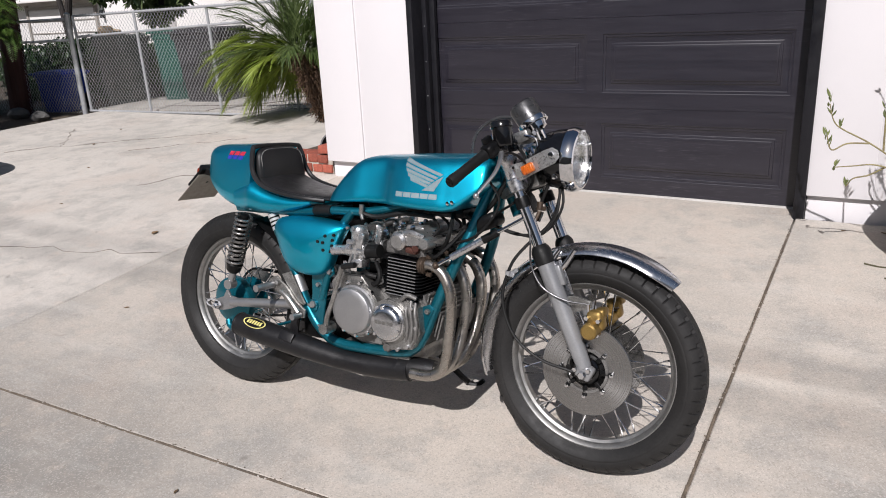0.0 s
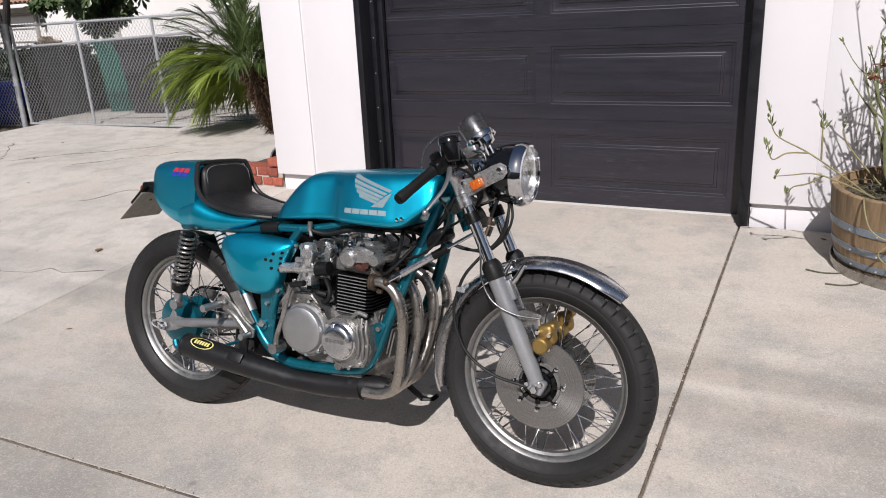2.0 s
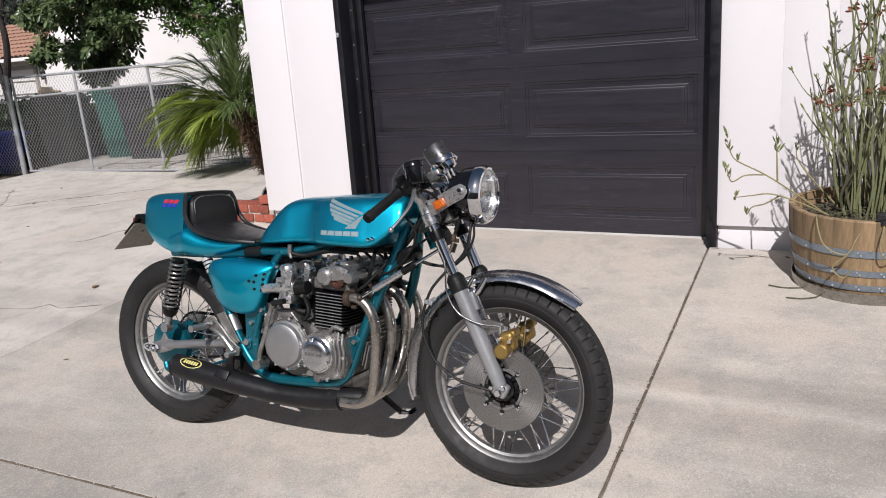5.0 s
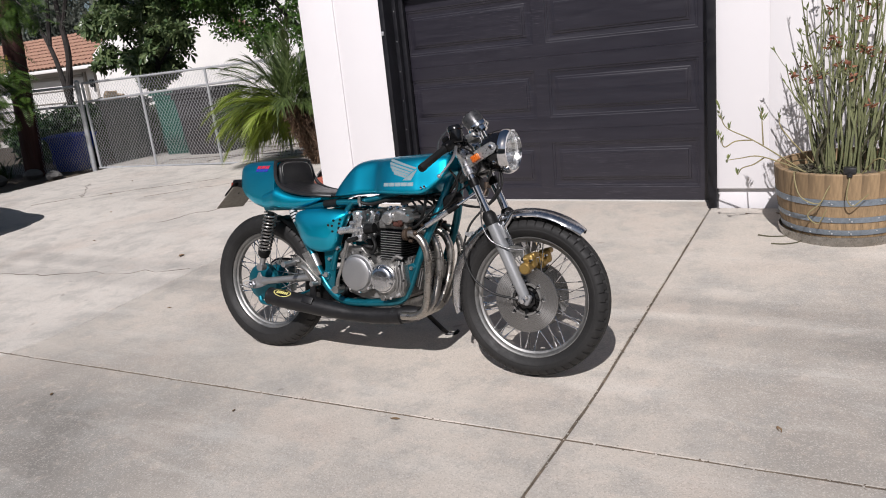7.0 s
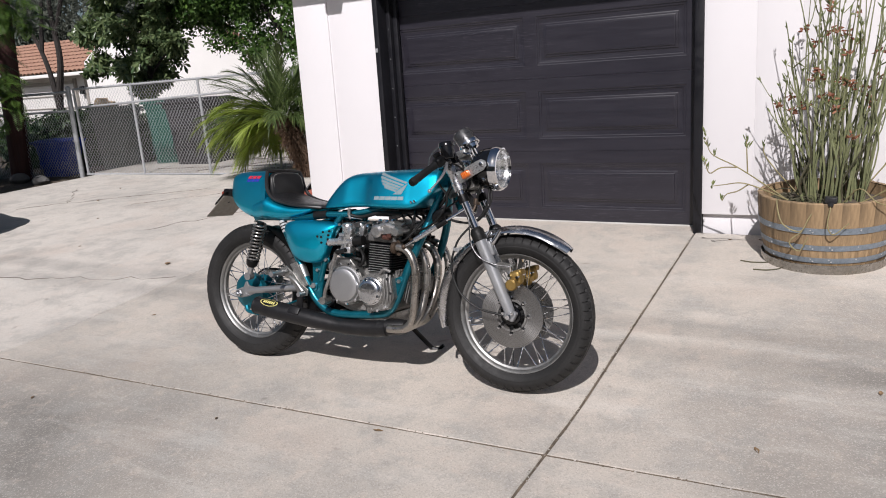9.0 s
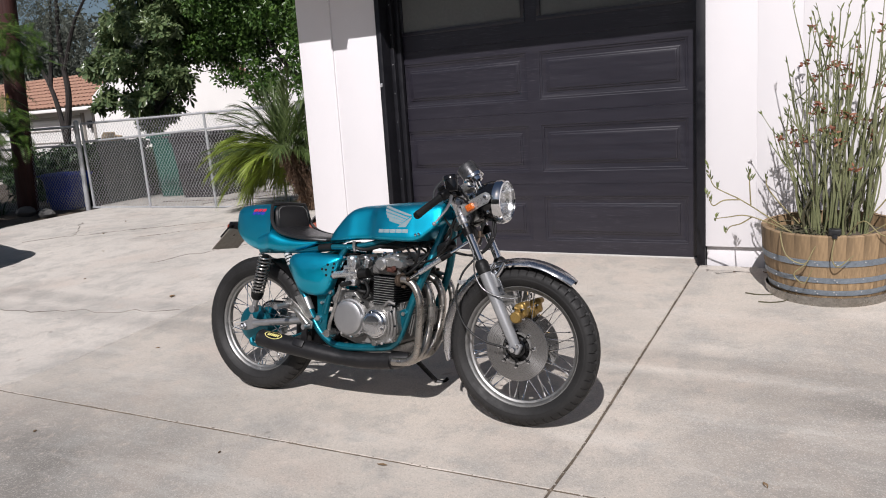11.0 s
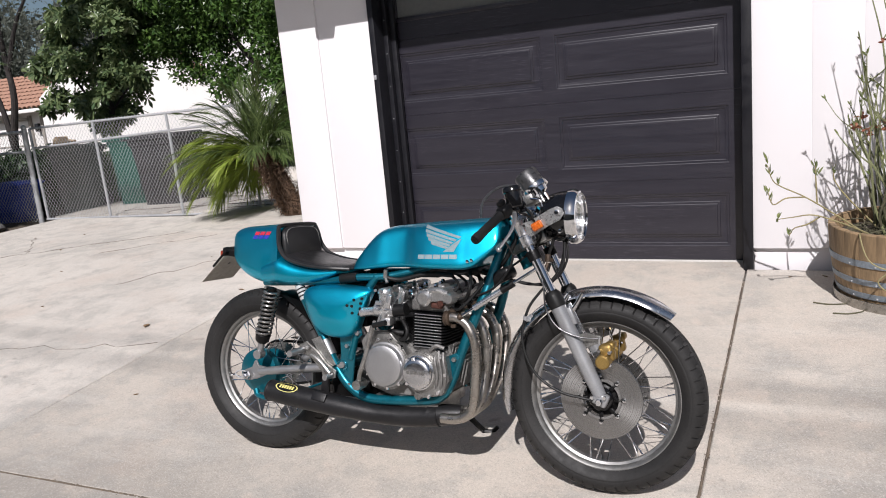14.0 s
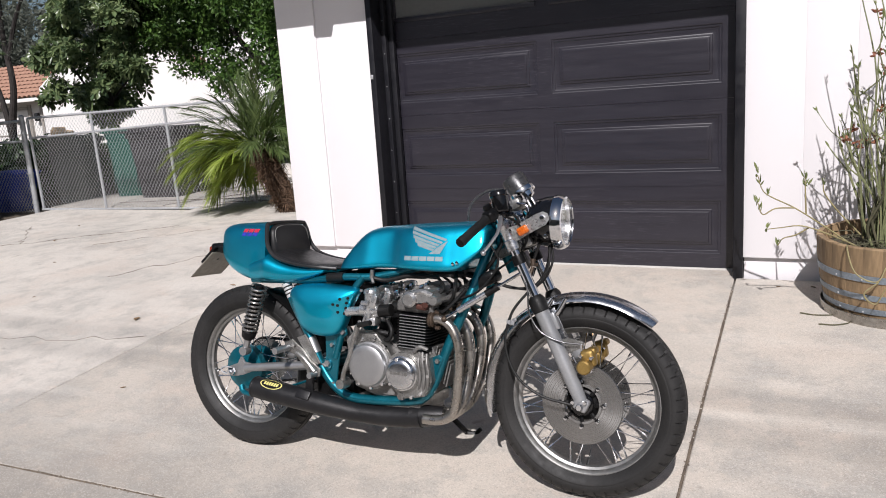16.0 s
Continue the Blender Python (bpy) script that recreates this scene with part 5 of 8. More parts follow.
    for i in range(len(L)):
        a, b, c, d = L[i - 1], L[i], L[(i + 1) % len(L)], L[(i + 2) % len(L)]
        for t in (0, 0.33, 0.66):
            dense.append(0.5 * (2 * b + (c - a) * t + (2 * a - 5 * b + 4 * c - d) * t * t + (3 * b - a - 3 * c + d) * t ** 3))
    dense = [v + Vector((-0.016, -0.012, 0)) for v in dense]
    cen = Vector((0.442, 0.600, 0))
    for s in (-1, 1):
        bm = bmesh.new()
        rings = []
        for k, y in ((0.985, 0.118), (1.0, 0.134), (0.994, 0.146), (0.980, 0.153), (0.955, 0.159), (0.90, 0.166), (0.80, 0.1735), (0.62, 0.181), (0.42, 0.186), (0.22, 0.1885), (0.03, 0.189)):
            rings.append([Vector((cen.x + (v.x - cen.x) * k, s * (y + 0.05 * (cen.y - v.y) * k), cen.y + (v.y - cen.y) * k)) for v in dense])
        ring_mesh(bm, rings)
        bmesh.ops.recalc_face_normals(bm, faces=bm.faces)
        sc = mp("side_cover", bm, TEAL, None, "teal side cover with small drilled holes", 50)

        def hole_y(x, z):
            """The near side's depth at a hole, from the mesh itself."""
            skin = BVHTree.FromPolygons([v.co for v in sc.data.vertices], [tuple(p.vertices) for p in sc.data.polygons])
            hit = skin.ray_cast(Vector((x, s * 0.5, z)), Vector((0, -s, 0)))
            return abs(hit[0].y) if hit[0] else 0.15
        bm = bmesh.new()
        for x, z in ((0.547, 0.648), (0.520, 0.628), (0.537, 0.625), (0.536, 0.600), (0.574, 0.652), (0.567, 0.634), (0.561, 0.615), (0.555, 0.595)):
            lathe(bm, [(0, -0.003), (0.0052, -0.003), (0.0056, 0.003), (0, 0.003)], wheel_axis(x, s * hole_y(x, z), z), 12)
        pieces("vent_hole", bm, RUBBER_SOFT, sc)


def build_chassis():
    for s in (-1, 1):
        bm = bmesh.new()
        tube(bm, [(1.072, s * 0.030, 0.835), (1.035, s * 0.085, 0.70), (0.992, s * 0.118, 0.585), (0.940, s * 0.128, 0.460), (0.905, s * 0.130, 0.370), (0.865, s * 0.130, 0.312), (0.80, s * 0.130, 0.290), (0.62, s * 0.130, 0.277),
                  (0.548, s * 0.130, 0.283), (0.500, s * 0.128, 0.305), (0.455, s * 0.124, 0.345), (0.412, s * 0.121, 0.410), (0.362, s * 0.117, 0.508), (0.312, s * 0.114, 0.592), (0.262, s * 0.112, 0.690)], 0.0178, 14)
        mp("cradle_tube", bm, FRAME_TEAL, None, "teal frame tube")
        bm = bmesh.new()
        tube(bm, [(1.04, s * 0.02, 0.82), (0.86, s * 0.045, 0.775), (0.66, s * 0.085, 0.728), (0.52, s * 0.110, 0.722), (0.36, s * 0.112, 0.706), (0.10, s * 0.110, 0.700)], 0.0145, 12)
        tube(bm, [(0.60, s * 0.10, 0.725), (0.56, s * 0.115, 0.66), (0.53, s * 0.12, 0.56), (0.49, s * 0.125, 0.42)], 0.0145, 12)
        mp("seat_rail", bm, FRAME_TEAL)
        bm = bmesh.new()
        tube(bm, [(0.402, s * 0.1205, 0.430), (0.374, s * 0.118, 0.485)], 0.0205, 14, smooth=False)
        mp("tube_sleeve", bm, BRUSHED)
        bm = bmesh.new()
        tube(bm, [(0.455, s * 0.1115, 0.7165), (0.525, s * 0.110, 0.7225)], 0.0185, 14, smooth=False)
        mp("rail_sleeve", bm, RUBBER_SOFT)
        bm = bmesh.new()
        prism(bm, [(0.443, 0.350), (0.468, 0.316), (0.492, 0.300), (0.500, 0.360), (0.512, 0.440), (0.518, 0.490), (0.545, 0.512), (0.540, 0.545), (0.440, 0.545), (0.449, 0.490), (0.450, 0.432)], 0.008, Matrix.Translation((0, s * 0.126 + 0.004, 0)) @ pose(0, 0, 0, 90, 0, 0), 0.002)
        gus = mp("gusset_plate", bm, FRAME_TEAL)
        bm = bmesh.new()
        for x, z, r in ((0.482, 0.470, 0.008), (0.459, 0.398, 0.013), (0.530, 0.520, 0.010), (0.485, 0.325, 0.008)):
            lathe(bm, [(0, -0.012), (r * 0.9, -0.012), (r, -0.008), (r, 0.0), (0, 0.0)], wheel_axis(x, s * 0.130, z), 6)
        pieces("frame_bolt", bm, BRUSHED, gus)
        # front engine plates
        bm = bmesh.new()
        prism(bm, [(0.875, 0.445), (0.930, 0.470), (0.945, 0.455), (0.905, 0.355), (0.875, 0.36)], 0.006, Matrix.Translation((0, s * 0.146 + 0.003, 0)) @ pose(0, 0, 0, 90, 0, 0), 0.002)
        ep = mp("engine_plate", bm, FRAME_TEAL)
        bm = bmesh.new()
        for x, z in ((0.900, 0.443), (0.925, 0.448), (0.893, 0.402), (0.886, 0.372)):
            lathe(bm, [(0, -0.010), (0.008, -0.010), (0.009, -0.006), (0.009, 0.0), (0, 0.0)], wheel_axis(x, s * 0.150, z), 6)
        pieces("plate_bolt", bm, CAST, ep)
        # swingarm leg
        bm = bmesh.new()
        tube(bm, [(0.455, s * 0.118, 0.392), (0.30, s * 0.122, 0.372), (0.16, s * 0.126, 0.357), (0.065, s * 0.128, 0.346)], [0.0185, 0.0175, 0.0165, 0.015], 14)
        prism(bm, [(-0.020, 0.318), (-0.022, 0.342), (0.0, 0.352), (0.028, 0.362), (0.042, 0.388), (0.052, 0.390), (0.062, 0.370), (0.104, 0.364), (0.108, 0.338), (0.05, 0.316), (0.015, 0.308), (-0.008, 0.308)], 0.010, Matrix.Translation((0, s * 0.128 + 0.006, 0)) @ pose(0, 0, 0, 90, 0, 0), 0.003)
        sa = mp("swingarm", bm, BRUSHED, None, "satin alloy swingarm leg")
        bm = bmesh.new()
        loop = [(RA[0] - 0.026 + 0.032 * math.cos(a), s * 0.143, RA[1] + 0.002 + 0.014 * math.sin(a)) for a in np.linspace(0, 2 * math.pi, 24, endpoint=False)]
        tube(bm, loop, 0.0028, 6, loop=True)
        mp("chain_adjuster", bm, GALV, sa)
        bm = bmesh.new()
        lathe(bm, [(0, -0.024), (0.010, -0.024), (0.010, -0.010), (0.0165, -0.009), (0.0165, 0.0), (0, 0.0)], wheel_axis(RA[0], s * 0.142, RA[1]), 6)
        lathe(bm, [(0, -0.028), (0.006, -0.028), (0.006, -0.02), (0, -0.02)], wheel_axis(RA[0], s * 0.142, RA[1]), 10)
        mp("rear_axle_nut", bm, CHROME, sa)
        # shock
        a, b = Vector((0.160, s * 0.140, 0.694)), Vector((0.076, s * 0.140, 0.418))
        d = (b - a).normalized()
        u = d.orthogonal().normalized()
        v = d.cross(u)
        bm = bmesh.new()
        tube(bm, [a.lerp(b, 0.05), a.lerp(b, 0.60)], 0.016, 14, smooth=False)
        tube(bm, [a.lerp(b, 0.55), a.lerp(b, 0.80)], 0.012, 14, smooth=False)
        sh = mp("rear_shock", bm, BLACK_METAL, None, "rear shock absorber with bare coil spring")
        bm = bmesh.new()
        turns, M = 11.5, 230
        tube(bm, [a.lerp(b, 0.06 + 0.66 * i / M) + 0.0275 * (math.cos(2 * math.pi * turns * i / M) * u + math.sin(2 * math.pi * turns * i / M) * v) for i in range(M + 1)], 0.0048, 8, smooth=False)
        mp("spring", bm, SPRING_STEEL, sh)
        bm = bmesh.new()
        tube(bm, [a.lerp(b, 0.70), a.lerp(b, 0.715), a.lerp(b, 0.80), a.lerp(b, 0.83)], [0.026, 0.030, 0.026, 0.018], 18, smooth=False)
        mp("spring_seat", bm, BLACK_METAL, sh)
        bm = bmesh.new()
        tube(bm, [a.lerp(b, 0.82), a.lerp(b, 0.98)], [0.014, 0.012], 12, smooth=False)
        lathe(bm, [(0, -0.016), (0.018, -0.016), (0.018, 0.016), (0, 0.016)], wheel_axis(b.x, b.y, b.z), 16)
        mp("shock_eye", bm, BRUSHED, sh)
        # rear-set footrest
        bm = bmesh.new()
        prism(bm, [(0.285, 0.468), (0.320, 0.485), (0.365, 0.450), (0.405, 0.405), (0.445, 0.380), (0.440, 0.352), (0.405, 0.345), (0.375, 0.380), (0.335, 0.425), (0.285, 0.440)], 0.008, Matrix.Translation((0, s * 0.158 + 0.004, 0)) @ pose(0, 0, 0, 90, 0, 0), 0.002)
        prism(bm, [(0.335, 0.49), (0.375, 0.505), (0.440, 0.40), (0.405, 0.385)], 0.006, Matrix.Translation((0, s * 0.150 + 0.003, 0)) @ pose(0, 0, 0, 90, 0, 0), 0.002)
        rs = mp("footrest_bracket", bm, CAST, None, "alloy rear-set bracket")
        bm = bmesh.new()
        tube(bm, [(0.305, s * 0.165, 0.452), (0.302, s * 0.245, 0.452)], 0.0125, 16, smooth=False)
        tube(bm, [(0.425, s * 0.165, 0.362), (0.424, s * 0.205, 0.362)], 0.011, 14, smooth=False)
        pieces("footpeg", bm, BRUSHED, rs)
        bm = bmesh.new()
        tube(bm, [(0.345, s * 0.17, 0.435), (0.385, s * 0.175, 0.415), (0.43, s * 0.178, 0.372)], [0.009, 0.008, 0.010], 10)
        for x, z in ((0.375, 0.418), (0.330, 0.462), (0.40, 0.37)):
            lathe(bm, [(0, -0.010), (0.008, -0.010), (0.008, 0.0), (0, 0.0)], wheel_axis(x, s * 0.164, z), 8)
        pieces("pedal", bm, CAST, rs)
    bm = bmesh.new()
    tube(bm, [(0.455, -0.135, 0.392), (0.455, 0.135, 0.392)], 0.022, 16, smooth=False)
    box(bm, (0.05, 0.20, 0.04), pose(0.41, 0, 0.387), 0.012)
    mp("swingarm_pivot", bm, FRAME_TEAL)
    # rear hub furniture
    w = build_wheel("rear_wheel", RA, 0.331, 0.2385, 0.055, 0.072, FRAME_TEAL, "wire-spoked rear wheel with teal hub")
    bm = bmesh.new()
    lathe(bm, [(0.02, -0.082), (0.060, -0.080), (0.088, -0.070), (0.092, -0.052), (0.092, -0.045), (0.02, -0.045)], wheel_axis(RA[0] + 0.0, 0, RA[1]), 48)
    dp = mp("brake_plate", bm, FRAME_TEAL, w, "teal drum brake plate")
    bm = bmesh.new()
    tube(bm, [(0.012, -0.094, 0.262), (0.03, -0.10, 0.238), (0.09, -0.10, 0.230)], [0.012, 0.010, 0.008], 10)
    tube(bm, [(0.085, -0.10, 0.232), (0.26, -0.12, 0.285), (0.40, -0.13, 0.335)], 0.005, 8)
    mp("torque_arm", bm, FRAME_TEAL, dp)
    bm = bmesh.new()
    for i in range(36):
        a = 2 * math.pi * i / 36
        box(bm, (0.010, 0.005, 0.008), Matrix.Translation((RA[0], 0.085, RA[1])) @ Matrix.Rotation(a, 4, "Y") @ pose(0.094, 0, 0), 0.001, 1)
    lathe(bm, [(0.05, -0.0025), (0.093, -0.0025), (0.093, 0.0025), (0.05, 0.0025), (0.05, -0.0025)], wheel_axis(RA[0], 0.085, RA[1]), 48)
    mp("sprocket", bm, CAST, w)
    bm = bmesh.new()
    N = 60
    pts = []
    for i in range(N):
        t = i / N
        if t < 0.3:
            pts.append((0.0 + 0.52 * t / 0.3, 0.085, RA[1] + 0.096 - 0.004 * t / 0.3))
        elif t < 0.45:
            a = math.pi / 2 - math.pi * (t - 0.3) / 0.15
            pts.append((0.52 + 0.045 * math.cos(a), 0.085, 0.366 + 0.045 * math.sin(a)))
        elif t < 0.75:
            q = (t - 0.45) / 0.3
            pts.append((0.52 * (1 - q), 0.085, 0.321 * (1 - q) + (RA[1] - 0.096) * q))
        else:
            a = -math.pi / 2 - math.pi * (t - 0.75) / 0.25
            pts.append((0.096 * math.cos(a), 0.085, RA[1] + 0.096 * math.sin(a)))
    tube(bm, pts, 0.007, 6, loop=True, flat=0.7)
    mp("chain", bm, BLACK_METAL)
    bm = bmesh.new()
    box(bm, (0.36, 0.03, 0.004), pose(0.25, 0.086, 0.438, 0, 2, 0), 0.001)
    mp("chain_guard", bm, BLACK_METAL)
    # battery box and inner mudguard: dark mass between the side covers
    bm = bmesh.new()
    box(bm, (0.20, 0.19, 0.15), pose(0.45, 0, 0.61), 0.012)
    mp("battery_box", bm, BLACK_METAL)
    # black boxes added to stop sun passing through below the engine
    bm = bmesh.new()
    box(bm, (0.17, 0.22, 0.075), pose(0.475, 0.0, 0.305), 0.014)
    box(bm, (0.16, 0.12, 0.05), pose(0.33, 0.02, 0.335, 0, 6, 0), 0.012)
    mp("lower_mount", bm, BLACK_METAL)
    # striped label on the rear frame tube
    bm = bmesh.new()
    tube(bm, [(0.263, -0.1122, 0.688), (0.288, -0.1131, 0.638)], 0.0186, 14, smooth=False)
    mp("tube_label", bm, PLATE_LABEL, None, "pale paper label round the frame tube")
    bm = bmesh.new()
    for k in range(3):
        a, b = Vector((0.263, -0.1122, 0.688)), Vector((0.288, -0.1131, 0.638))
        tube(bm, [a.lerp(b, 0.2 + 0.25 * k), a.lerp(b, 0.30 + 0.25 * k)], 0.0190, 14, smooth=False)
    pieces("label_bar", bm, BLACK_METAL, moto)
    bm = bmesh.new()
    rings = []
    for i in range(20):
        a = radians(12 + 58 * i / 19)
        ring = []
        for sg in (1, -1):
            for j in range(7):
                u = (j / 3 - 1) * sg
                r = 0.347 - 0.012 * u * u - (0.003 if sg < 0 else 0)
                ring.append(Vector((RA[0] + r * math.cos(a), u * 0.068, RA[1] + r * math.sin(a))))
        rings.append(ring)
    ring_mesh(bm, rings)
    mp("inner_mudguard", bm, BLACK_METAL)
    # tail: plate, lamp
    bm = bmesh.new()
    u0, u1 = Vector((-0.122, 0, 0.800)), Vector((-0.243, 0, 0.694))
    d = (u1 - u0).normalized()
    nrm = Vector((-d.z, 0, d.x))
    ring = []
    m = Matrix((( d.x, 0, nrm.x, u0.x), (0, 1, 0, 0), (d.z, 0, nrm.z, u0.z), (0, 0, 0, 1)))
    box(bm, ((u1 - u0).length, 0.185, 0.003), m @ pose((u1 - u0).length / 2, 0, 0), 0.001, 1)
    pl = mp("number_plate", bm, PLATE_BACK, None, "dull metal number plate seen from behind")
    bm = bmesh.new()
    box(bm, (0.012, 0.012, 0.012), m @ pose(0.05, -0.02, -0.004), 0.002)
    box(bm, (0.10, 0.17, 0.010), m @ pose(0.03, 0, -0.012), 0.003)
    mp("plate_bracket", bm, BLACK_METAL, pl)
    bm = bmesh.new()
    box(bm, (0.070, 0.13, 0.034), pose(-0.120, 0, 0.815, 0, 8, 0), 0.010, 3)
    tl = mp("tail_light", bm, BLACK_METAL, None, "slim black tail light")
    bm = bmesh.new()
    box(bm, (0.018, 0.12, 0.028), pose(-0.160, 0, 0.808, 0, 8, 0), 0.006, 2)
    mp("tail_lens", bm, RED_LENS, tl)
    # side stand
    bm = bmesh.new()
    tube(bm, [(0.740, 0.135, 0.255), (0.780, 0.20, 0.175), (0.835, 0.285, 0.070), (0.850, 0.305, 0.054)], [0.014, 0.012, 0.011, 0.011], 10)
    tube(bm, [(0.835, 0.285, 0.062), (0.872, 0.298, 0.058), (0.898, 0.305, 0.078)], [0.010, 0.010, 0.008], 8)
    mp("side_stand", bm, BLACK_METAL, None, "black side stand, folded out")


def build_engine():
    Y = lambda y: Matrix.Translation((0, y, 0)) @ pose(0, 0, 0, 90, 0, 0)
    bm = bmesh.new()
    prism(bm, [(0.560, 0.372), (0.580, 0.325), (0.66, 0.298), (0.84, 0.295), (0.895, 0.325), (0.918, 0.385), (0.910, 0.455), (0.895, 0.490), (0.745, 0.490), (0.700, 0.520), (0.610, 0.520), (0.570, 0.470)], 0.276, Y(0.138), 0.010)
    eng = mp("crankcase", bm, CAST_DULL, None, "cast alloy crankcase of a four-cylinder engine")
    circ = lambda cx, cz, r, n=36, a0=0: [(cx + r * math.cos(a), cz + r * math.sin(a)) for a in np.linspace(a0, a0 + 2 * math.pi, n, endpoint=False)]
    bm = bmesh.new()
    prism(bm, circ(0.672, 0.423, 0.092), 0.054, Y(-0.130), 0.004)
    prism(bm, circ(0.806, 0.405, 0.070), 0.062, Y(-0.130), 0.004)
    prism(bm, [(0.57, 0.50), (0.60, 0.535), (0.69, 0.535), (0.73, 0.49), (0.70, 0.44), (0.58, 0.44)], 0.046, Y(-0.130), 0.004)
    prism(bm, [(0.86, 0.485), (0.905, 0.46), (0.915, 0.38), (0.885, 0.325), (0.80, 0.31), (0.76, 0.345), (0.80, 0.48)], 0.052, Y(-0.130), 0.004)
    mp("side_case", bm, CAST, eng)
    bm = bmesh.new()
    lathe(bm, [(0, -0.031), (0.050, -0.0302), (0.066, -0.0285), (0.0715, -0.0255), (0.0745, -0.019), (0.0755, -0.010), (0.0815, -0.008), (0.0815, 0.0), (0, 0.0)], wheel_axis(0.672, -0.182, 0.422), 64)
    mp("clutch_cover", bm, BRUSHED, eng, "round satin clutch cover")
    bm = bmesh.new()
    lathe(bm, [(0, -0.028), (0.034, -0.0272), (0.048, -0.0245), (0.054, -0.019), (0.0565, -0.009), (0.0605, -0.006), (0.0605, 0.0), (0, 0.0)], wheel_axis(0.806, -0.190, 0.403), 64)
    pc = mp("points_cover", bm, DULL_CHROME, eng, "round polished ignition cover")
    bm = bmesh.new()
    for i in range(5):
        box(bm, (0.0115, 0.0016, 0.012), pose(0.778 + i * 0.0140, -0.2175 - 0.0004 * (2 - abs(i - 2)), 0.408, 0, -3, 0), 0.0004, 1)
    pieces("maker_bar", bm, CAST, pc, "row of plain raised blocks")
    bm = bmesh.new()
    for a in (100, 225, 340):
        lathe(bm, [(0, -0.007), (0.0055, -0.007), (0.0055, 0.006), (0, 0.006)], wheel_axis(0.806 + 0.051 * math.cos(radians(a)), -0.209, 0.403 + 0.051 * math.sin(radians(a))), 10)
    pieces("cover_screw", bm, CHROME, pc)
    bm = bmesh.new()
    for i in range(11):
        a = 2 * math.pi * i / 11 + 0.2
        lathe(bm, [(0, -0.008), (0.0055, -0.008), (0.0062, -0.004), (0.0062, 0.004), (0, 0.004)], wheel_axis(0.674 + 0.088 * math.cos(a), -0.185, 0.427 + 0.088 * math.sin(a)), 8)
    for x, z in ((0.875, 0.335), (0.905, 0.40), (0.89, 0.46), (0.84, 0.32)):
        lathe(bm, [(0, -0.008), (0.006, -0.008), (0.006, 0.004), (0, 0.004)], wheel_axis(x, -0.184, z), 8)
    pieces("case_screw", bm, CHROME, eng)
    bm = bmesh.new()
    for x, z0, z1 in ((0.868, 0.345, 0.470), (0.884, 0.340, 0.478), (0.900, 0.352, 0.474)):
        tube(bm, [(x - 0.004, -0.176, z0), (x + 0.004, -0.186, z0 + 0.03), (x + 0.006, -0.186, (z0 + z1) / 2), (x, -0.186, z1 - 0.03), (x - 0.006, -0.172, z1)], 0.0052, 8)
    tube(bm, [(0.85, -0.186, 0.480), (0.875, -0.190, 0.500), (0.905, -0.186, 0.492)], 0.007, 8)
    pieces("case_rib", bm, CAST_DULL, eng)
    bm = bmesh.new()
    for i in range(7):
        box(bm, (0.006, 0.24, 0.085), pose(0.900 + i * 0.0085, 0, 0.452 - i * 0.010, 0, 14, 0), 0.001, 1)
    pieces("crankcase_fin", bm, CAST, eng)
    bm = bmesh.new()
    box(bm, (0.27, 0.25, 0.05), pose(0.71, 0, 0.268), 0.014, 2)
    box(bm, (0.22, 0.22, 0.04), pose(0.71, 0.02, 0.230), 0.012, 2)
    lathe(bm, [(0, -0.02), (0.014, -0.02), (0.016, 0.0), (0, 0)], wheel_axis(0.795, -0.165, 0.318), 6)
    mp("sump", bm, CAST, eng)
    bm = bmesh.new()
    lathe(bm, [(0, 0), (0.042, 0), (0.044, 0.05), (0.036, 0.062), (0, 0.064)], pose(0.915, 0.0, 0.36, 0, 90, 0), 28)
    mp("oil_filter", bm, BLACK_METAL, eng)
    # barrels, leaning slightly forward
    tilt = Matrix.Translation((0.828, 0, 0.478)) @ Matrix.Rotation(radians(3), 4, "Y")
    bm = bmesh.new()
    box(bm, (0.096, 0.26, 0.14), tilt @ pose(0, 0, 0.066), 0.006)
    cyl = mp("cylinder_block", bm, BLACK_METAL, eng, "black finned cylinder block")
    bm = bmesh.new()
    prism(bm, [(-0.050, -0.160), (0.050, -0.160), (0.060, -0.156), (0.066, -0.146), (0.066, 0.146), (0.060, 0.156), (0.050, 0.160), (-0.050, 0.160), (-0.060, 0.156), (-0.066, 0.146), (-0.066, -0.146), (-0.060, -0.156)], 0.0030, pose(0, 0, -0.0015), 0.0008)
    base = part("fin", bm, BLACK_METAL, cyl, "black cooling fin")
    base.matrix_basis = tilt @ pose(0, 0, 0.008)
    for i in range(1, 12):
        again(base, cyl, tilt @ pose(0, 0, 0.008 + i * 0.0104))
    bm = bmesh.new()
    box(bm, (0.104, 0.0030, 0.0034), Matrix(), 0.0010, 1)
    edge = part("fin_edge", bm, FIN, cyl, "bare metal edge of a fin")
    edge.matrix_basis = tilt @ pose(0, -0.1595, 0.008)
    for i in range(1, 12):
        again(edge, cyl, tilt @ pose(0, -0.1595, 0.008 + i * 0.0104))
    # black box added behind the carburettors, standing in for the dark gap
    bm = bmesh.new()
    box(bm, (0.11, 0.16, 0.11), pose(0.69, 0.02, 0.548), 0.012)
    mp("starter_housing", bm, BLACK_METAL, eng)
    bm = bmesh.new()
    box(bm, (0.146, 0.290, 0.040), tilt @ pose(0, 0, 0.152), 0.008, 3)
    head = mp("cylinder_head", bm, CAST_DULL, eng, "grimy alloy cylinder head")
    # hoses and caps in front of the head
    bm = bmesh.new()
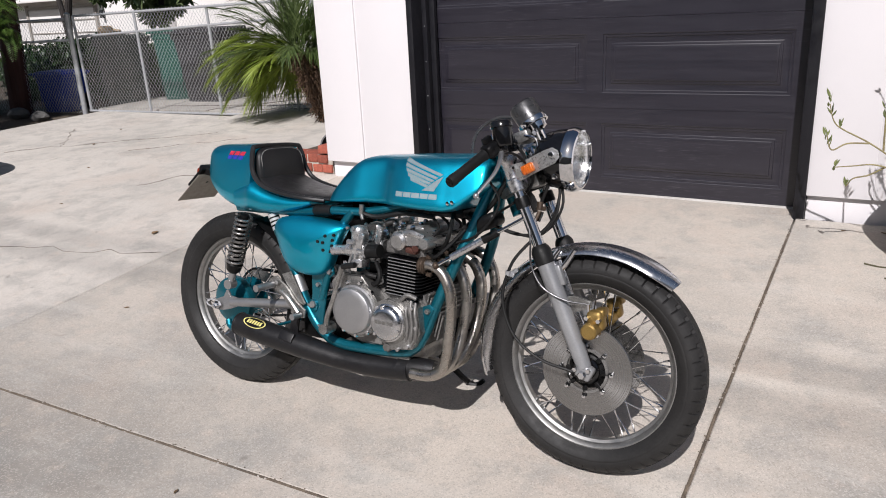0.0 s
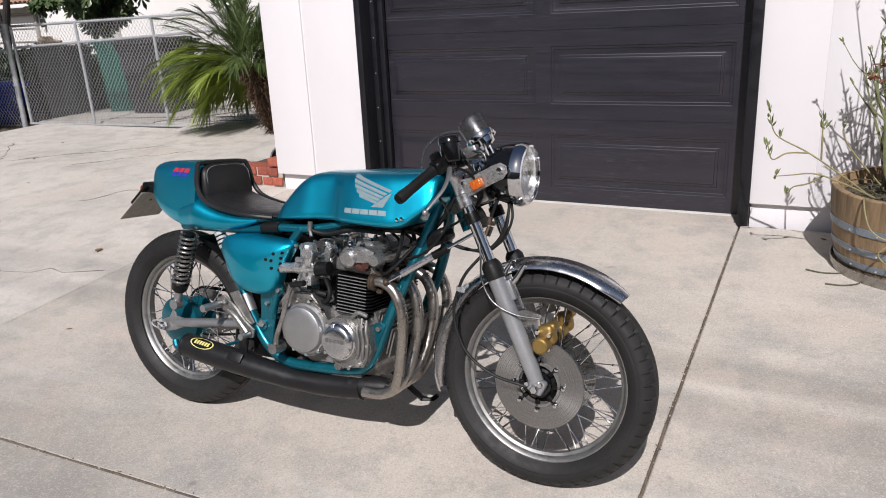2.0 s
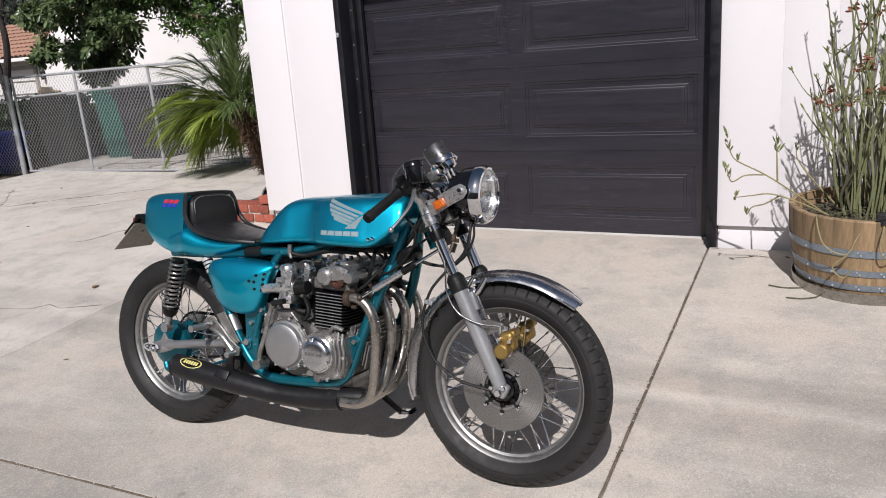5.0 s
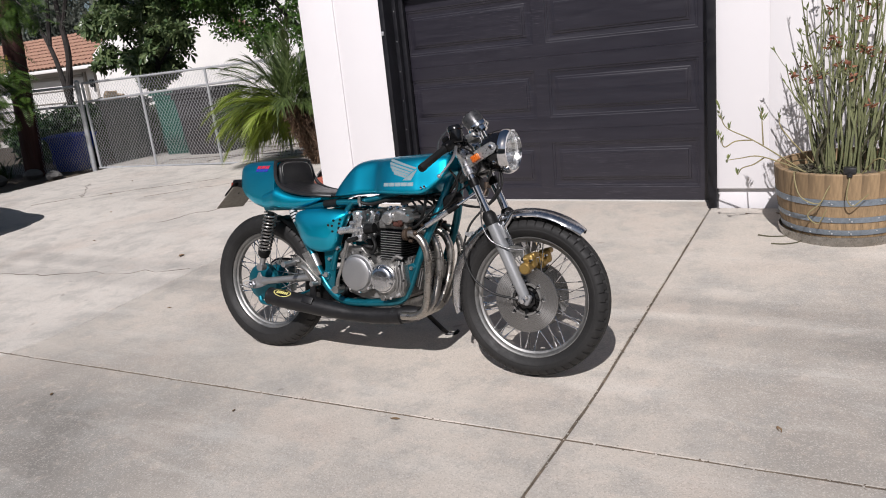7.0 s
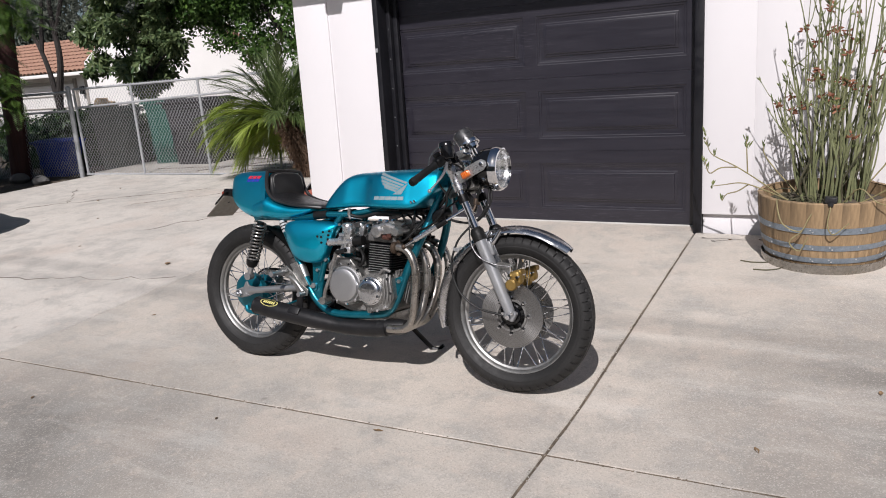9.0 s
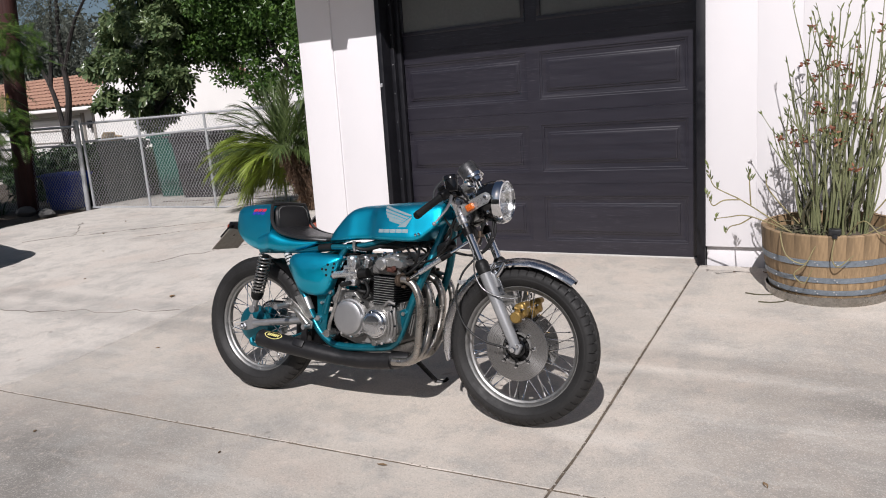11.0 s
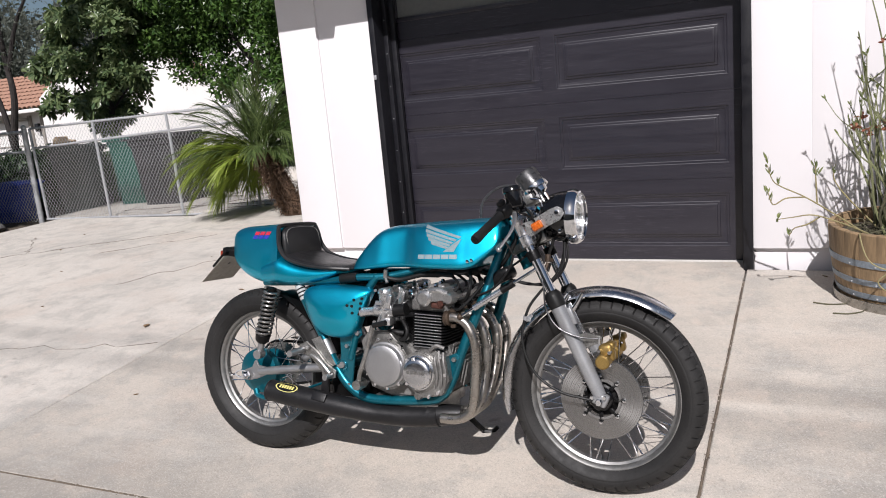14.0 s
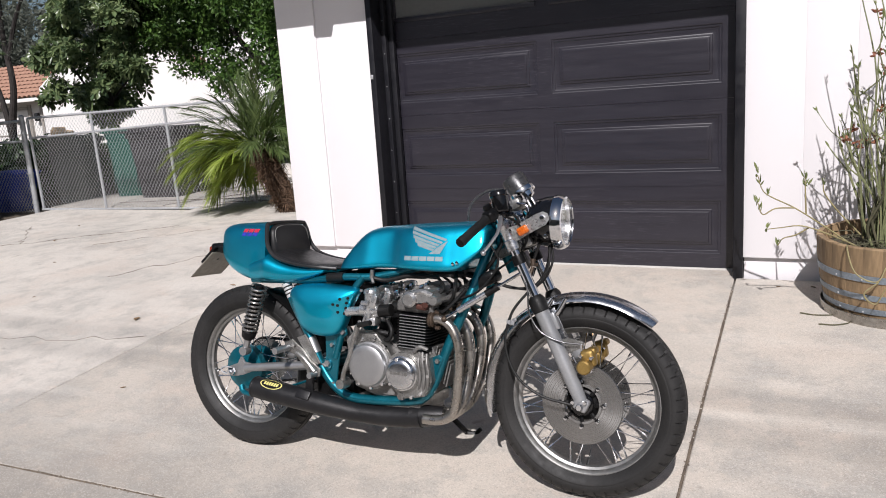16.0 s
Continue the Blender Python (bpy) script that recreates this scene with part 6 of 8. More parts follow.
    for yy in (-0.11, -0.02, 0.09):
        tube(bm, [(0.925, yy, 0.640), (0.965, yy - 0.015, 0.655), (0.985, yy - 0.02, 0.70), (0.96, yy * 0.6, 0.745)], 0.0065, 8)
        tube(bm, [(0.900, yy + 0.02, 0.615), (0.932, yy + 0.02, 0.632)], 0.011, 10, smooth=False)
    tube(bm, [(0.915, -0.14, 0.625), (0.95, -0.155, 0.622), (0.985, -0.14, 0.655), (1.02, -0.10, 0.705)], 0.0055, 8)
    tube(bm, [(0.72, -0.135, 0.575), (0.745, -0.15, 0.545), (0.740, -0.155, 0.515), (0.715, -0.15, 0.505)], 0.008, 8)
    tube(bm, [(0.66, -0.13, 0.53), (0.69, -0.15, 0.535), (0.73, -0.145, 0.53)], 0.009, 8)
    pieces("hose", bm, RUBBER_SOFT, head)
    bm = bmesh.new()
    prism(bm, [(0.766, 0.640), (0.774, 0.662), (0.798, 0.682), (0.828, 0.692), (0.868, 0.691), (0.900, 0.681), (0.918, 0.664), (0.922, 0.640)], 0.29, Y(0.145), 0.008, 3)
    prism(bm, [(0.802, 0.682), (0.812, 0.699), (0.866, 0.699), (0.878, 0.682)], 0.20, Y(0.10), 0.006, 2)
    cov = mp("cam_cover", bm, CAM_ALLOY, head, "dull alloy cam cover")
    bm = bmesh.new()
    lathe(bm, [(0, -0.030), (0.020, -0.030), (0.028, -0.022), (0.030, 0.0), (0.030, 0.02), (0, 0.02)], wheel_axis(0.830, -0.158, 0.660), 24)
    lathe(bm, [(0, -0.024), (0.016, -0.024), (0.020, -0.016), (0.021, 0.02), (0, 0.02)], wheel_axis(0.918, -0.150, 0.660), 20)
    tube(bm, [(0.845, -0.165, 0.682), (0.875, -0.165, 0.688), (0.912, -0.160, 0.676)], 0.010, 10)
    stadium = [(0.826 + 0.026 * math.cos(a), 0.664 + 0.026 * math.sin(a)) for a in np.linspace(math.pi * 0.5, math.pi * 1.5, 10)] + [(0.868, 0.640), (0.905, 0.645), (0.918, 0.660), (0.908, 0.678), (0.880, 0.692)]
    prism(bm, stadium, 0.030, Y(-0.142), 0.009, 3)
    pieces("cam_end_cap", bm, CAM_ALLOY, cov)
    bm = bmesh.new()
    for x, yy in ((0.76, -0.14), (0.80, -0.10), (0.86, -0.14), (0.89, -0.06), (0.75, -0.04), (0.82, 0.0), (0.84, -0.06)):
        lathe(bm, [(0, 0), (0.009, 0), (0.009, 0.012), (0.006, 0.018), (0, 0.018)], pose(x, yy, 0.690 if 0.79 < x < 0.88 else 0.668), 6)
    pieces("cover_nut", bm, CHROME, cov)
    bm = bmesh.new()
    box(bm, (0.040, 0.03, 0.020), pose(0.872, -0.160, 0.634, 0, 6, 0), 0.007, 3)
    tube(bm, [(0.884, -0.168, 0.642), (0.892, -0.176, 0.642)], 0.010, 10, smooth=False)
    mp("rusty_plug", bm, RUST, head)
    # spark leads, fuel hose, coils, dark clutter under the tank
    bm = bmesh.new()
    for yy in (-0.13, -0.045, 0.045, 0.13):
        tube(bm, [(0.875, yy, 0.64), (0.91, yy, 0.665), (0.93, yy * 0.8, 0.70), (0.88, yy * 0.5, 0.735)], 0.0048, 8)
        tube(bm, [(0.868, yy, 0.632), (0.888, yy, 0.650)], 0.010, 10, smooth=False)
    tube(bm, [(0.64, -0.11, 0.725), (0.70, -0.10, 0.715), (0.80, -0.09, 0.735), (0.90, -0.08, 0.73)], 0.008, 8)
    tube(bm, [(0.70, -0.05, 0.73), (0.80, -0.02, 0.745), (0.95, 0.0, 0.74), (1.03, -0.02, 0.73)], 0.012, 8)
    pieces("lead", bm, RUBBER_SOFT, head)
    bm = bmesh.new()
    box(bm, (0.11, 0.10, 0.04), pose(0.77, 0.02, 0.735), 0.014, 2)
    box(bm, (0.13, 0.14, 0.03), pose(0.92, 0.02, 0.742), 0.012, 2)
    pieces("ignition_coil", bm, BLACK_METAL, moto)
    # carburettors
    for yy in (-0.150, -0.050, 0.050, 0.150):
        bm = bmesh.new()
        tube(bm, [(0.625, yy, 0.612), (0.700, yy, 0.612)], 0.025, 18, smooth=False)
        lathe(bm, [(0, -0.045), (0.021, -0.045), (0.025, -0.020), (0.025, 0.052), (0.028, 0.054), (0.028, 0.064), (0.024, 0.070), (0.010, 0.074), (0, 0.074)], pose(0.664, yy, 0.617), 22)
        box(bm, (0.054, 0.048, 0.030), pose(0.664, yy, 0.572), 0.008, 2)
        box(bm, (0.012, 0.035, 0.034), pose(0.692, yy - 0.01, 0.655), 0.003)
        box(bm, (0.020, 0.014, 0.05), pose(0.690, yy - 0.026, 0.645, 0, 14, 0), 0.004)
        tube(bm, [(0.640, yy - 0.028, 0.640), (0.668, yy - 0.030, 0.640)], 0.008, 10, smooth=False)
        carb = mp("carburettor", bm, CARB, None, "alloy carburettor")
        bm = bmesh.new()
        for x, z in ((0.630, 0.572), (0.674, 0.572), (0.640, 0.684), (0.665, 0.684), (0.652, 0.625), (0.676, 0.600)):
            lathe(bm, [(0, -0.008), (0.005, -0.008), (0.005, 0.0), (0, 0.0)], wheel_axis(x, yy - 0.026, z), 8)
        tube(bm, [(0.655, yy - 0.028, 0.60), (0.64, yy - 0.030, 0.555), (0.648, yy - 0.024, 0.54)], 0.004, 6)
        pieces("carb_screw", bm, BRUSHED, carb)
        bm = bmesh.new()
        tube(bm, [(0.698, yy, 0.610), (0.708, yy, 0.611), (0.745, yy, 0.616)], [0.024, 0.022, 0.022], 16, smooth=False)
        mp("intake_boot", bm, RUBBER_SOFT, carb)
        bm = bmesh.new()
        tube(bm, [(0.560, yy, 0.600), (0.596, yy, 0.604), (0.620, yy, 0.606)], [0.018, 0.016, 0.018], 18, smooth=False)
        mp("velocity_stack", bm, CARB, carb)
    bm = bmesh.new()
    box(bm, (0.018, 0.34, 0.020), pose(0.668, 0, 0.678), 0.004)
    tube(bm, [(0.645, -0.115, 0.722), (0.648, -0.115, 0.752)], 0.008, 10, smooth=False)
    tube(bm, [(0.645, -0.115, 0.725), (0.655, -0.12, 0.705)], 0.006, 10, smooth=False)
    mp("fuel_tap", bm, CAST)
    # kick-start lever
    bm = bmesh.new()
    tube(bm, [(0.566, -0.195, 0.352), (0.580, -0.210, 0.390), (0.606, -0.212, 0.455), (0.628, -0.212, 0.525), (0.641, -0.210, 0.562)], [0.011, 0.0085, 0.0075, 0.0075, 0.010], 10)
    lathe(bm, [(0, -0.02), (0.017, -0.02), (0.019, 0.0), (0.019, 0.03), (0, 0.03)], wheel_axis(0.564, -0.195, 0.345), 18)
    ks = mp("kick_lever", bm, CAST, None, "alloy kick-start lever")
    bm = bmesh.new()
    tube(bm, [(0.645, -0.212, 0.565), (0.700, -0.222, 0.578)], 0.0095, 12, smooth=False)
    mp("lever_rubber", bm, RUBBER_SOFT, ks)
    # exhaust
    ends = ((-0.150, 0.241), (-0.114, 0.236), (-0.078, 0.240), (-0.044, 0.246))
    for i, yy in enumerate((-0.150, -0.052, 0.052, 0.150)):
        ey, ez = ends[i]
        bm = bmesh.new()
        m1 = yy * 0.8 + ey * 0.2
        m2 = yy * 0.45 + ey * 0.55
        tube(bm, [(0.895, yy, 0.588), (0.935, yy, 0.594), (0.978, yy, 0.568), (1.003, yy, 0.510), (1.006, yy * 0.95 + ey * 0.05, 0.445), (1.000, m1, 0.373), (0.993, m2, 0.310), (0.975, yy * 0.15 + ey * 0.85, 0.264), (0.930, ey, ez), (0.868, ey, ez - 0.003)], 0.0172, 16)
        h = mp("header_pipe", bm, STEEL, None, "heat-tinted steel header pipe")
        bm = bmesh.new()
        ax = pose(0.908, yy, 0.590, 0, 90, 0)
        lathe(bm, [(0.0175, -0.014), (0.025, -0.012), (0.027, -0.007), (0.023, -0.003), (0.027, 0.001), (0.027, 0.005), (0.022, 0.009), (0.0175, 0.010)], ax, 20)
        for t in (-1, 1):
            lathe(bm, [(0, 0.010), (0.007, 0.010), (0.007, 0.026), (0, 0.028)], ax @ pose(0, 0.0, 0) @ pose(t * 0.027, 0.0, 0), 6)
        mp("header_clamp", bm, BRONZE, h)
    bm = bmesh.new()
    tube(bm, [(0.925, -0.095, 0.242), (0.90, -0.097, 0.240), (0.86, -0.102, 0.236), (0.80, -0.110, 0.231)], [0.030, 0.034, 0.038, 0.039], 24)
    mp("collector", bm, BLACK_EXHAUST)
    bm = bmesh.new()
    tube(bm, [(0.84, -0.108, 0.232), (0.72, -0.118, 0.222), (0.60, -0.135, 0.226), (0.52, -0.146, 0.236), (0.42, -0.156, 0.250), (0.26, -0.166, 0.272), (0.150, -0.171, 0.2875)], [0.039, 0.038, 0.035, 0.037, 0.041, 0.0425, 0.0405], 24)
    mf = mp("muffler", bm, BLACK_EXHAUST, None, "matt black megaphone muffler")
    d = (Vector((0.150, -0.171, 0.2875)) - Vector((0.26, -0.166, 0.272))).normalized()
    rot = d.to_track_quat("Z", "Y").to_matrix().to_4x4()
    bm = bmesh.new()
    lathe(bm, [(0.030, -0.004), (0.0415, -0.004), (0.0425, 0.0), (0.041, 0.004), (0.034, 0.004), (0.020, -0.01), (0, -0.01)], Matrix.Translation((0.150, -0.171, 0.2875)) @ rot, 28)
    mp("end_cap", bm, BLACK_EXHAUST, mf)
    # oval badge wrapped on the can
    for nm, mat, k, lift in (("badge", YELLOW_DECAL, 1.0, 0.0006), ("badge_field", BLACK_METAL, 0.89, 0.0011)):
        bm = bmesh.new()
        base, u = Vector((0.235, -0.1672, 0.2756)), -d
        rings = []
        for q in np.linspace(0.02, 1.0, 5):
            ring = []
            for a in np.linspace(0, 2 * math.pi, 32, endpoint=False):
                along, ang = 0.048 * k * q * math.cos(a), radians(28) * k * q * math.sin(a)
                th = radians(56) + ang
                r = 0.0425 + lift
                up = Vector((-u.z, 0, u.x)).normalized()
                ring.append(base + u * along + Vector((0, -1, 0)) * (r * math.cos(th)) + up * (r * math.sin(th)))
            rings.append(ring)
        ring_mesh(bm, rings)
        bo = mp(nm, bm, mat, mf, "yellow-edged oval badge" if nm == "badge" else "")
    bm = bmesh.new()
    up = Vector((-u.z, 0, u.x)).normalized()
    for i in range(6):
        V = []
        for al in (-0.030 + i * 0.0108, -0.0222 + i * 0.0108):
            for an in (46, 53, 60, 66):
                th = radians(an)
                V.append(bm.verts.new(base + u * al + Vector((0, -1, 0)) * (0.0441 * math.cos(th)) + up * (0.0441 * math.sin(th))))
        for k in range(3):
            bm.faces.new((V[k], V[k + 1], V[k + 5], V[k + 4]))
    pieces("badge_bar", bm, YELLOW_DECAL, mf)
    bm = bmesh.new()
    box(bm, (0.036, 0.008, 0.085), pose(0.392, -0.152, 0.325, 0, 8, 0), 0.003)
    box(bm, (0.060, 0.010, 0.034), pose(0.385, -0.190, 0.285, -30, 8, 0), 0.004)
    mp("muffler_bracket", bm, BLACK_EXHAUST, mf)


build_front()
build_cockpit()
build_body()
build_chassis()
build_engine()


# ---- planter and plants by the wall ----
def leaf_quads(rng, pts, size, up=0.35, aspect=0.45):
    """Pointed leaves as two triangles each, folded a little along the midrib."""
    V, F = [], []
    for p in pts:
        d = Vector((rng.gauss(0, 1), rng.gauss(0, 1), rng.gauss(0, 1) - up)).normalized()
        n = d.cross(Vector((rng.gauss(0, 1), rng.gauss(0, 1), rng.gauss(0, 1)))).normalized()
        s = size * rng.uniform(0.6, 1.25)
        w = s * aspect
        b = len(V)
        lift = d.cross(n) * (w * 0.25)
        V += [p, p + d * s * 0.5 + n * w * 0.5 + lift, p + d * s, p + d * s * 0.5 - n * w * 0.5 + lift]
        F += [(b, b + 1, b + 2), (b, b + 2, b + 3)]
    return V, F


def blade_leaves(rng, items):
    """Narrow pointed blades (root, direction, length, width), cupped along the midrib."""
    V, F = [], []
    for p, d, L, w in items:
        d = d.normalized()
        n = d.cross(Vector((rng.gauss(0, 1), rng.gauss(0, 1), rng.gauss(0, 0.4)))).normalized()
        k = d.cross(n)
        bend = k * L * rng.uniform(-0.25, 0.25)
        b = len(V)
        V.append(p)
        for t, q in ((0.22, 0.75), (0.5, 1.0), (0.78, 0.62)):
            c = p + d * (L * t) + bend * (t * t)
            V += [c + n * (w * q * 0.5) + k * (w * 0.22), c, c - n * (w * q * 0.5) + k * (w * 0.22)]
        V.append(p + d * L + bend)
        F += [(b, b + 1, b + 2), (b, b + 2, b + 3)]
        for j in (1, 4):
            F += [(b + j, b + j + 3, b + j + 4, b + j + 1), (b + j + 1, b + j + 4, b + j + 5, b + j + 2)]
        F += [(b + 7, b + 10, b + 8), (b + 8, b + 10, b + 9)]
    return V, F


def build_planter():
    cx, cy = 0.245, 3.86
    bz = ground_z(cy) - 0.022
    M = pose(cx, cy, bz, 3.0, 0, 0)
    barrel = thing("barrel_planter", M, "weathered oak half-barrel planter with zinc hoops", "planter")
    H = 0.415
    prof = lambda z: 0.300 + 0.062 * (1 - (1 - min(z / 0.42, 1)) ** 1.8)
    N = 26
    bm = bmesh.new()
    rings = []
    half = math.pi / N * 0.992
    for z in (0.02, 0.11, 0.20, 0.30, H - 0.004, H):
        r = prof(z) - (0.003 if z == H else 0)
        ring = []
        for rr, sg in ((r, 1), (r - 0.026, -1)):
            for k in (-1, -0.33, 0.33, 1):
                a = half * k * sg
                ring.append(Vector((rr * math.cos(a), rr * math.sin(a), z)))
        rings.append(ring)
    ring_mesh(bm, rings)
    bmesh.ops.recalc_face_normals(bm, faces=bm.faces)
    st = part("stave", bm, OAK, barrel)
    for i in range(1, N):
        again(st, barrel, Matrix.Rotation(2 * math.pi * i / N, 4, "Z") @ Matrix.Translation((random.uniform(-.0015, .0015), 0, random.uniform(-.003, .002))))
    for z, w in ((0.262, 0.034), (0.165, 0.030), (0.092, 0.030)):
        bm = bmesh.new()
        lathe(bm, [(prof(z - w / 2) + 0.0005, z - w / 2), (prof(z - w / 2) + 0.0035, z - w / 2), (prof(z + w / 2) + 0.0035, z + w / 2), (prof(z + w / 2) + 0.0005, z + w / 2)], None, 72)
        hoop = part("hoop", bm, HOOP, barrel, "blue-grey zinc hoop")
        bm = bmesh.new()
        for i, a in enumerate((-118, -100, -98, -84, -82, -60, -140, -30)):
            r = prof(z) + 0.003
            lathe(bm, [(0, 0.004), (0.004, 0.003), (0.005, 0.0), (0, 0.0)], pose(0, 0, 0, 0, 0, a) @ pose(r, 0, z + (0.006 if i % 2 else -0.006), 0, 90, 0), 8)
        pieces("rivet", bm, GALV, hoop)
    bm = bmesh.new()
    lathe(bm, [(0.0, 0.004), (0.322, 0.004), (0.333, 0.064), (0.3345, 0.067), (0.338, 0.066), (0.3385, 0.062), (0.328, 0.002), (0.325, 0.0), (0.0, 0.0)], None, 64)
    part("drip_tray", bm, TRAY_METAL, barrel, "dented metal drip tray")
    bm = bmesh.new()
    rng = random.Random(3)
    lathe(bm, [(0.0, 0.365), (0.10, 0.362), (0.2, 0.358), (0.30, 0.350), (0.328, 0.345), (0.328, 0.33), (0.0, 0.33)], None, 40)
    part("potting_soil", bm, SOIL, barrel)
    # grey box clipped to the rim
    bx = thing("garden_timer", M @ pose(0.03, -0.345, H + 0.012), "small black plastic box sitting on the barrel rim", "timer")
    bm = bmesh.new()
    box(bm, (0.062, 0.05, 0.034), pose(0, 0.006, 0.010), 0.008)
    part("case", bm, PLASTIC_BLACK, bx)
    bm = bmesh.new()
    tube(bm, [(0, -0.012, -0.004), (0, -0.018, -0.022)], [0.016, 0.013], 12, smooth=False)
    part("nozzle", bm, PLASTIC_BLACK, bx)
    # the plant: many bare upright stems
    plant = thing("slipper_plant", M @ pose(0, 0, 0.36), "leggy succulent with bare green stems and faded red flowers", "plant")
    rng = random.Random(11)
    tips = []
    green, dark = bmesh.new(), bmesh.new()
    n = 0
    while n < 78:
        a, q = rng.uniform(0, 2 * math.pi), 0.17 * math.sqrt(rng.random())
        x, y = 0.02 + q * math.cos(a) * 1.1, q * math.sin(a) * 0.8
        L = rng.uniform(0.6, 1.32) if n % 3 else rng.uniform(0.3, 0.7)
        lean = Vector((x * rng.uniform(0.3, 1.3) + rng.gauss(0.01, 0.06), y * rng.uniform(0.1, 0.7) + rng.gauss(0, 0.05), 0))
        p0 = Vector((x, y, -0.02))
        sway = Vector((rng.gauss(0, .022), rng.gauss(0, .016), 0))
        pts = [p0, p0 + Vector((0, 0, L * 0.30)) + lean * 0.18 + sway, p0 + Vector((0, 0, L * 0.65)) + lean * 0.55 - sway * 0.6 + Vector((rng.gauss(0, .018), rng.gauss(0, .014), 0)), p0 + Vector((0, 0, L)) + lean]
        r = rng.uniform(0.0040, 0.0074)
        tube(green if n % 6 else dark, pts, [r, r * 0.98, r * 0.85, r * 0.45], 6, k=4)
        tips.append((pts, L))
        # forked tops
        if L > 0.5 and n % 2:
            for _ in range(rng.randint(1, 3)):
                q0 = pts[2].lerp(pts[3], rng.uniform(0.0, 0.6))
                out = Vector((rng.gauss(0, 0.075), rng.gauss(0, 0.05), 0))
                q1 = q0 + out * 0.6 + Vector((0, 0, rng.uniform(0.04, 0.09)))
                q2 = q0 + out + Vector((0, 0, rng.uniform(0.12, 0.24)))
                tube(green if n % 4 else dark, [q0, q1, q2], [r * 0.65, r * 0.55, r * 0.35], 5, k=3)
                tips.append(([q0, q0.lerp(q1, 0.5), q1, q2], 0.6))
        n += 1
    part("stem", green, STEM, plant, "bundle of waxy green stems")
    part("old_stem", dark, STEM_DARK, plant, "bundle of darker old stems")
    fl, bd = [], []
    for i, (pts, L) in enumerate(tips):
        tip, d = pts[-1], (pts[-1] - pts[-2]).normalized()
        for _ in range(3):
            bd.append((tip - d * rng.uniform(0.0, 0.03), d + Vector((rng.gauss(0, .28), rng.gauss(0, .28), 0)), rng.uniform(0.022, 0.046), rng.uniform(0.007, 0.012)))
        for _ in range(rng.randint(0, 3)):
            q = pts[1].lerp(pts[2], rng.uniform(0.35, 1.0)) if rng.random() < 0.4 else pts[2].lerp(pts[3], rng.random())
            a = rng.uniform(0, 6.3)
            bd.append((q, Vector((math.cos(a), math.sin(a), rng.uniform(0.3, 1.4))), rng.uniform(0.018, 0.036), rng.uniform(0.006, 0.011)))
        if i % 4 == 1 and L > 0.45:
            q = pts[2].lerp(pts[3], rng.uniform(0.3, 1.0))
            for _ in range(9):
                a = rng.uniform(0, 6.3)
                fl.append((q + Vector((rng.gauss(0, .010), rng.gauss(0, .010), rng.gauss(0, .010))), Vector((math.cos(a), math.sin(a), rng.uniform(-0.6, 1.0))), rng.uniform(0.020, 0.040), rng.uniform(0.010, 0.017)))
    for nm, lst, mat, lab in (("bud", bd, BUD, "small pale green buds and leaves"), ("flower", fl, FLOWER, "faded red-brown flower clusters")):
        V, F = blade_leaves(rng, lst)
        tagged(soup(nm, V, F, mat, plant, lab), kind="stuff")
    # side shoots reaching past the door jamb, and dry trailing ones
    bm = bmesh.new()
    shoots = [[(-0.20, -0.03, 0.0), (-0.33, -0.05, 0.10), (-0.47, -0.07, 0.20), (-0.585, -0.08, 0.262), (-0.625, -0.08, 0.30), (-0.648, -0.08, 0.375)],
              [(-0.415, -0.06, 0.165), (-0.42, -0.06, 0.26), (-0.425, -0.06, 0.36)], [(-0.47, -0.07, 0.20), (-0.56, -0.09, 0.20), (-0.62, -0.10, 0.17), (-0.645, -0.10, 0.235)],
              [(-0.17, -0.08, 0.0), (-0.30, -0.12, 0.07), (-0.43, -0.14, 0.12), (-0.53, -0.14, 0.11), (-0.60, -0.14, 0.10)], [(-0.40, -0.13, 0.11), (-0.46, -0.13, 0.07), (-0.52, -0.13, 0.05), (-0.545, -0.13, 0.01)],
              [(-0.12, 0.0, 0.0), (-0.26, 0.0, 0.16), (-0.33, 0.0, 0.26), (-0.34, 0.0, 0.32)], [(0.16, -0.1, 0.0), (0.30, -0.14, 0.10), (0.42, -0.16, 0.22), (0.50, -0.16, 0.26)], [(0.14, 0.05, 0), (0.30, 0.08, 0.22), (0.36, 0.08, 0.40)]]
    for s in shoots:
        tube(bm, s, [0.0045, 0.004, 0.0025], 6)
    pieces("side_shoot", bm, STEM_DRY, plant, "thin yellowish side shoot")
    sprigs = []
    for p in ((-0.648, -0.08, 0.375), (-0.636, -0.08, 0.33), (-0.60, -0.08, 0.275), (-0.425, -0.06, 0.355), (-0.423, -0.06, 0.31), (-0.645, -0.10, 0.23), (-0.635, -0.10, 0.20), (-0.60, -0.14, 0.10), (-0.545, -0.13, 0.02), (-0.34, 0, 0.31)):
        for _ in range(4):
            sprigs.append((Vector(p) + Vector((rng.gauss(0, .005), 0, rng.gauss(0, .010))), Vector((rng.gauss(0, .35), rng.gauss(0, .35), 1.0)), rng.uniform(0.025, 0.052), rng.uniform(0.008, 0.014)))
    V, F = blade_leaves(rng, sprigs)
    tagged(soup("shoot_leaf", V, F, BUD, plant), kind="stuff")
    bm = bmesh.new()
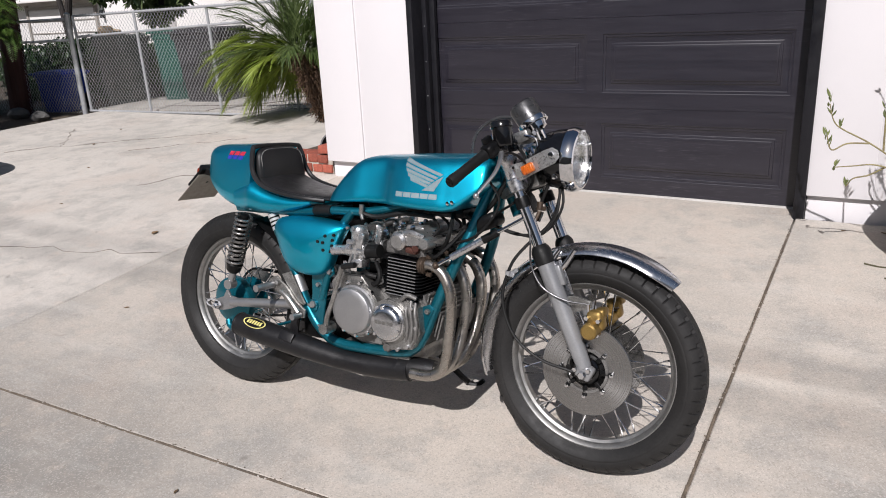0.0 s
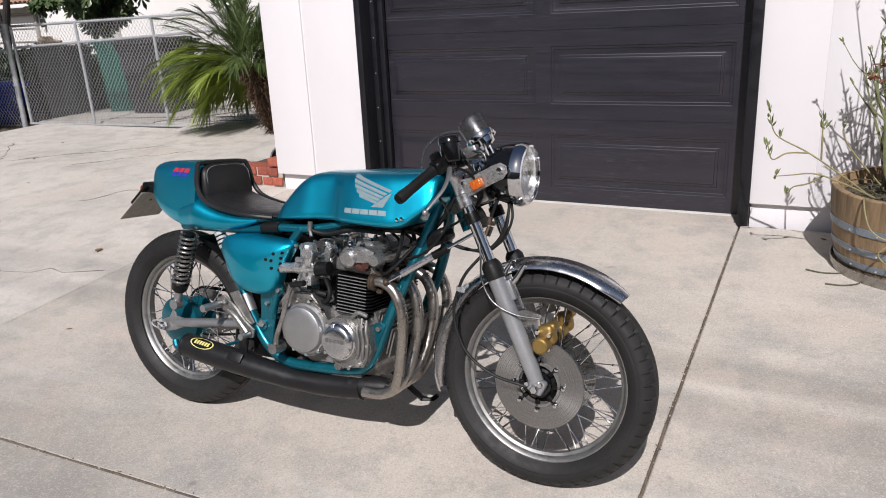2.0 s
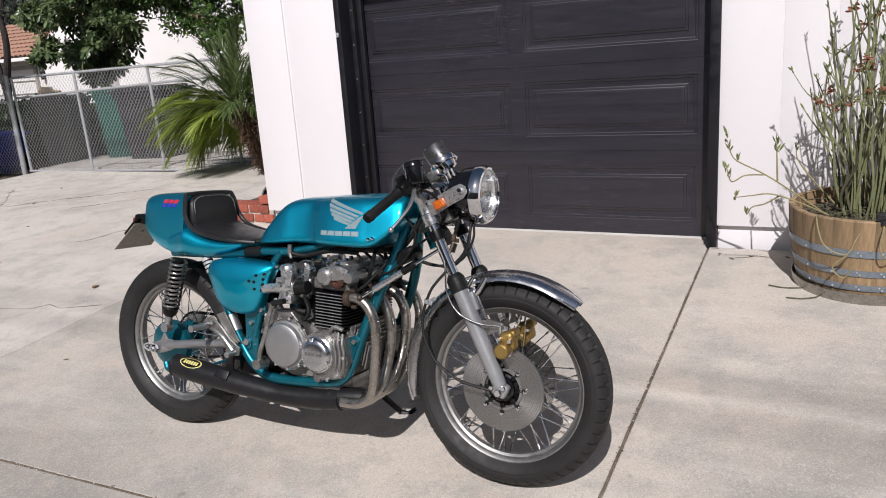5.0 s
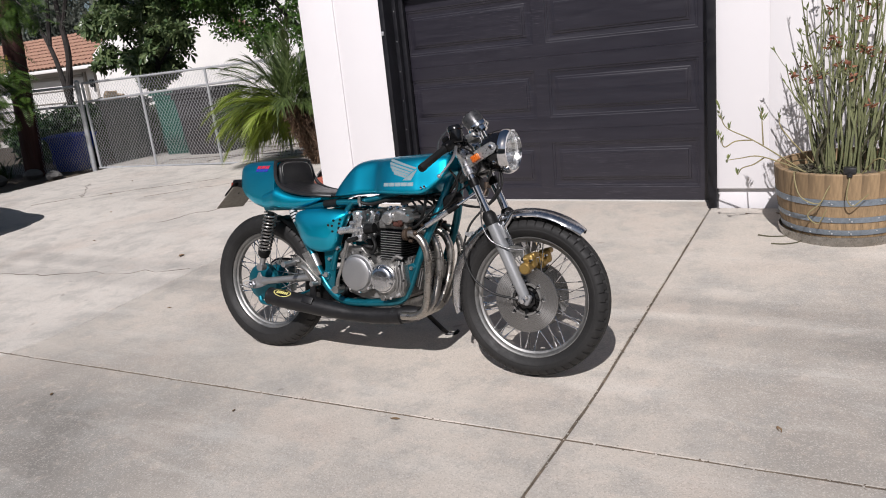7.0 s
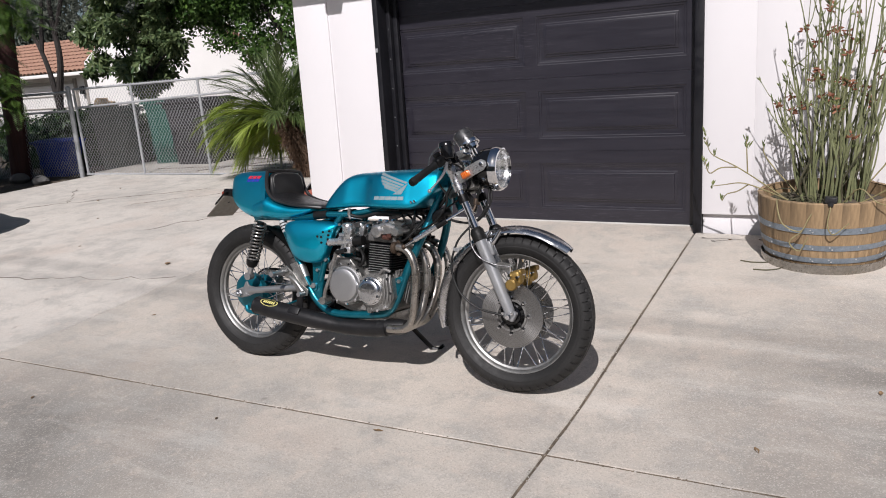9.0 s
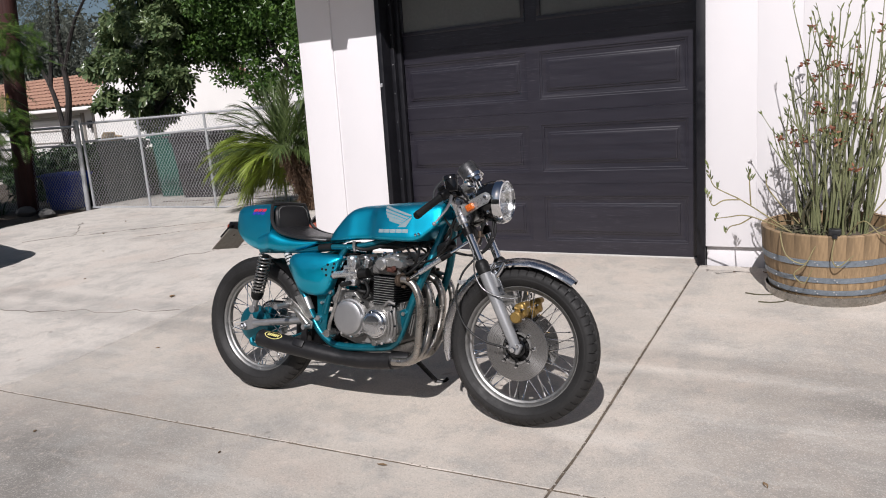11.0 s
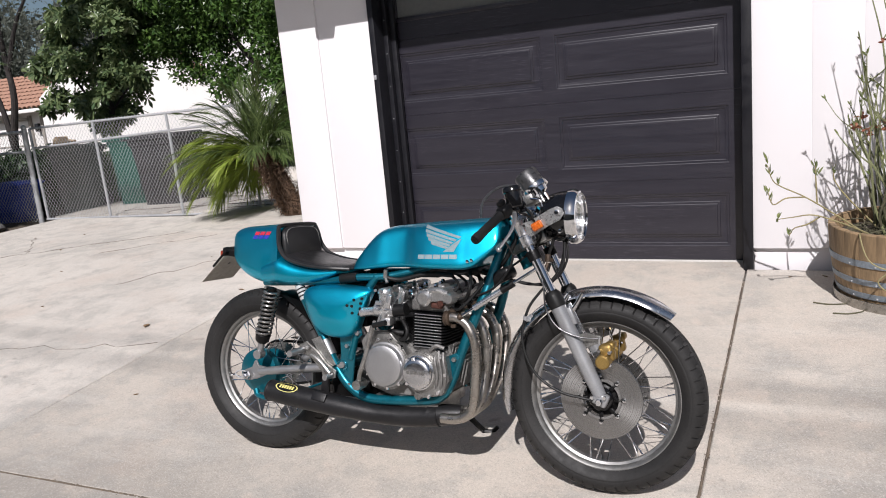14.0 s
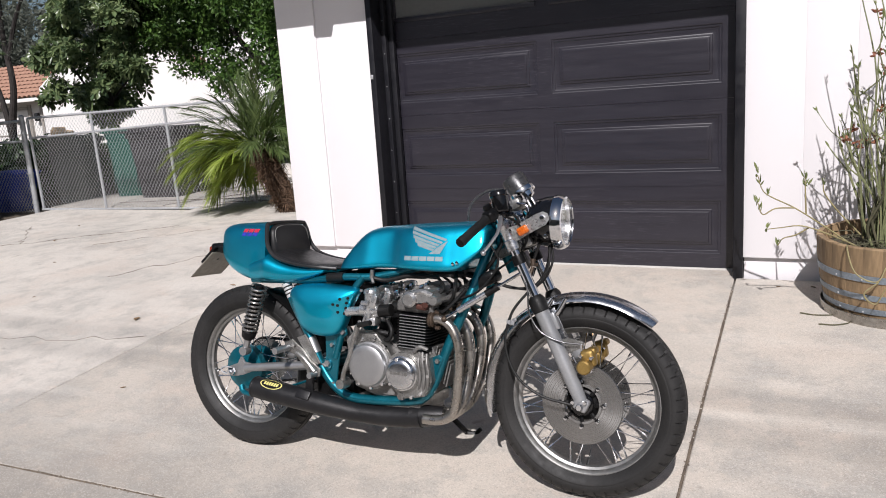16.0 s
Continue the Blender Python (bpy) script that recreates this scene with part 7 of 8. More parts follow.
    for s in ([(-0.20, -0.20, 0.0), (-0.235, -0.30, 0.06), (-0.20, -0.375, -0.05), (-0.11, -0.385, -0.09), (-0.07, -0.36, -0.02), (-0.03, -0.33, 0.05)], [(0.02, -0.28, 0.05), (0.03, -0.365, 0.04), (0.02, -0.39, -0.05), (0.05, -0.392, -0.10), (0.12, -0.375, -0.04)],
              [(0.08, -0.2, 0.02), (0.16, -0.26, 0.12), (0.24, -0.3, 0.06), (0.33, -0.25, 0.02)], [(-0.10, -0.385, -0.09), (-0.16, -0.392, -0.15), (-0.11, -0.385, -0.20), (-0.07, -0.385, -0.12)]):
        tube(bm, s, [0.004, 0.0035, 0.0025], 6)
    part("trailing_shoot", bm, STEM_DRY, plant, "dry trailing shoots hanging over the rim")
    bm = bmesh.new()
    for i in range(46):
        a = rng.uniform(2.2, 5.6)
        p = Vector((-0.02 + 0.22 * math.cos(a) * rng.random(), 0.2 * math.sin(a) * rng.random(), -0.01))
        tube(bm, [p, p + Vector((rng.uniform(-.1, .02), rng.gauss(0, .05), rng.uniform(.01, .06))), p + Vector((rng.uniform(-.16, .0), rng.gauss(0, .07), rng.uniform(.0, .04)))], 0.0028, 4, k=3)
    tagged(part("dead_stem", bm, STEM_DARK, plant, "tangle of dead stems on the soil"), kind="stuff")
    for pts in ([(-0.185, 3.690, 0), (-0.12, 3.67, 0), (-0.05, 3.68, 0), (0.0, 3.705, 0)], [(-0.10, 3.545, 0), (-0.03, 3.545, 0), (0.03, 3.58, 0), (0.045, 3.62, 0)]):
        tw = thing("fallen_twig", pose(pts[0][0], pts[0][1], ground_z(pts[0][1]) + 0.004), "thin dark dry stem lying on the concrete", "twig", "fallen twigs")
        bm = bmesh.new()
        tube(bm, [(x - pts[0][0], y - pts[0][1], ground_z(y) - ground_z(pts[0][1])) for x, y, _ in pts], [0.0045, 0.004, 0.0025], 6)
        part("twig", bm, STEM_DARK, tw)


def build_brick_bed():
    bed = thing("brick_bed", Matrix(), "low red brick edging of a planting bed", "planter bed")
    bm = bmesh.new()
    box(bm, (0.094, 0.196, 0.062), Matrix(), 0.008, 2)
    base = None
    rng = random.Random(4)
    z0 = ground_z(4.35)
    spots = []
    for c in range(2):
        for i in range(6):
            spots.append((-3.815 - i * 0.103 - (0.045 if c else 0), 4.39, z0 + 0.036 + c * 0.074, 0))
    spots.append((-3.85, 4.385, z0 + 0.036 + 0.146, 0))
    for x, y, z, a in spots:
        m = pose(x + rng.uniform(-.004, .004), y + rng.uniform(-.006, .006), z, rng.uniform(-1.5, 1.5), rng.uniform(-1, 1), a + rng.uniform(-2, 2))
        if base is None:
            base = part("brick", bm, BRICK, bed)
            base.matrix_basis = m
        else:
            again(base, bed, m)
    bm = bmesh.new()
    boxed(-4.40, -3.77, 4.305, 4.475, z0 - 0.02, z0 + 0.136, 0.0, bm)
    part("mortar", bm, MORTAR, bed)
    part("bed_soil", boxed(-4.36, -3.77, 4.48, 5.2, z0 - 0.02, z0 + 0.09), SOIL, bed)
    pot = thing("plant_pot", pose(-4.02, 4.68, z0 + 0.115, 62, 0, 20), "black plastic pot lying on its side behind the bricks", "pot")
    bm = bmesh.new()
    lathe(bm, [(0.0, -0.07), (0.085, -0.07), (0.105, 0.07), (0.116, 0.072), (0.116, 0.088), (0.104, 0.088), (0.096, 0.06), (0.078, -0.062), (0.0, -0.062)], None, 36)
    part("shell", bm, PLASTIC_BLACK, pot)


def frond(rng, base, azim, elev, L, droop, n=44, leaf=0.35):
    """One feather palm leaf: arching midrib, long thin leaflets that bend over."""
    V, F = [], []
    d = Vector((math.cos(azim) * math.cos(elev), math.sin(azim) * math.cos(elev), math.sin(elev)))
    p, pts = Vector(base), []
    for i in range(n + 1):
        pts.append(p.copy())
        d = (d + Vector((0, 0, -droop / n * (0.5 + 1.3 * i / n)))).normalized()
        p = p + d * (L / n)
    side0 = Vector((-math.sin(azim), math.cos(azim), 0))
    for i in range(1, n):
        t = (pts[i + 1] - pts[i - 1]).normalized()
        w = 0.0065 * (1 - 0.75 * i / n)
        b = len(V)
        V += [pts[i - 1] + side0 * w, pts[i - 1] - side0 * w, pts[i] - side0 * w, pts[i] + side0 * w]
        F.append((b, b + 1, b + 2, b + 3))
        if i < 6:
            continue
        u = i / n
        for sg in (-1, 1):
            if rng.random() < 0.06:
                continue
            ll = leaf * math.sin(math.pi * min(1, 0.22 + 0.74 * u)) ** 0.5 * rng.uniform(0.75, 1.12)
            ld = (t * (0.95 + 0.5 * u) + side0 * sg * (0.62 - 0.3 * u) * rng.uniform(0.6, 1.3) + Vector((rng.gauss(0, 0.07), rng.gauss(0, 0.07), rng.uniform(-0.02, 0.38)))).normalized()
            bend = rng.uniform(0.18, 0.62)
            prev = None
            for k, f in enumerate((0.0, 0.25, 0.5, 0.75, 1.0)):
                c = pts[i] + ld * (ll * f) + Vector((0, 0, -bend * ll * f * f))
                wd = (0.0030, 0.0048, 0.0044, 0.0029, 0.0004)[k]
                wv = t.cross(ld).cross(ld).normalized() * wd
                b = len(V)
                V += [c + wv, c - wv]
                if prev is not None:
                    F.append((prev, prev + 1, b + 1, b))
                prev = b
    return V, F


def build_palm():
    base = (-5.42, 6.30, ground_z(6.3))
    palm = thing("date_palm", pose(*base), "small feathery date palm with a shaggy leaning trunk", "palm tree")
    axis = [Vector((0.06, 0, -0.02)), Vector((-0.07, 0, 0.20)), Vector((-0.19, 0, 0.45)), Vector((-0.34, 0.0, 0.68))]
    bm = bmesh.new()
    tube(bm, axis, [0.10, 0.115, 0.115, 0.085], 14)
    tr = part("trunk", bm, PALM_BARK, palm, "brown fibrous trunk")
    rng = random.Random(21)
    bm = bmesh.new()
    sp = spline(axis, 12)
    for i in range(1100):
        c = sp[rng.randrange(len(sp))]
        a = rng.uniform(0, 2 * math.pi)
        o = Vector((math.cos(a), math.sin(a), 0))
        r = 0.104
        tube(bm, [c + o * (r - 0.02), c + o * (r + 0.018) + Vector((0, 0, 0.025)), c + o * (r + rng.uniform(.02, .085)) + Vector((rng.gauss(0, .03), rng.gauss(0, .03), rng.uniform(-.09, .10)))], [0.010, 0.006, 0.0012], 5, smooth=False)
    tagged(part("leaf_base", bm, PALM_BARK, tr, "stubs of cut old leaves"), kind="stuff")
    top = axis[-1]
    for nm, mat, cnt, seed, lab in (("frond", GREEN_PALM, 40, 31, "feather leaf in a brighter, sunlit green"), ("old_frond", GREEN_PALM_SHADED, 54, 41, "feather leaf in a darker, shaded green")):
        rng = random.Random(seed)
        for i in range(cnt):
            az = radians(128 + 132 * i / cnt) + rng.uniform(-0.25, 0.25) if nm == "frond" else 2 * math.pi * i / cnt + rng.uniform(-0.3, 0.3)
            el = rng.uniform(-0.30, 0.70) if nm == "frond" else rng.uniform(0.0, 1.45)
            if nm == "old_frond":
                az = radians(-50 + 320 * i / cnt) + rng.uniform(-0.2, 0.2)
            V, F = frond(rng, top + Vector((rng.gauss(0, .03), rng.gauss(0, .03), rng.uniform(-.06, .08))), az, el, rng.uniform(0.66, 1.0) if nm == "frond" else rng.uniform(0.64, 1.06), rng.uniform(0.6, 1.35) if nm == "frond" else rng.uniform(0.45, 1.3))
            soup(nm, V, F, mat, palm, lab)


# ---- fence, bins and what stands beyond ----
FG, FD = Vector((-9.5, 6.22, 0)), Vector((0.985, 0.170, 0)).normalized()
FN = Vector((-FD.y, FD.x, 0))


def fpos(a, z, off=0.0):
    p = FG + FD * a + FN * off
    return Vector((p.x, p.y, z))


def link_mesh(a0, a1, zlo, zhi, pitch=0.049, r=0.0024):
    """Woven diamond wire between two heights, given as functions of the run."""
    V, F = [], []

    def wire(p, q):
        t = (q - p).normalized()
        u = t.cross(FN).normalized()
        b = len(V)
        for c in (p, q):
            for k in range(3):
                an = 2 * math.pi * k / 3
                V.append(c + r * (math.cos(an) * u + math.sin(an) * FN))
        for k in range(3):
            F.append((b + k, b + (k + 1) % 3, b + 3 + (k + 1) % 3, b + 3 + k))
    slope = 1.45
    H = zhi(a0) - zlo(a0)
    run = H / slope
    s = a0 - run
    while s < a1:
        for sg in (1, -1):
            A, B = (s, s + run) if sg > 0 else (s + run, s)
            lo, hi = 0.0, 1.0
            for lim, less in ((a0, True), (a1, False)):
                t = (lim - A) / (B - A)
                if (A < lim) == less and less and A < lim:
                    lo = max(lo, t)
                if less and B < lim:
                    hi = min(hi, t)
                if not less and A > lim:
                    lo = max(lo, t)
                if not less and B > lim:
                    hi = min(hi, t)
            if hi - lo < 0.02:
                continue
            P = []
            for t in (lo, hi):
                a = A + (B - A) * t
                P.append(fpos(a, zlo(a) + (zhi(a) - zlo(a)) * t, 0.003 * sg))
            wire(*P)
        s += pitch
    return V, F


def build_fence():
    top = lambda a: 1.445 + 0.014 * a
    bot = lambda a: 0.232 - 0.018 * a
    gate = thing("chain_link_gate", Matrix(), "galvanised chain-link rolling gate closing the side yard", "gate")
    for a in (0.075, 1.08, 2.185, 3.30):
        bm = bmesh.new()
        rod(bm, fpos(a, bot(a)), fpos(a - 0.03, top(a)), 0.0175, 10)
        part("upright", bm, GALV, gate)
    for f in (top, bot, lambda a: 1.185 + 0.035 * a):
        bm = bmesh.new()
        rod(bm, fpos(0.05, f(0.05)), fpos(3.32, f(3.32)), 0.0155, 10)
        part("rail", bm, GALV, gate)
    V, F = link_mesh(0.08, 3.30, bot, top)
    tagged(soup("wire_mesh", V, F, GALV_WIRE, gate, "woven diamond wire"), kind="stuff")
    # knuckled selvage along the top rail and tie wires round the uprights
    bm = bmesh.new()
    for k in range(66):
        a = 0.08 + k * 0.049
        rod(bm, fpos(a - 0.009, top(a) + 0.004, 0.006), fpos(a + 0.009, top(a) + 0.026, -0.004), 0.0034, 5)
    tagged(part("selvage", bm, GALV_WIRE, gate, "knuckled wire ends along the top rail"), kind="stuff")
    bm = bmesh.new()
    for a in (0.075, 1.08, 2.185, 3.30):
        for k in range(4):
            z = bot(a) + (top(a) - bot(a)) * (0.15 + 0.24 * k)
            lathe(bm, [(0.018, -0.003), (0.0215, 0.0), (0.018, 0.003)], Matrix.Translation(fpos(a - 0.03 * (0.15 + 0.24 * k), z)), 10)
    pieces("tie_wire", bm, GALV_WIRE, gate)
    bm = bmesh.new()
    c = fpos(3.34, 0.128 + 0.05)
    m = Matrix.Translation(c) @ FN.to_track_quat("Z", "Y").to_matrix().to_4x4()
    lathe(bm, [(0.012, -0.018), (0.05, -0.016), (0.056, 0), (0.05, 0.016), (0.012, 0.018)], m, 20)
    wh = part("roller", bm, RUBBER_SOFT, gate, "black rubber roller")
    bm = bmesh.new()
    rod(bm, c + FN * -0.03, c + FN * 0.03, 0.010)
    rod(bm, c + Vector((0, 0, 0)) + FN * 0.028, c + FN * 0.028 + Vector((0, 0, 0.13)), 0.010)
    part("bracket", bm, GALV, wh)
    fence = thing("chain_link_fence", Matrix(), "galvanised chain-link fence beside the gate", "fence")
    for a, z, r in ((-0.045, 1.475, 0.034), (-2.3, 1.42, 0.028), (3.60, 1.50, 0.030)):
        bm = bmesh.new()
        tube(bm, [fpos(a, 0.10), fpos(a, z - 0.02), fpos(a, z), fpos(a, z + 0.025)], [r, r, r * 1.15, r * 0.4], 14, smooth=False)
        part("post", bm, GALV, fence)
    bm = bmesh.new()
    rod(bm, fpos(-2.3, 1.40), fpos(-0.06, 1.415), 0.019, 10)
    part("top_rail", bm, GALV, fence)
    bm = bmesh.new()
    rod(bm, fpos(-2.3, 1.13), fpos(-0.06, 1.15), 0.016, 10)
    part("middle_rail", bm, GALV, fence)
    V, F = link_mesh(-2.3, -0.08, lambda a: 0.20, lambda a: 1.405)
    tagged(soup("wire_mesh", V, F, GALV_WIRE, fence, "woven diamond wire"), kind="stuff")
    # bands that clamp the mesh to the gate post
    bm = bmesh.new()
    for z in (0.32, 0.72, 1.12, 1.38):
        lathe(bm, [(0.034, -0.011), (0.0385, -0.011), (0.0385, 0.011), (0.034, 0.011)], Matrix.Translation(fpos(-0.045, z)), 18)
        box(bm, (0.03, 0.012, 0.02), Matrix.Translation(fpos(-0.092, z)) @ pose(0, 0, 0, 0, 0, 10), 0.002, 1)
    pieces("tension_band", bm, GALV, fence)


def cart(name, a, off, w, h, dep, mat, label, turn=0.0, z0=0.215):
    """A two-wheeled refuse cart: tapered body, lid, handle bar, wheels."""
    p = fpos(a, z0, off)
    ob = thing(name, Matrix.Translation(p) @ pose(0, 0, 0, 0, 0, math.degrees(math.atan2(FD.y, FD.x)) + turn), label, "bin", "refuse bins")
    bm = bmesh.new()
    rings = []
    for z, k in ((0.0, 0.74), (0.03, 0.78), (h * 0.5, 0.88), (h * 0.82, 0.96), (h * 0.83, 1.02), (h * 0.90, 1.03)):
        ring = []
        for q in np.linspace(0, 2 * math.pi, 28, endpoint=False):
            c, s = math.cos(q), math.sin(q)
            ring.append(Vector((math.copysign(abs(c) ** 0.35, c) * w / 2 * k, math.copysign(abs(s) ** 0.35, s) * dep / 2 * k, z)))
        rings.append(ring)
    ring_mesh(bm, rings)
    part("body", bm, mat, ob)
    bm = bmesh.new()
    box(bm, (w * 1.05, dep * 1.08, 0.035), pose(0, -0.01, h * 0.915), 0.014)
    box(bm, (w * 0.86, dep * 0.86, 0.04), pose(0, 0, h * 0.945), 0.018)
    part("lid", bm, mat, ob)
    bm = bmesh.new()
    rod(bm, (-w * 0.42, dep * 0.56, h * 0.88), (w * 0.42, dep * 0.56, h * 0.88), 0.014)
    part("handle", bm, mat, ob)
    for s in (-1, 1):
        bm = bmesh.new()
        lathe(bm, [(0.02, -0.025), (0.11, -0.025), (0.12, 0), (0.11, 0.025), (0.02, 0.025)], pose(s * w * 0.40, dep * 0.36, 0.12, 0, 90, 0), 24)
        part("wheel", bm, PLASTIC_BLACK, ob)
    bm = bmesh.new()
    for k in range(4):
        box(bm, (0.012, 0.012, h * 0.5), pose((k - 1.5) * w * 0.22, -dep * 0.445, h * 0.40, -4, 0, 0), 0.003, 1)
    part("rib", bm, mat, ob)
    return ob


def build_bins():
    cart("refuse_cart", -0.13, 0.95, 0.56, 0.99, 0.62, BIN_GREY, "dark grey-green wheeled bin with its lid askew", 6)
    cart("refuse_cart", 1.36, 1.05, 0.90, 1.05, 0.72, BIN_BLACK, "large black wheeled bin behind the gate", -4)
    cart("refuse_cart", 0.62, 1.25, 0.54, 1.06, 0.56, BIN_GREEN, "tall green wheeled bin behind the gate", 8)
    cart("recycling_bin", -0.82, 0.42, 0.58, 0.58, 0.5, BIN_BLUE, "squat blue recycling bin behind the fence", 3, 0.17)
    heap = thing("sand_heap", Matrix.Translation(fpos(2.75, 0.17, 1.55)), "low pale heap of sand behind the gate", "heap")
    rng = random.Random(17)
    bm = bmesh.new()
    rings = []
    for k in range(9):
        u = k / 8
        rings.append([Vector(((1.15 * (1 - u) + 0.02) * math.cos(a) + 0.25 * u, (0.62 * (1 - u) + 0.02) * math.sin(a), 0.42 * math.sin(u * math.pi / 2) ** 1.2 + rng.uniform(-.012, .012) * (1 - u))) for a in np.linspace(0, 2 * math.pi, 30, endpoint=False)])
    ring_mesh(bm, rings)
    part("heap", bm, CONCRETE_PALE, heap, "", 70)
    bx = thing("cardboard_box", Matrix.Translation(fpos(-0.27, 1.20, 0.92)) @ pose(0, 0, 0, 8, 10, 20), "crumpled brown cardboard box on the bin", "box")
    bm = bmesh.new()
    box(bm, (0.24, 0.20, 0.10), Matrix(), 0.004, 1)
    part("carton", bm, PAPER, bx)
    bm = bmesh.new()
    prism(bm, [(-0.12, 0), (0.12, 0), (0.09, 0.09), (-0.10, 0.06)], 0.004, pose(0, -0.10, 0.05, 60, 0, 0))
    part("flap", bm, PAPER, bx)


def rosette_quads(rng, pts, size, aspect=0.36):
    """Whorls of five to eight blunt leaves round each twig end."""
    V, F = [], []
    for p in pts:
        ax = Vector((rng.gauss(0, 0.7), rng.gauss(0, 0.7) - 0.35, rng.gauss(0.55, 0.5))).normalized()
        u = ax.orthogonal().normalized()
        v = ax.cross(u)
        n, ph = rng.randint(5, 8), rng.uniform(0, 6.3)
        for k in range(n):
            a = ph + 2 * math.pi * k / n + rng.uniform(-0.25, 0.25)
            o = (u * math.cos(a) + v * math.sin(a) + ax * rng.uniform(-0.15, 0.55)).normalized()
            w = ax.cross(o).normalized()
            s = size * rng.uniform(0.65, 1.2)
            h = s * aspect * 0.5
            sag = Vector((0, 0, -0.22 * s))
            b = len(V)
            V += [p, p + o * s * 0.40 + w * h * 0.62, p + o * s * 0.74 + w * h + sag * 0.4, p + o * s + sag, p + o * s * 0.74 - w * h + sag * 0.4, p + o * s * 0.40 - w * h * 0.62, p + o * s * 0.6 + sag * 0.1 - ax * h * 0.3]
            F += [(b, b + 1, b + 6), (b + 1, b + 2, b + 6), (b + 2, b + 3, b + 6), (b + 3, b + 4, b + 6), (b + 4, b + 5, b + 6), (b + 5, b, b + 6)]
    return V, F


def crown(name, parent, rng, clumps, n, size, mat, label, aspect=0.45, whorls=False):
    """Leaves scattered through clumps (x, y, z, radius), denser to the outside."""
    pts = []
    W = [c[3] ** 2 for c in clumps]
    for _ in range(n):
        c = rng.choices(clumps, W)[0]
        d = Vector((rng.gauss(0, 1), rng.gauss(0, 1), rng.gauss(0, 1))).normalized()
        r = c[3] * (0.45 + 0.6 * rng.random() ** 0.6)
        pts.append(Vector(c[:3]) + Vector((d.x * r, d.y * r, d.z * r * 0.8)))
    V, F = rosette_quads(rng, pts, size, aspect) if whorls else leaf_quads(rng, pts, size, 0.5, aspect)
    return tagged(soup(name, V, F, mat, parent, label), kind="stuff")


def tree(name, x, y, label, trunk, limbs, clumps, n, size, mat, seed, aspect=0.45, z0=None, whorls=False):
    rng = random.Random(seed)
    z = ground_z(y) - 0.06 if z0 is None else z0
    ob = thing(name, pose(x, y, z), label, "tree")
    bm = bmesh.new()
    tube(bm, trunk[0], trunk[1], 10)
    tr = part("trunk", bm, BARK, ob)
    for pts, r in limbs:
        bm = bmesh.new()
        tube(bm, pts, r, 7)
        part("limb", bm, BARK, tr)
    crown("crown", ob, rng, clumps, n, size, mat, "many overlapping leaves", aspect, whorls)
    return ob


def scatter_clumps(rng, c, s, n, r0, r1):
    out = []
    for _ in range(n):
        d = Vector((rng.gauss(0, 1), rng.gauss(0, 1), rng.gauss(0, 1))).normalized() * rng.random() ** 0.4
        out.append((c[0] + d.x * s[0], c[1] + d.y * s[1], c[2] + d.z * s[2], rng.uniform(r0, r1)))
    return out


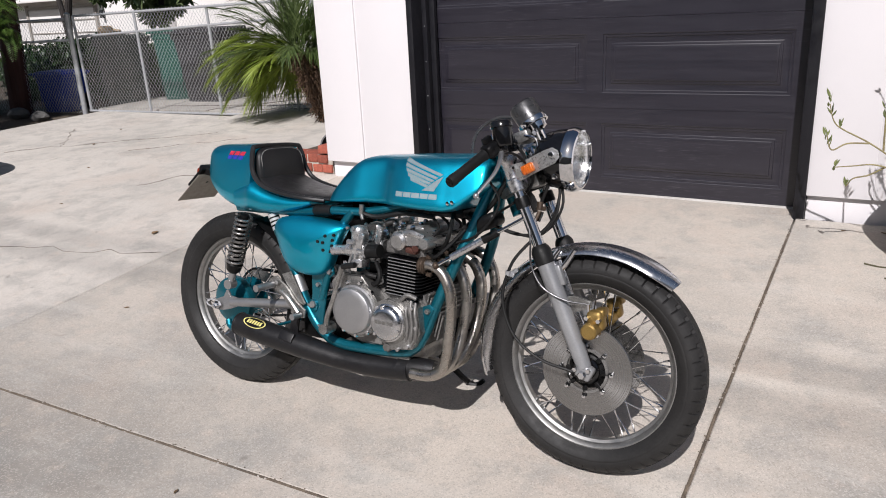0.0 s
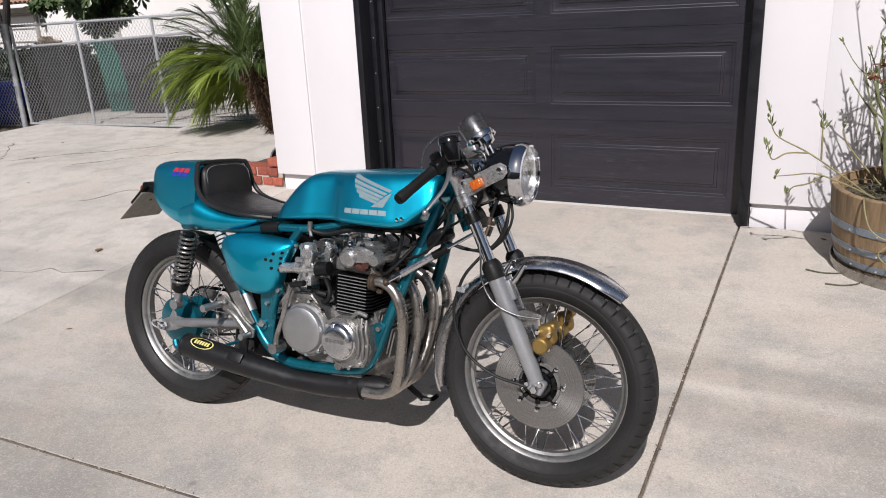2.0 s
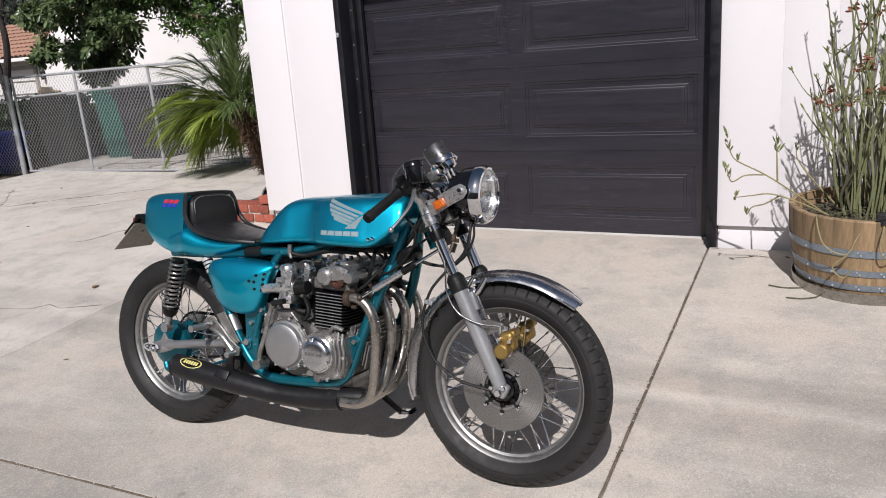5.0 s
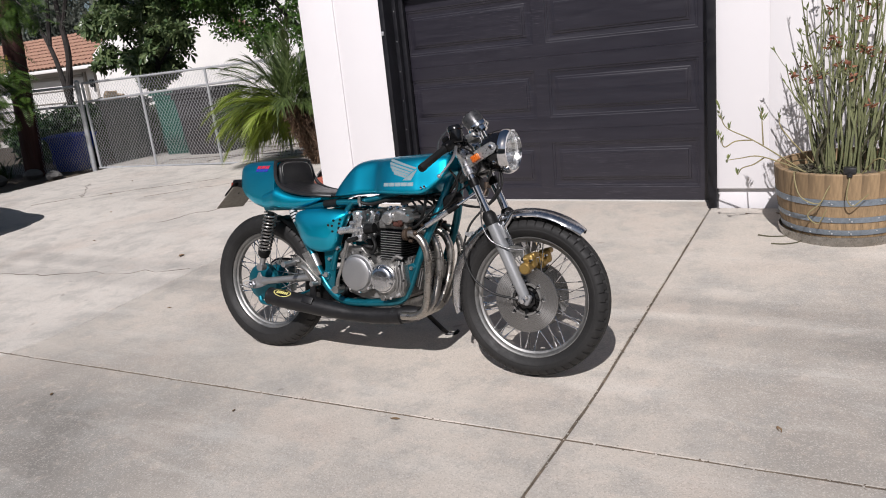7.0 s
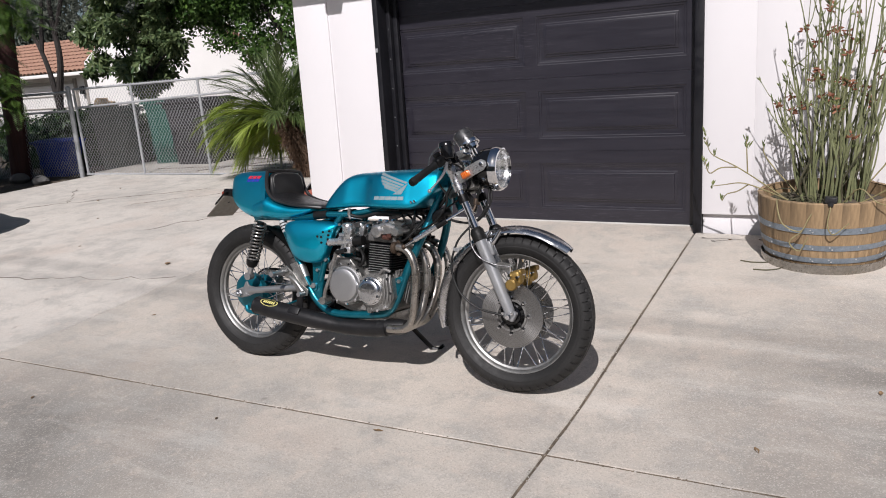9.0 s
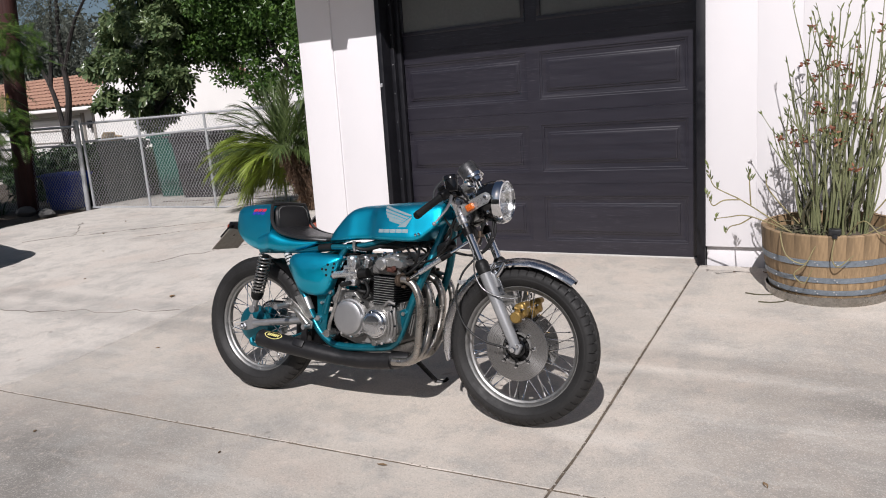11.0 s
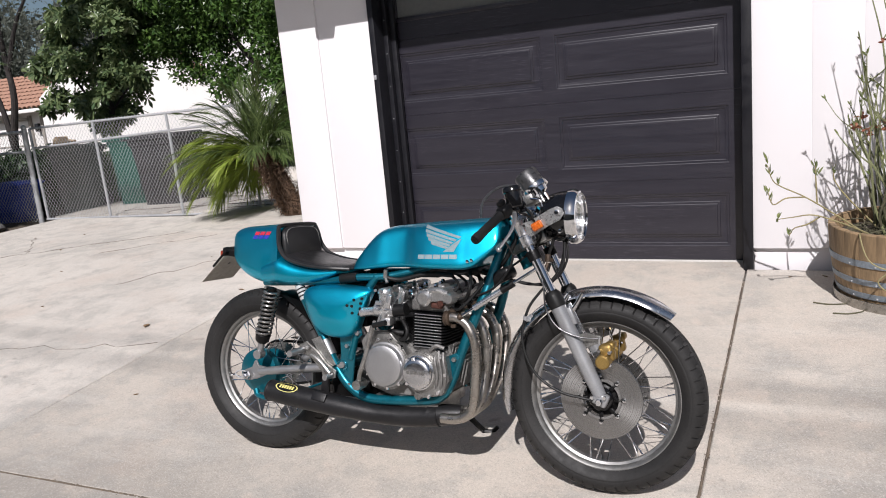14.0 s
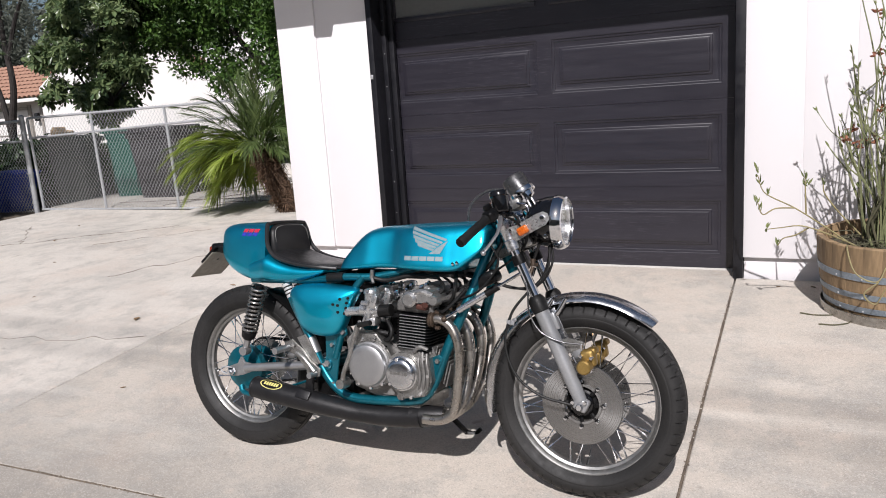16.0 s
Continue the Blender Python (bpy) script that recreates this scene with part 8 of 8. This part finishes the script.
def build_trees():
    rng = random.Random(61)
    # broad-leaved tree behind the gate
    cl = scatter_clumps(rng, (-0.15, 0, 2.05), (1.25, 0.7, 0.95), 50, 0.12, 0.27) + scatter_clumps(rng, (0.5, 0, 3.55), (1.3, 0.8, 1.1), 46, 0.18, 0.34)
    tree("shade_tree", -11.1, 9.0, "dark glossy broad-leaved tree behind the gate", ([(0, 0, 0), (0.03, 0, 1.0), (0.1, 0, 2.2), (0.05, 0, 3.6)], [0.06, 0.05, 0.04, 0.015]),
         [([(0.03, 0, 1.0), (-0.5, -0.1, 1.9), (-1.0, -0.1, 2.5)], [0.03, 0.01]), ([(0.06, 0, 1.4), (0.6, 0, 1.8), (1.1, 0, 2.0)], [0.025, 0.008]), ([(0.1, 0, 2.0), (0.5, 0, 2.9), (0.8, 0, 3.4)], [0.025, 0.008])],
         cl, 3300, 0.142, GREEN_LEAF, 62, 0.42, whorls=True)
    # fig tree above the palm
    cl = scatter_clumps(rng, (0.0, 0, 3.75), (2.0, 1.2, 1.5), 110, 0.28, 0.55) + scatter_clumps(rng, (1.3, 0.3, 2.4), (1.2, 0.6, 1.0), 40, 0.25, 0.45) + scatter_clumps(rng, (-1.45, 0, 2.75), (1.25, 0.7, 0.62), 62, 0.18, 0.36) + scatter_clumps(rng, (-0.75, 0, 1.95), (0.75, 0.5, 0.5), 26, 0.15, 0.30) + scatter_clumps(rng, (1.0, 0, 1.35), (1.0, 0.5, 0.85), 44, 0.2, 0.36)
    tree("fig_tree", -8.3, 9.6, "dense small-leaved fig tree in full sun", ([(0.6, 0, 0), (0.5, 0, 1.2), (0.3, 0, 2.4), (0.2, 0, 3.6)], [0.12, 0.10, 0.08, 0.03]),
         [([(0.5, 0, 1.4), (-0.4, 0, 2.4), (-0.9, 0, 3.2)], [0.06, 0.02]), ([(0.4, 0, 1.8), (1.2, 0, 2.6), (1.6, 0, 3.3)], [0.06, 0.02])], cl, 78000, 0.088, GREEN_MID, 63, 0.5)
    # thin twin-trunked tree, its leaves in the haze colour too
    cl = scatter_clumps(rng, (0.3, 0, 4.0), (2.4, 1.2, 1.6), 60, 0.25, 0.5)
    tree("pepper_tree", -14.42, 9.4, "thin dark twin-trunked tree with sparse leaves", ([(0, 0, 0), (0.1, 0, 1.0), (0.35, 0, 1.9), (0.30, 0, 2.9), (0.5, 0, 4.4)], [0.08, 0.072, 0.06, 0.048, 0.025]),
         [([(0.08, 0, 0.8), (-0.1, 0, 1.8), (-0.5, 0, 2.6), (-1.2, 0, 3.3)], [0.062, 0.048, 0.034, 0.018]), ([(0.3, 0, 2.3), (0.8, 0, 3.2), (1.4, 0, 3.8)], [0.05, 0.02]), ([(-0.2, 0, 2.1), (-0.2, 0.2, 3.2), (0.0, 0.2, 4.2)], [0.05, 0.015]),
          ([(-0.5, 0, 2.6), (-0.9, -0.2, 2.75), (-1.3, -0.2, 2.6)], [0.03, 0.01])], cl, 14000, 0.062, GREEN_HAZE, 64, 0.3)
    # far trees closing the view, hazed through their leaf colour
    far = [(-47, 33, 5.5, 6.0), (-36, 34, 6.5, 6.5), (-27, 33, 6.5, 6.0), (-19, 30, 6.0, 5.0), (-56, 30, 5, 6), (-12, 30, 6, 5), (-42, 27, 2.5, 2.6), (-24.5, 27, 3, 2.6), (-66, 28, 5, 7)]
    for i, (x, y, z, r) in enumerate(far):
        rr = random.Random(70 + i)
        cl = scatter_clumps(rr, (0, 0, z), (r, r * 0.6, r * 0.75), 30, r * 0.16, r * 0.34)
        tree("distant_tree", x, y, "tree in the distance, haze put into its grey-green leaves", ([(0, 0, 0), (0.2, 0, z * 0.5), (0, 0, z)], [r * 0.06, r * 0.05, r * 0.02]), [([(0.1, 0, z * 0.5), (r * 0.4, 0, z)], [r * 0.03, r * 0.01])], cl, 7500, r * 0.085, GREEN_HAZE, 80 + i, 0.5, -0.4)


def pinnate(rng, base, d, L, n=16, leaf=0.085):
    """A feathery compound leaf."""
    V, F = [], []
    d = d.normalized()
    side = d.cross(Vector((0, 0, 1))).normalized()
    p = Vector(base)
    for i in range(n):
        d = (d + Vector((0, 0, -0.05))).normalized()
        q = p + d * (L / n)
        b = len(V)
        V += [p + side * 0.002, p - side * 0.002, q - side * 0.002, q + side * 0.002]
        F.append((b, b + 1, b + 2, b + 3))
        ll = leaf * math.sin(math.pi * (0.12 + 0.85 * i / n)) ** 0.7
        for sg in (-1, 1):
            t = (side * sg + d * 0.45 + Vector((0, 0, -0.22))).normalized()
            b = len(V)
            V += [q, q + t * ll * 0.5 + d * ll * 0.14, q + t * ll, q + t * ll * 0.5 - d * ll * 0.14]
            F += [(b, b + 1, b + 2), (b, b + 2, b + 3)]
        p = q
    return V, F


def build_pole_corner():
    pz = ground_z(6.0) - 0.06
    pole = thing("utility_pole", pose(-10.66, 6.0, pz), "dark red-brown wooden utility pole with small tags", "utility pole")
    bm = bmesh.new()
    tube(bm, [(0, 0, 0), (0.15, 0, 1.7), (0.30, 0, 3.4), (0.55, 0, 6.3), (0.75, 0, 8.6)], [0.145, 0.14, 0.135, 0.125, 0.115], 24)
    part("shaft", bm, POLE_WOOD, pole)
    bm = bmesh.new()
    box(bm, (0.05, 0.008, 0.16), pose(0.17, -0.143, 1.72, 4, 5, 0), 0.002)
    part("tag", bm, YELLOW_TAG, pole, "faded yellow strip tag")
    bm = bmesh.new()
    lathe(bm, [(0, 0), (0.02, 0), (0.02, 0.006), (0, 0.006)], pose(0.17, -0.143, 1.55, 90, 0, 0), 16)
    part("disc_tag", bm, GALV, pole)
    bm = bmesh.new()
    box(bm, (2.4, 0.10, 0.12), pose(0.72, -0.16, 8.2, 0, 0, 90), 0.01)
    part("cross_arm", bm, POLE_WOOD, pole)
    # feathery tree that hangs in front of the pole
    rng = random.Random(91)
    ft = thing("feather_tree", pose(-11.15, 5.25, ground_z(5.3) - 0.06), "feathery-leaved young tree beside the utility pole", "tree")
    bm = bmesh.new()
    tube(bm, [(0, 0, 0), (0.05, 0, 1.2), (0.15, 0, 2.4), (0.1, 0, 3.4)], [0.06, 0.05, 0.035, 0.012], 8)
    tr = part("trunk", bm, BARK, ft)
    groups = [(1.6, 0.05, 2.42, 0.8, 0.30, 170), (1.15, 0.0, 1.55, 0.45, 0.3, 70), (0.9, 0.0, 1.0, 0.45, 0.3, 34), (1.30, 0.05, 1.36, 0.45, 0.24, 44), (0.3, 0.0, 2.2, 0.8, 0.5, 60)]
    for gx, gy, gz, sx, sz, cnt in groups:
        bm = bmesh.new()
        tube(bm, [(0.06, 0, gz - 0.45), (gx * 0.5, gy - 0.05, gz - 0.02), (gx, gy, gz + 0.08)], [0.02, 0.012, 0.005], 6)
        part("limb", bm, BARK, tr)
    # the crown overhead, which shades the bed and the blue bin
    for tip in ((0.2, -2.2, 3.4), (0.8, -2.9, 3.6), (2.0, -3.7, 3.6)):
        bm = bmesh.new()
        tube(bm, [(0.1, 0, 2.6), (tip[0] * 0.5, tip[1] * 0.5, 3.3), tip], [0.03, 0.02, 0.008], 7)
        part("limb", bm, BARK, tr)
    crown("crown", ft, rng, scatter_clumps(rng, (0.4, -3.0, 3.6), (1.6, 1.45, 0.4), 48, 0.3, 0.46) + scatter_clumps(rng, (2.1, -3.95, 3.6), (0.7, 0.6, 0.3), 14, 0.3, 0.42), 14000, 0.17, GREEN_FERN, "overhanging leaves", 0.4)
    V, F = [], []
    for gx, gy, gz, sx, sz, cnt in groups:
        for i in range(cnt):
            b0 = Vector((gx + rng.uniform(-1, 0.6) * sx, gy + rng.uniform(-0.3, 0.3), gz + rng.uniform(-1, 1) * sz))
            v, f = pinnate(rng, b0, Vector((rng.uniform(0.1, 1), rng.uniform(-.8, .5), rng.uniform(-.45, .3))), rng.uniform(0.3, 0.5))
            b = len(V)
            V += v
            F += [tuple(k + b for k in t) for t in f]
    tagged(soup("feathery_leaf", V, F, GREEN_FERN, ft, "light green feathery leaves"), kind="stuff")
    # strap-leaved clump and stones
    cl = thing("strap_plant", pose(-11.35, 5.75, ground_z(5.7) - 0.06), "dark strap-leaved clump at the foot of the pole", "plant")
    V, F = [], []
    for i in range(120):
        a, e, L = rng.uniform(0, 2 * math.pi), rng.uniform(0.5, 1.3), rng.uniform(0.4, 0.75)
        d = Vector((math.cos(a) * math.cos(e), math.sin(a) * math.cos(e), math.sin(e)))
        s = Vector((-math.sin(a), math.cos(a), 0)) * 0.014
        o = Vector((rng.gauss(0, .12), rng.gauss(0, .12), 0))
        prev = None
        for k in range(5):
            c = o + d * L * k / 4 + Vector((0, 0, -0.45 * L * (k / 4) ** 2))
            b = len(V)
            V += [c + s * (1 - k / 4.3), c - s * (1 - k / 4.3)]
            if prev is not None:
                F.append((prev, prev + 1, b + 1, b))
            prev = b
    tagged(soup("strap_leaf", V, F, GREEN_DARK, cl, "arching dark leaves"), kind="stuff")
    for i in range(9):
        x, y = -9.75 - rng.uniform(0, 1.9), 5.0 + rng.uniform(-.5, .9)
        r = rng.uniform(0.08, 0.2)
        rk = thing("border_stone", pose(x, y, ground_z(y) - 0.06), "rounded grey stone edging the bed", "stone", "border stones")
        bm = bmesh.new()
        blob(bm, (0, 0, r * 0.4), (r, r * 0.8, r * 0.55), 2, 0.08, rng)
        part("stone", bm, ROCK, rk)
    # dark shrubs behind the left fence
    sh = thing("shrub", Matrix.Translation(fpos(-1.0, 0.15, 1.6)), "dark shrub filling the gap behind the fence", "shrub")
    cl = scatter_clumps(rng, (-0.5, 0, 0.45), (2.3, 0.5, 0.42), 54, 0.22, 0.38)
    crown("foliage", sh, rng, cl, 20000, 0.11, GREEN_DARK, "dense dark leaves")
    bm = bmesh.new()
    for i in range(5):
        tube(bm, [(rng.uniform(-.6, .6), 0, 0), (rng.uniform(-.9, .9), 0, 0.7)], 0.015, 6, smooth=False)
    part("branch", bm, BARK, sh)


YELLOW_TAG = surf("yellow_tag", (0.45, 0.36, 0.05), (0.38, 0.30, 0.05), 20, 0.6)


def tile_roof(name, parent, x0, x1, y0, z0, y1, z1, cols, rows):
    """Rows of curved clay tiles on a slope, joined."""
    V, F = [], []
    for r in range(rows):
        for c in range(cols):
            xa, xb = x0 + (x1 - x0) * c / cols, x0 + (x1 - x0) * (c + 1) / cols
            t0, t1 = r / rows, (r + 1.12) / rows
            b = len(V)
            for t, lift in ((t0, 0.05), (t1, 0.0)):
                for k in range(6):
                    a = math.pi * k / 5
                    V.append(Vector((xa + (xb - xa) * (0.5 - 0.5 * math.cos(a)), y0 + (y1 - y0) * t, z0 + (z1 - z0) * t + 0.11 * math.sin(a) + lift)))
            for k in range(5):
                F.append((b + k, b + k + 1, b + 7 + k, b + 6 + k))
    return tagged(soup(name, V, F, ROOF_TILE, parent, "rows of curved clay tiles", True), kind="stuff")


def build_houses():
    h = thing("neighbour_house", pose(0, 0, 0), "white neighbouring house with an orange clay tile roof", "house")
    g = -0.45
    part("wall", boxed(-46, -29.6, 22.0, 30, g, 2.45), HOUSE_WHITE, h)
    tile_roof("roof", h, -47, -29.0, 21.4, 2.52, 25.0, 4.25, 60, 9)
    part("roof_deck", boxed(-47, -29.0, 21.45, 30, 2.46, 2.52), HOUSE_TRIM, h)
    part("gutter", boxed(-47, -28.9, 21.30, 21.42, 2.40, 2.55, 0.02), HOUSE_WHITE, h)
    gd = part("garage_door", boxed(-35.9, -30.95, 21.93, 21.99, g, 2.05), HOUSE_WHITE, h)
    for i in range(4):
        part("panel_rib", boxed(-35.9, -30.95, 21.89, 21.925, g + 0.35 + i * 0.55, g + 0.39 + i * 0.55), HOUSE_TRIM, gd)
    for x in (-36.0, -30.9, -30.1):
        part("trim", boxed(x - 0.07, x + 0.07, 21.88, 21.995, g, 2.3), HOUSE_TRIM, h)
    part("trim", boxed(-36.0, -30.9, 21.88, 21.995, 2.10, 2.22), HOUSE_TRIM, h)
    bm = bmesh.new()
    box(bm, (0.2, 0.16, 0.35), pose(-30.35, 21.85, 1.75), 0.03)
    part("wall_lamp", bm, PLASTIC_BLACK, h)
    k = thing("gabled_house", pose(0, 0, 0), "white stucco gabled house with clay tile edges", "house")
    bm = bmesh.new()
    prism(bm, [(-18.9, -0.2), (-12.0, -0.2), (-12.0, 1.2), (-15.2, 2.55), (-17.1, 4.0), (-18.9, 2.6)], 6.0, pose(0, 22.0, 0, 90, 0, 0))
    part("wall", bm, HOUSE_WHITE, k)
    bm = bmesh.new()
    prism(bm, [(-21.6, -0.2), (-18.95, -0.2), (-18.95, 2.75), (-20.05, 3.45), (-21.6, 2.5)], 6.0, pose(0, 21.6, 0, 90, 0, 0))
    part("wing_wall", bm, HOUSE_WHITE, k)
    for a, b in (((-17.1, 4.08), (-15.1, 2.58)), ((-17.1, 4.08), (-18.95, 2.66)), ((-20.05, 3.53), (-18.9, 2.80)), ((-20.05, 3.53), (-21.7, 2.50))):
        V, F = [], []
        n = 9
        for i in range(n):
            t0, t1 = i / n, (i + 1.1) / n
            p, q = Vector((a[0] + (b[0] - a[0]) * t0, 15.75, a[1] + (b[1] - a[1]) * t0 + 0.04)), Vector((a[0] + (b[0] - a[0]) * t1, 15.75, a[1] + (b[1] - a[1]) * t1 + 0.09))
            c = len(V)
            V += [p, q, q + Vector((0, 0.5, 0)), p + Vector((0, 0.5, 0)), p - Vector((0, 0, 0.07)), q - Vector((0, 0, 0.07))]
            F += [(c, c + 1, c + 2, c + 3), (c, c + 4, c + 5, c + 1)]
        soup("roof", V, F, ROOF_TILE, k, "clay tile roof edge")


CAR_PAINT = surf("grey_car_paint", (0.03, 0.032, 0.035), (0.036, 0.038, 0.041), 2, 0.3, 0.3, 0.0, 60, coat=1.0, grain=0.05)


def build_car():
    car = thing("parked_car", pose(-6.72, 2.28, ground_z(2.28)), "dark grey parked car standing on the driveway", "car")
    bm = bmesh.new()
    S = [(-0.02, 0.38, 0.66, 0.70), (-0.06, 0.30, 0.76, 0.84), (-0.25, 0.24, 0.88, 0.895), (-0.7, 0.22, 0.94, 0.905), (-1.3, 0.22, 0.97, 0.91), (-2.4, 0.22, 0.97, 0.91), (-3.3, 0.22, 0.93, 0.905), (-4.1, 0.24, 0.80, 0.88), (-4.40, 0.32, 0.68, 0.78), (-4.45, 0.40, 0.6, 0.6)]
    rings = []
    for x, z0, z1, hw in spline(S, 3):
        ring = []
        for a in np.linspace(0, 2 * math.pi, 32, endpoint=False):
            c, s = math.cos(a), math.sin(a)
            ring.append(Vector((x, math.copysign(abs(c) ** 0.45, c) * hw, (z0 + z1) / 2 + math.copysign(abs(s) ** 0.6, s) * (z1 - z0) / 2)))
        rings.append(ring)
    ring_mesh(bm, rings)
    bmesh.ops.recalc_face_normals(bm, faces=bm.faces)
    part("body", bm, CAR_PAINT, car, "", 50)
    bm = bmesh.new()
    rings = []
    for x, z0, z1, hw in spline([(-0.45, 0.90, 0.96, 0.70), (-0.95, 0.92, 1.34, 0.66), (-1.6, 0.94, 1.44, 0.64), (-2.5, 0.94, 1.42, 0.64), (-3.2, 0.92, 1.10, 0.68), (-3.45, 0.90, 0.95, 0.70)], 3):
        ring = []
        for a in np.linspace(0, 2 * math.pi, 28, endpoint=False):
            c, s = math.cos(a), math.sin(a)
            ring.append(Vector((x, math.copysign(abs(c) ** 0.5, c) * hw * (1 - 0.12 * (s > 0)), (z0 + z1) / 2 + math.copysign(abs(s) ** 0.6, s) * (z1 - z0) / 2)))
        rings.append(ring)
    ring_mesh(bm, rings)
    bmesh.ops.recalc_face_normals(bm, faces=bm.faces)
    part("cabin_glass", bm, GLASS_DARK, car, "", 50)
    bm = bmesh.new()
    box(bm, (0.10, 1.60, 0.16), pose(-0.05, 0, 0.42), 0.04, 3)
    part("bumper", bm, PLASTIC_BLACK, car)
    for y in (-0.66, 0.66):
        bm = bmesh.new()
        box(bm, (0.10, 0.30, 0.12), pose(-0.14, y, 0.72, 0, 0, 22 if y > 0 else -22), 0.03)
        part("tail_light", bm, RED_LENS, car)
    for x in (-0.95, -3.55):
        for y in (-0.80, 0.80):
            bm = bmesh.new()
            lathe(bm, [(0.19, -0.10), (0.29, -0.10), (0.315, -0.07), (0.318, 0.07), (0.29, 0.10), (0.19, 0.10), (0.19, -0.10)], wheel_axis(x, y, 0.318), 36)
            wh = part("wheel", bm, RUBBER, car)
            bm = bmesh.new()
            lathe(bm, [(0.0, -0.085), (0.05, -0.09), (0.19, -0.07), (0.195, -0.095), (0.195, 0.095), (0.19, 0.07), (0, 0.06)], wheel_axis(x, y, 0.318), 36)
            part("rim", bm, GALV, wh)


def build_small():
    rng = random.Random(77)
    # dead leaves on the drive
    spots = [(-4.09, 2.877), (-3.3, 2.05), (-2.9, 1.0), (-1.9, 1.15), (0.12, 1.65), (-5.4, 3.1), (-6.2, 3.9), (-4.9, 4.4), (-7.1, 4.6), (-5.8, 2.4), (-0.25, 0.98), (-1.2, 1.30), (-7.6, 5.3), (0.5, 2.2), (-3.9, 3.6), (-6.7, 2.9), (0.02, 4.05), (-0.3, 4.1), (-0.12, 4.12), (0.35, 1.05)]
    for i, (x, y) in enumerate(spots):
        s = rng.uniform(0.012, 0.026) * (1.7 if i == 0 else 1)
        lf = thing("fallen_leaf", pose(x, y, ground_z(y) + 0.002, rng.uniform(-8, 8), rng.uniform(-8, 8), rng.uniform(0, 360)), "small curled dead leaf on the concrete", "leaf", "fallen leaves")
        bm = bmesh.new()
        rings = []
        for k in range(7):
            t = k / 6
            w = s * 0.45 * math.sin(math.pi * min(max(t, 0.06), 0.94))
            c = s * 0.5 * (t - 0.5) ** 2
            rings.append([Vector((s * (t - 0.5) * 2, -w, c + w * 0.5)), Vector((s * (t - 0.5) * 2, 0, c)), Vector((s * (t - 0.5) * 2, w, c + w * 0.5)), Vector((s * (t - 0.5) * 2, 0, c - 0.0012))])
        ring_mesh(bm, rings)
        part("blade", bm, DEAD_LEAF, lf)
    # overhead service wires, whose shadows cross the drive
    for i, (dy, h) in enumerate(((2.80, 13.0), (2.50, 13.3))):
        w = thing("overhead_wire", pose(0, dy - h, h), "black overhead service wire crossing above the drive", "cable", "overhead wires")
        bm = bmesh.new()
        tube(bm, [(-34, 0.3, 0.5), (-17, 0.1, 0.0), (0, 0, -0.1), (17, -0.2, 0.0), (34, -0.4, 0.5)], 0.013, 6)
        part("strand", bm, PLASTIC_BLACK, w)
    for x in (-34, 34):
        pl = thing("line_pole", pose(x, -10.5, -0.1), "tall plain wooden pole carrying the wires", "utility pole", "line poles")
        bm = bmesh.new()
        tube(bm, [(0, 0, 0), (0, 0, 14.6)], [0.16, 0.12], 12, smooth=False)
        part("shaft", bm, POLE_WOOD, pl)
        bm = bmesh.new()
        box(bm, (0.1, 1.4, 0.1), pose(0, 0, 13.6), 0.01)
        part("cross_arm", bm, POLE_WOOD, pl)
    # lawn strip and street beyond
    bm = bmesh.new()
    boxed(-30, -13.2, 2, 12, ground_z(6) - 0.35, ground_z(6) - 0.03, 0.0, bm)
    tagged(part("side_street", bm, CONCRETE_PALE), "pale concrete street past the pole", "street", kind="structure")


build_planter()
build_brick_bed()
build_palm()
build_fence()
build_bins()
build_trees()
build_pole_corner()
build_houses()
build_car()
build_small()
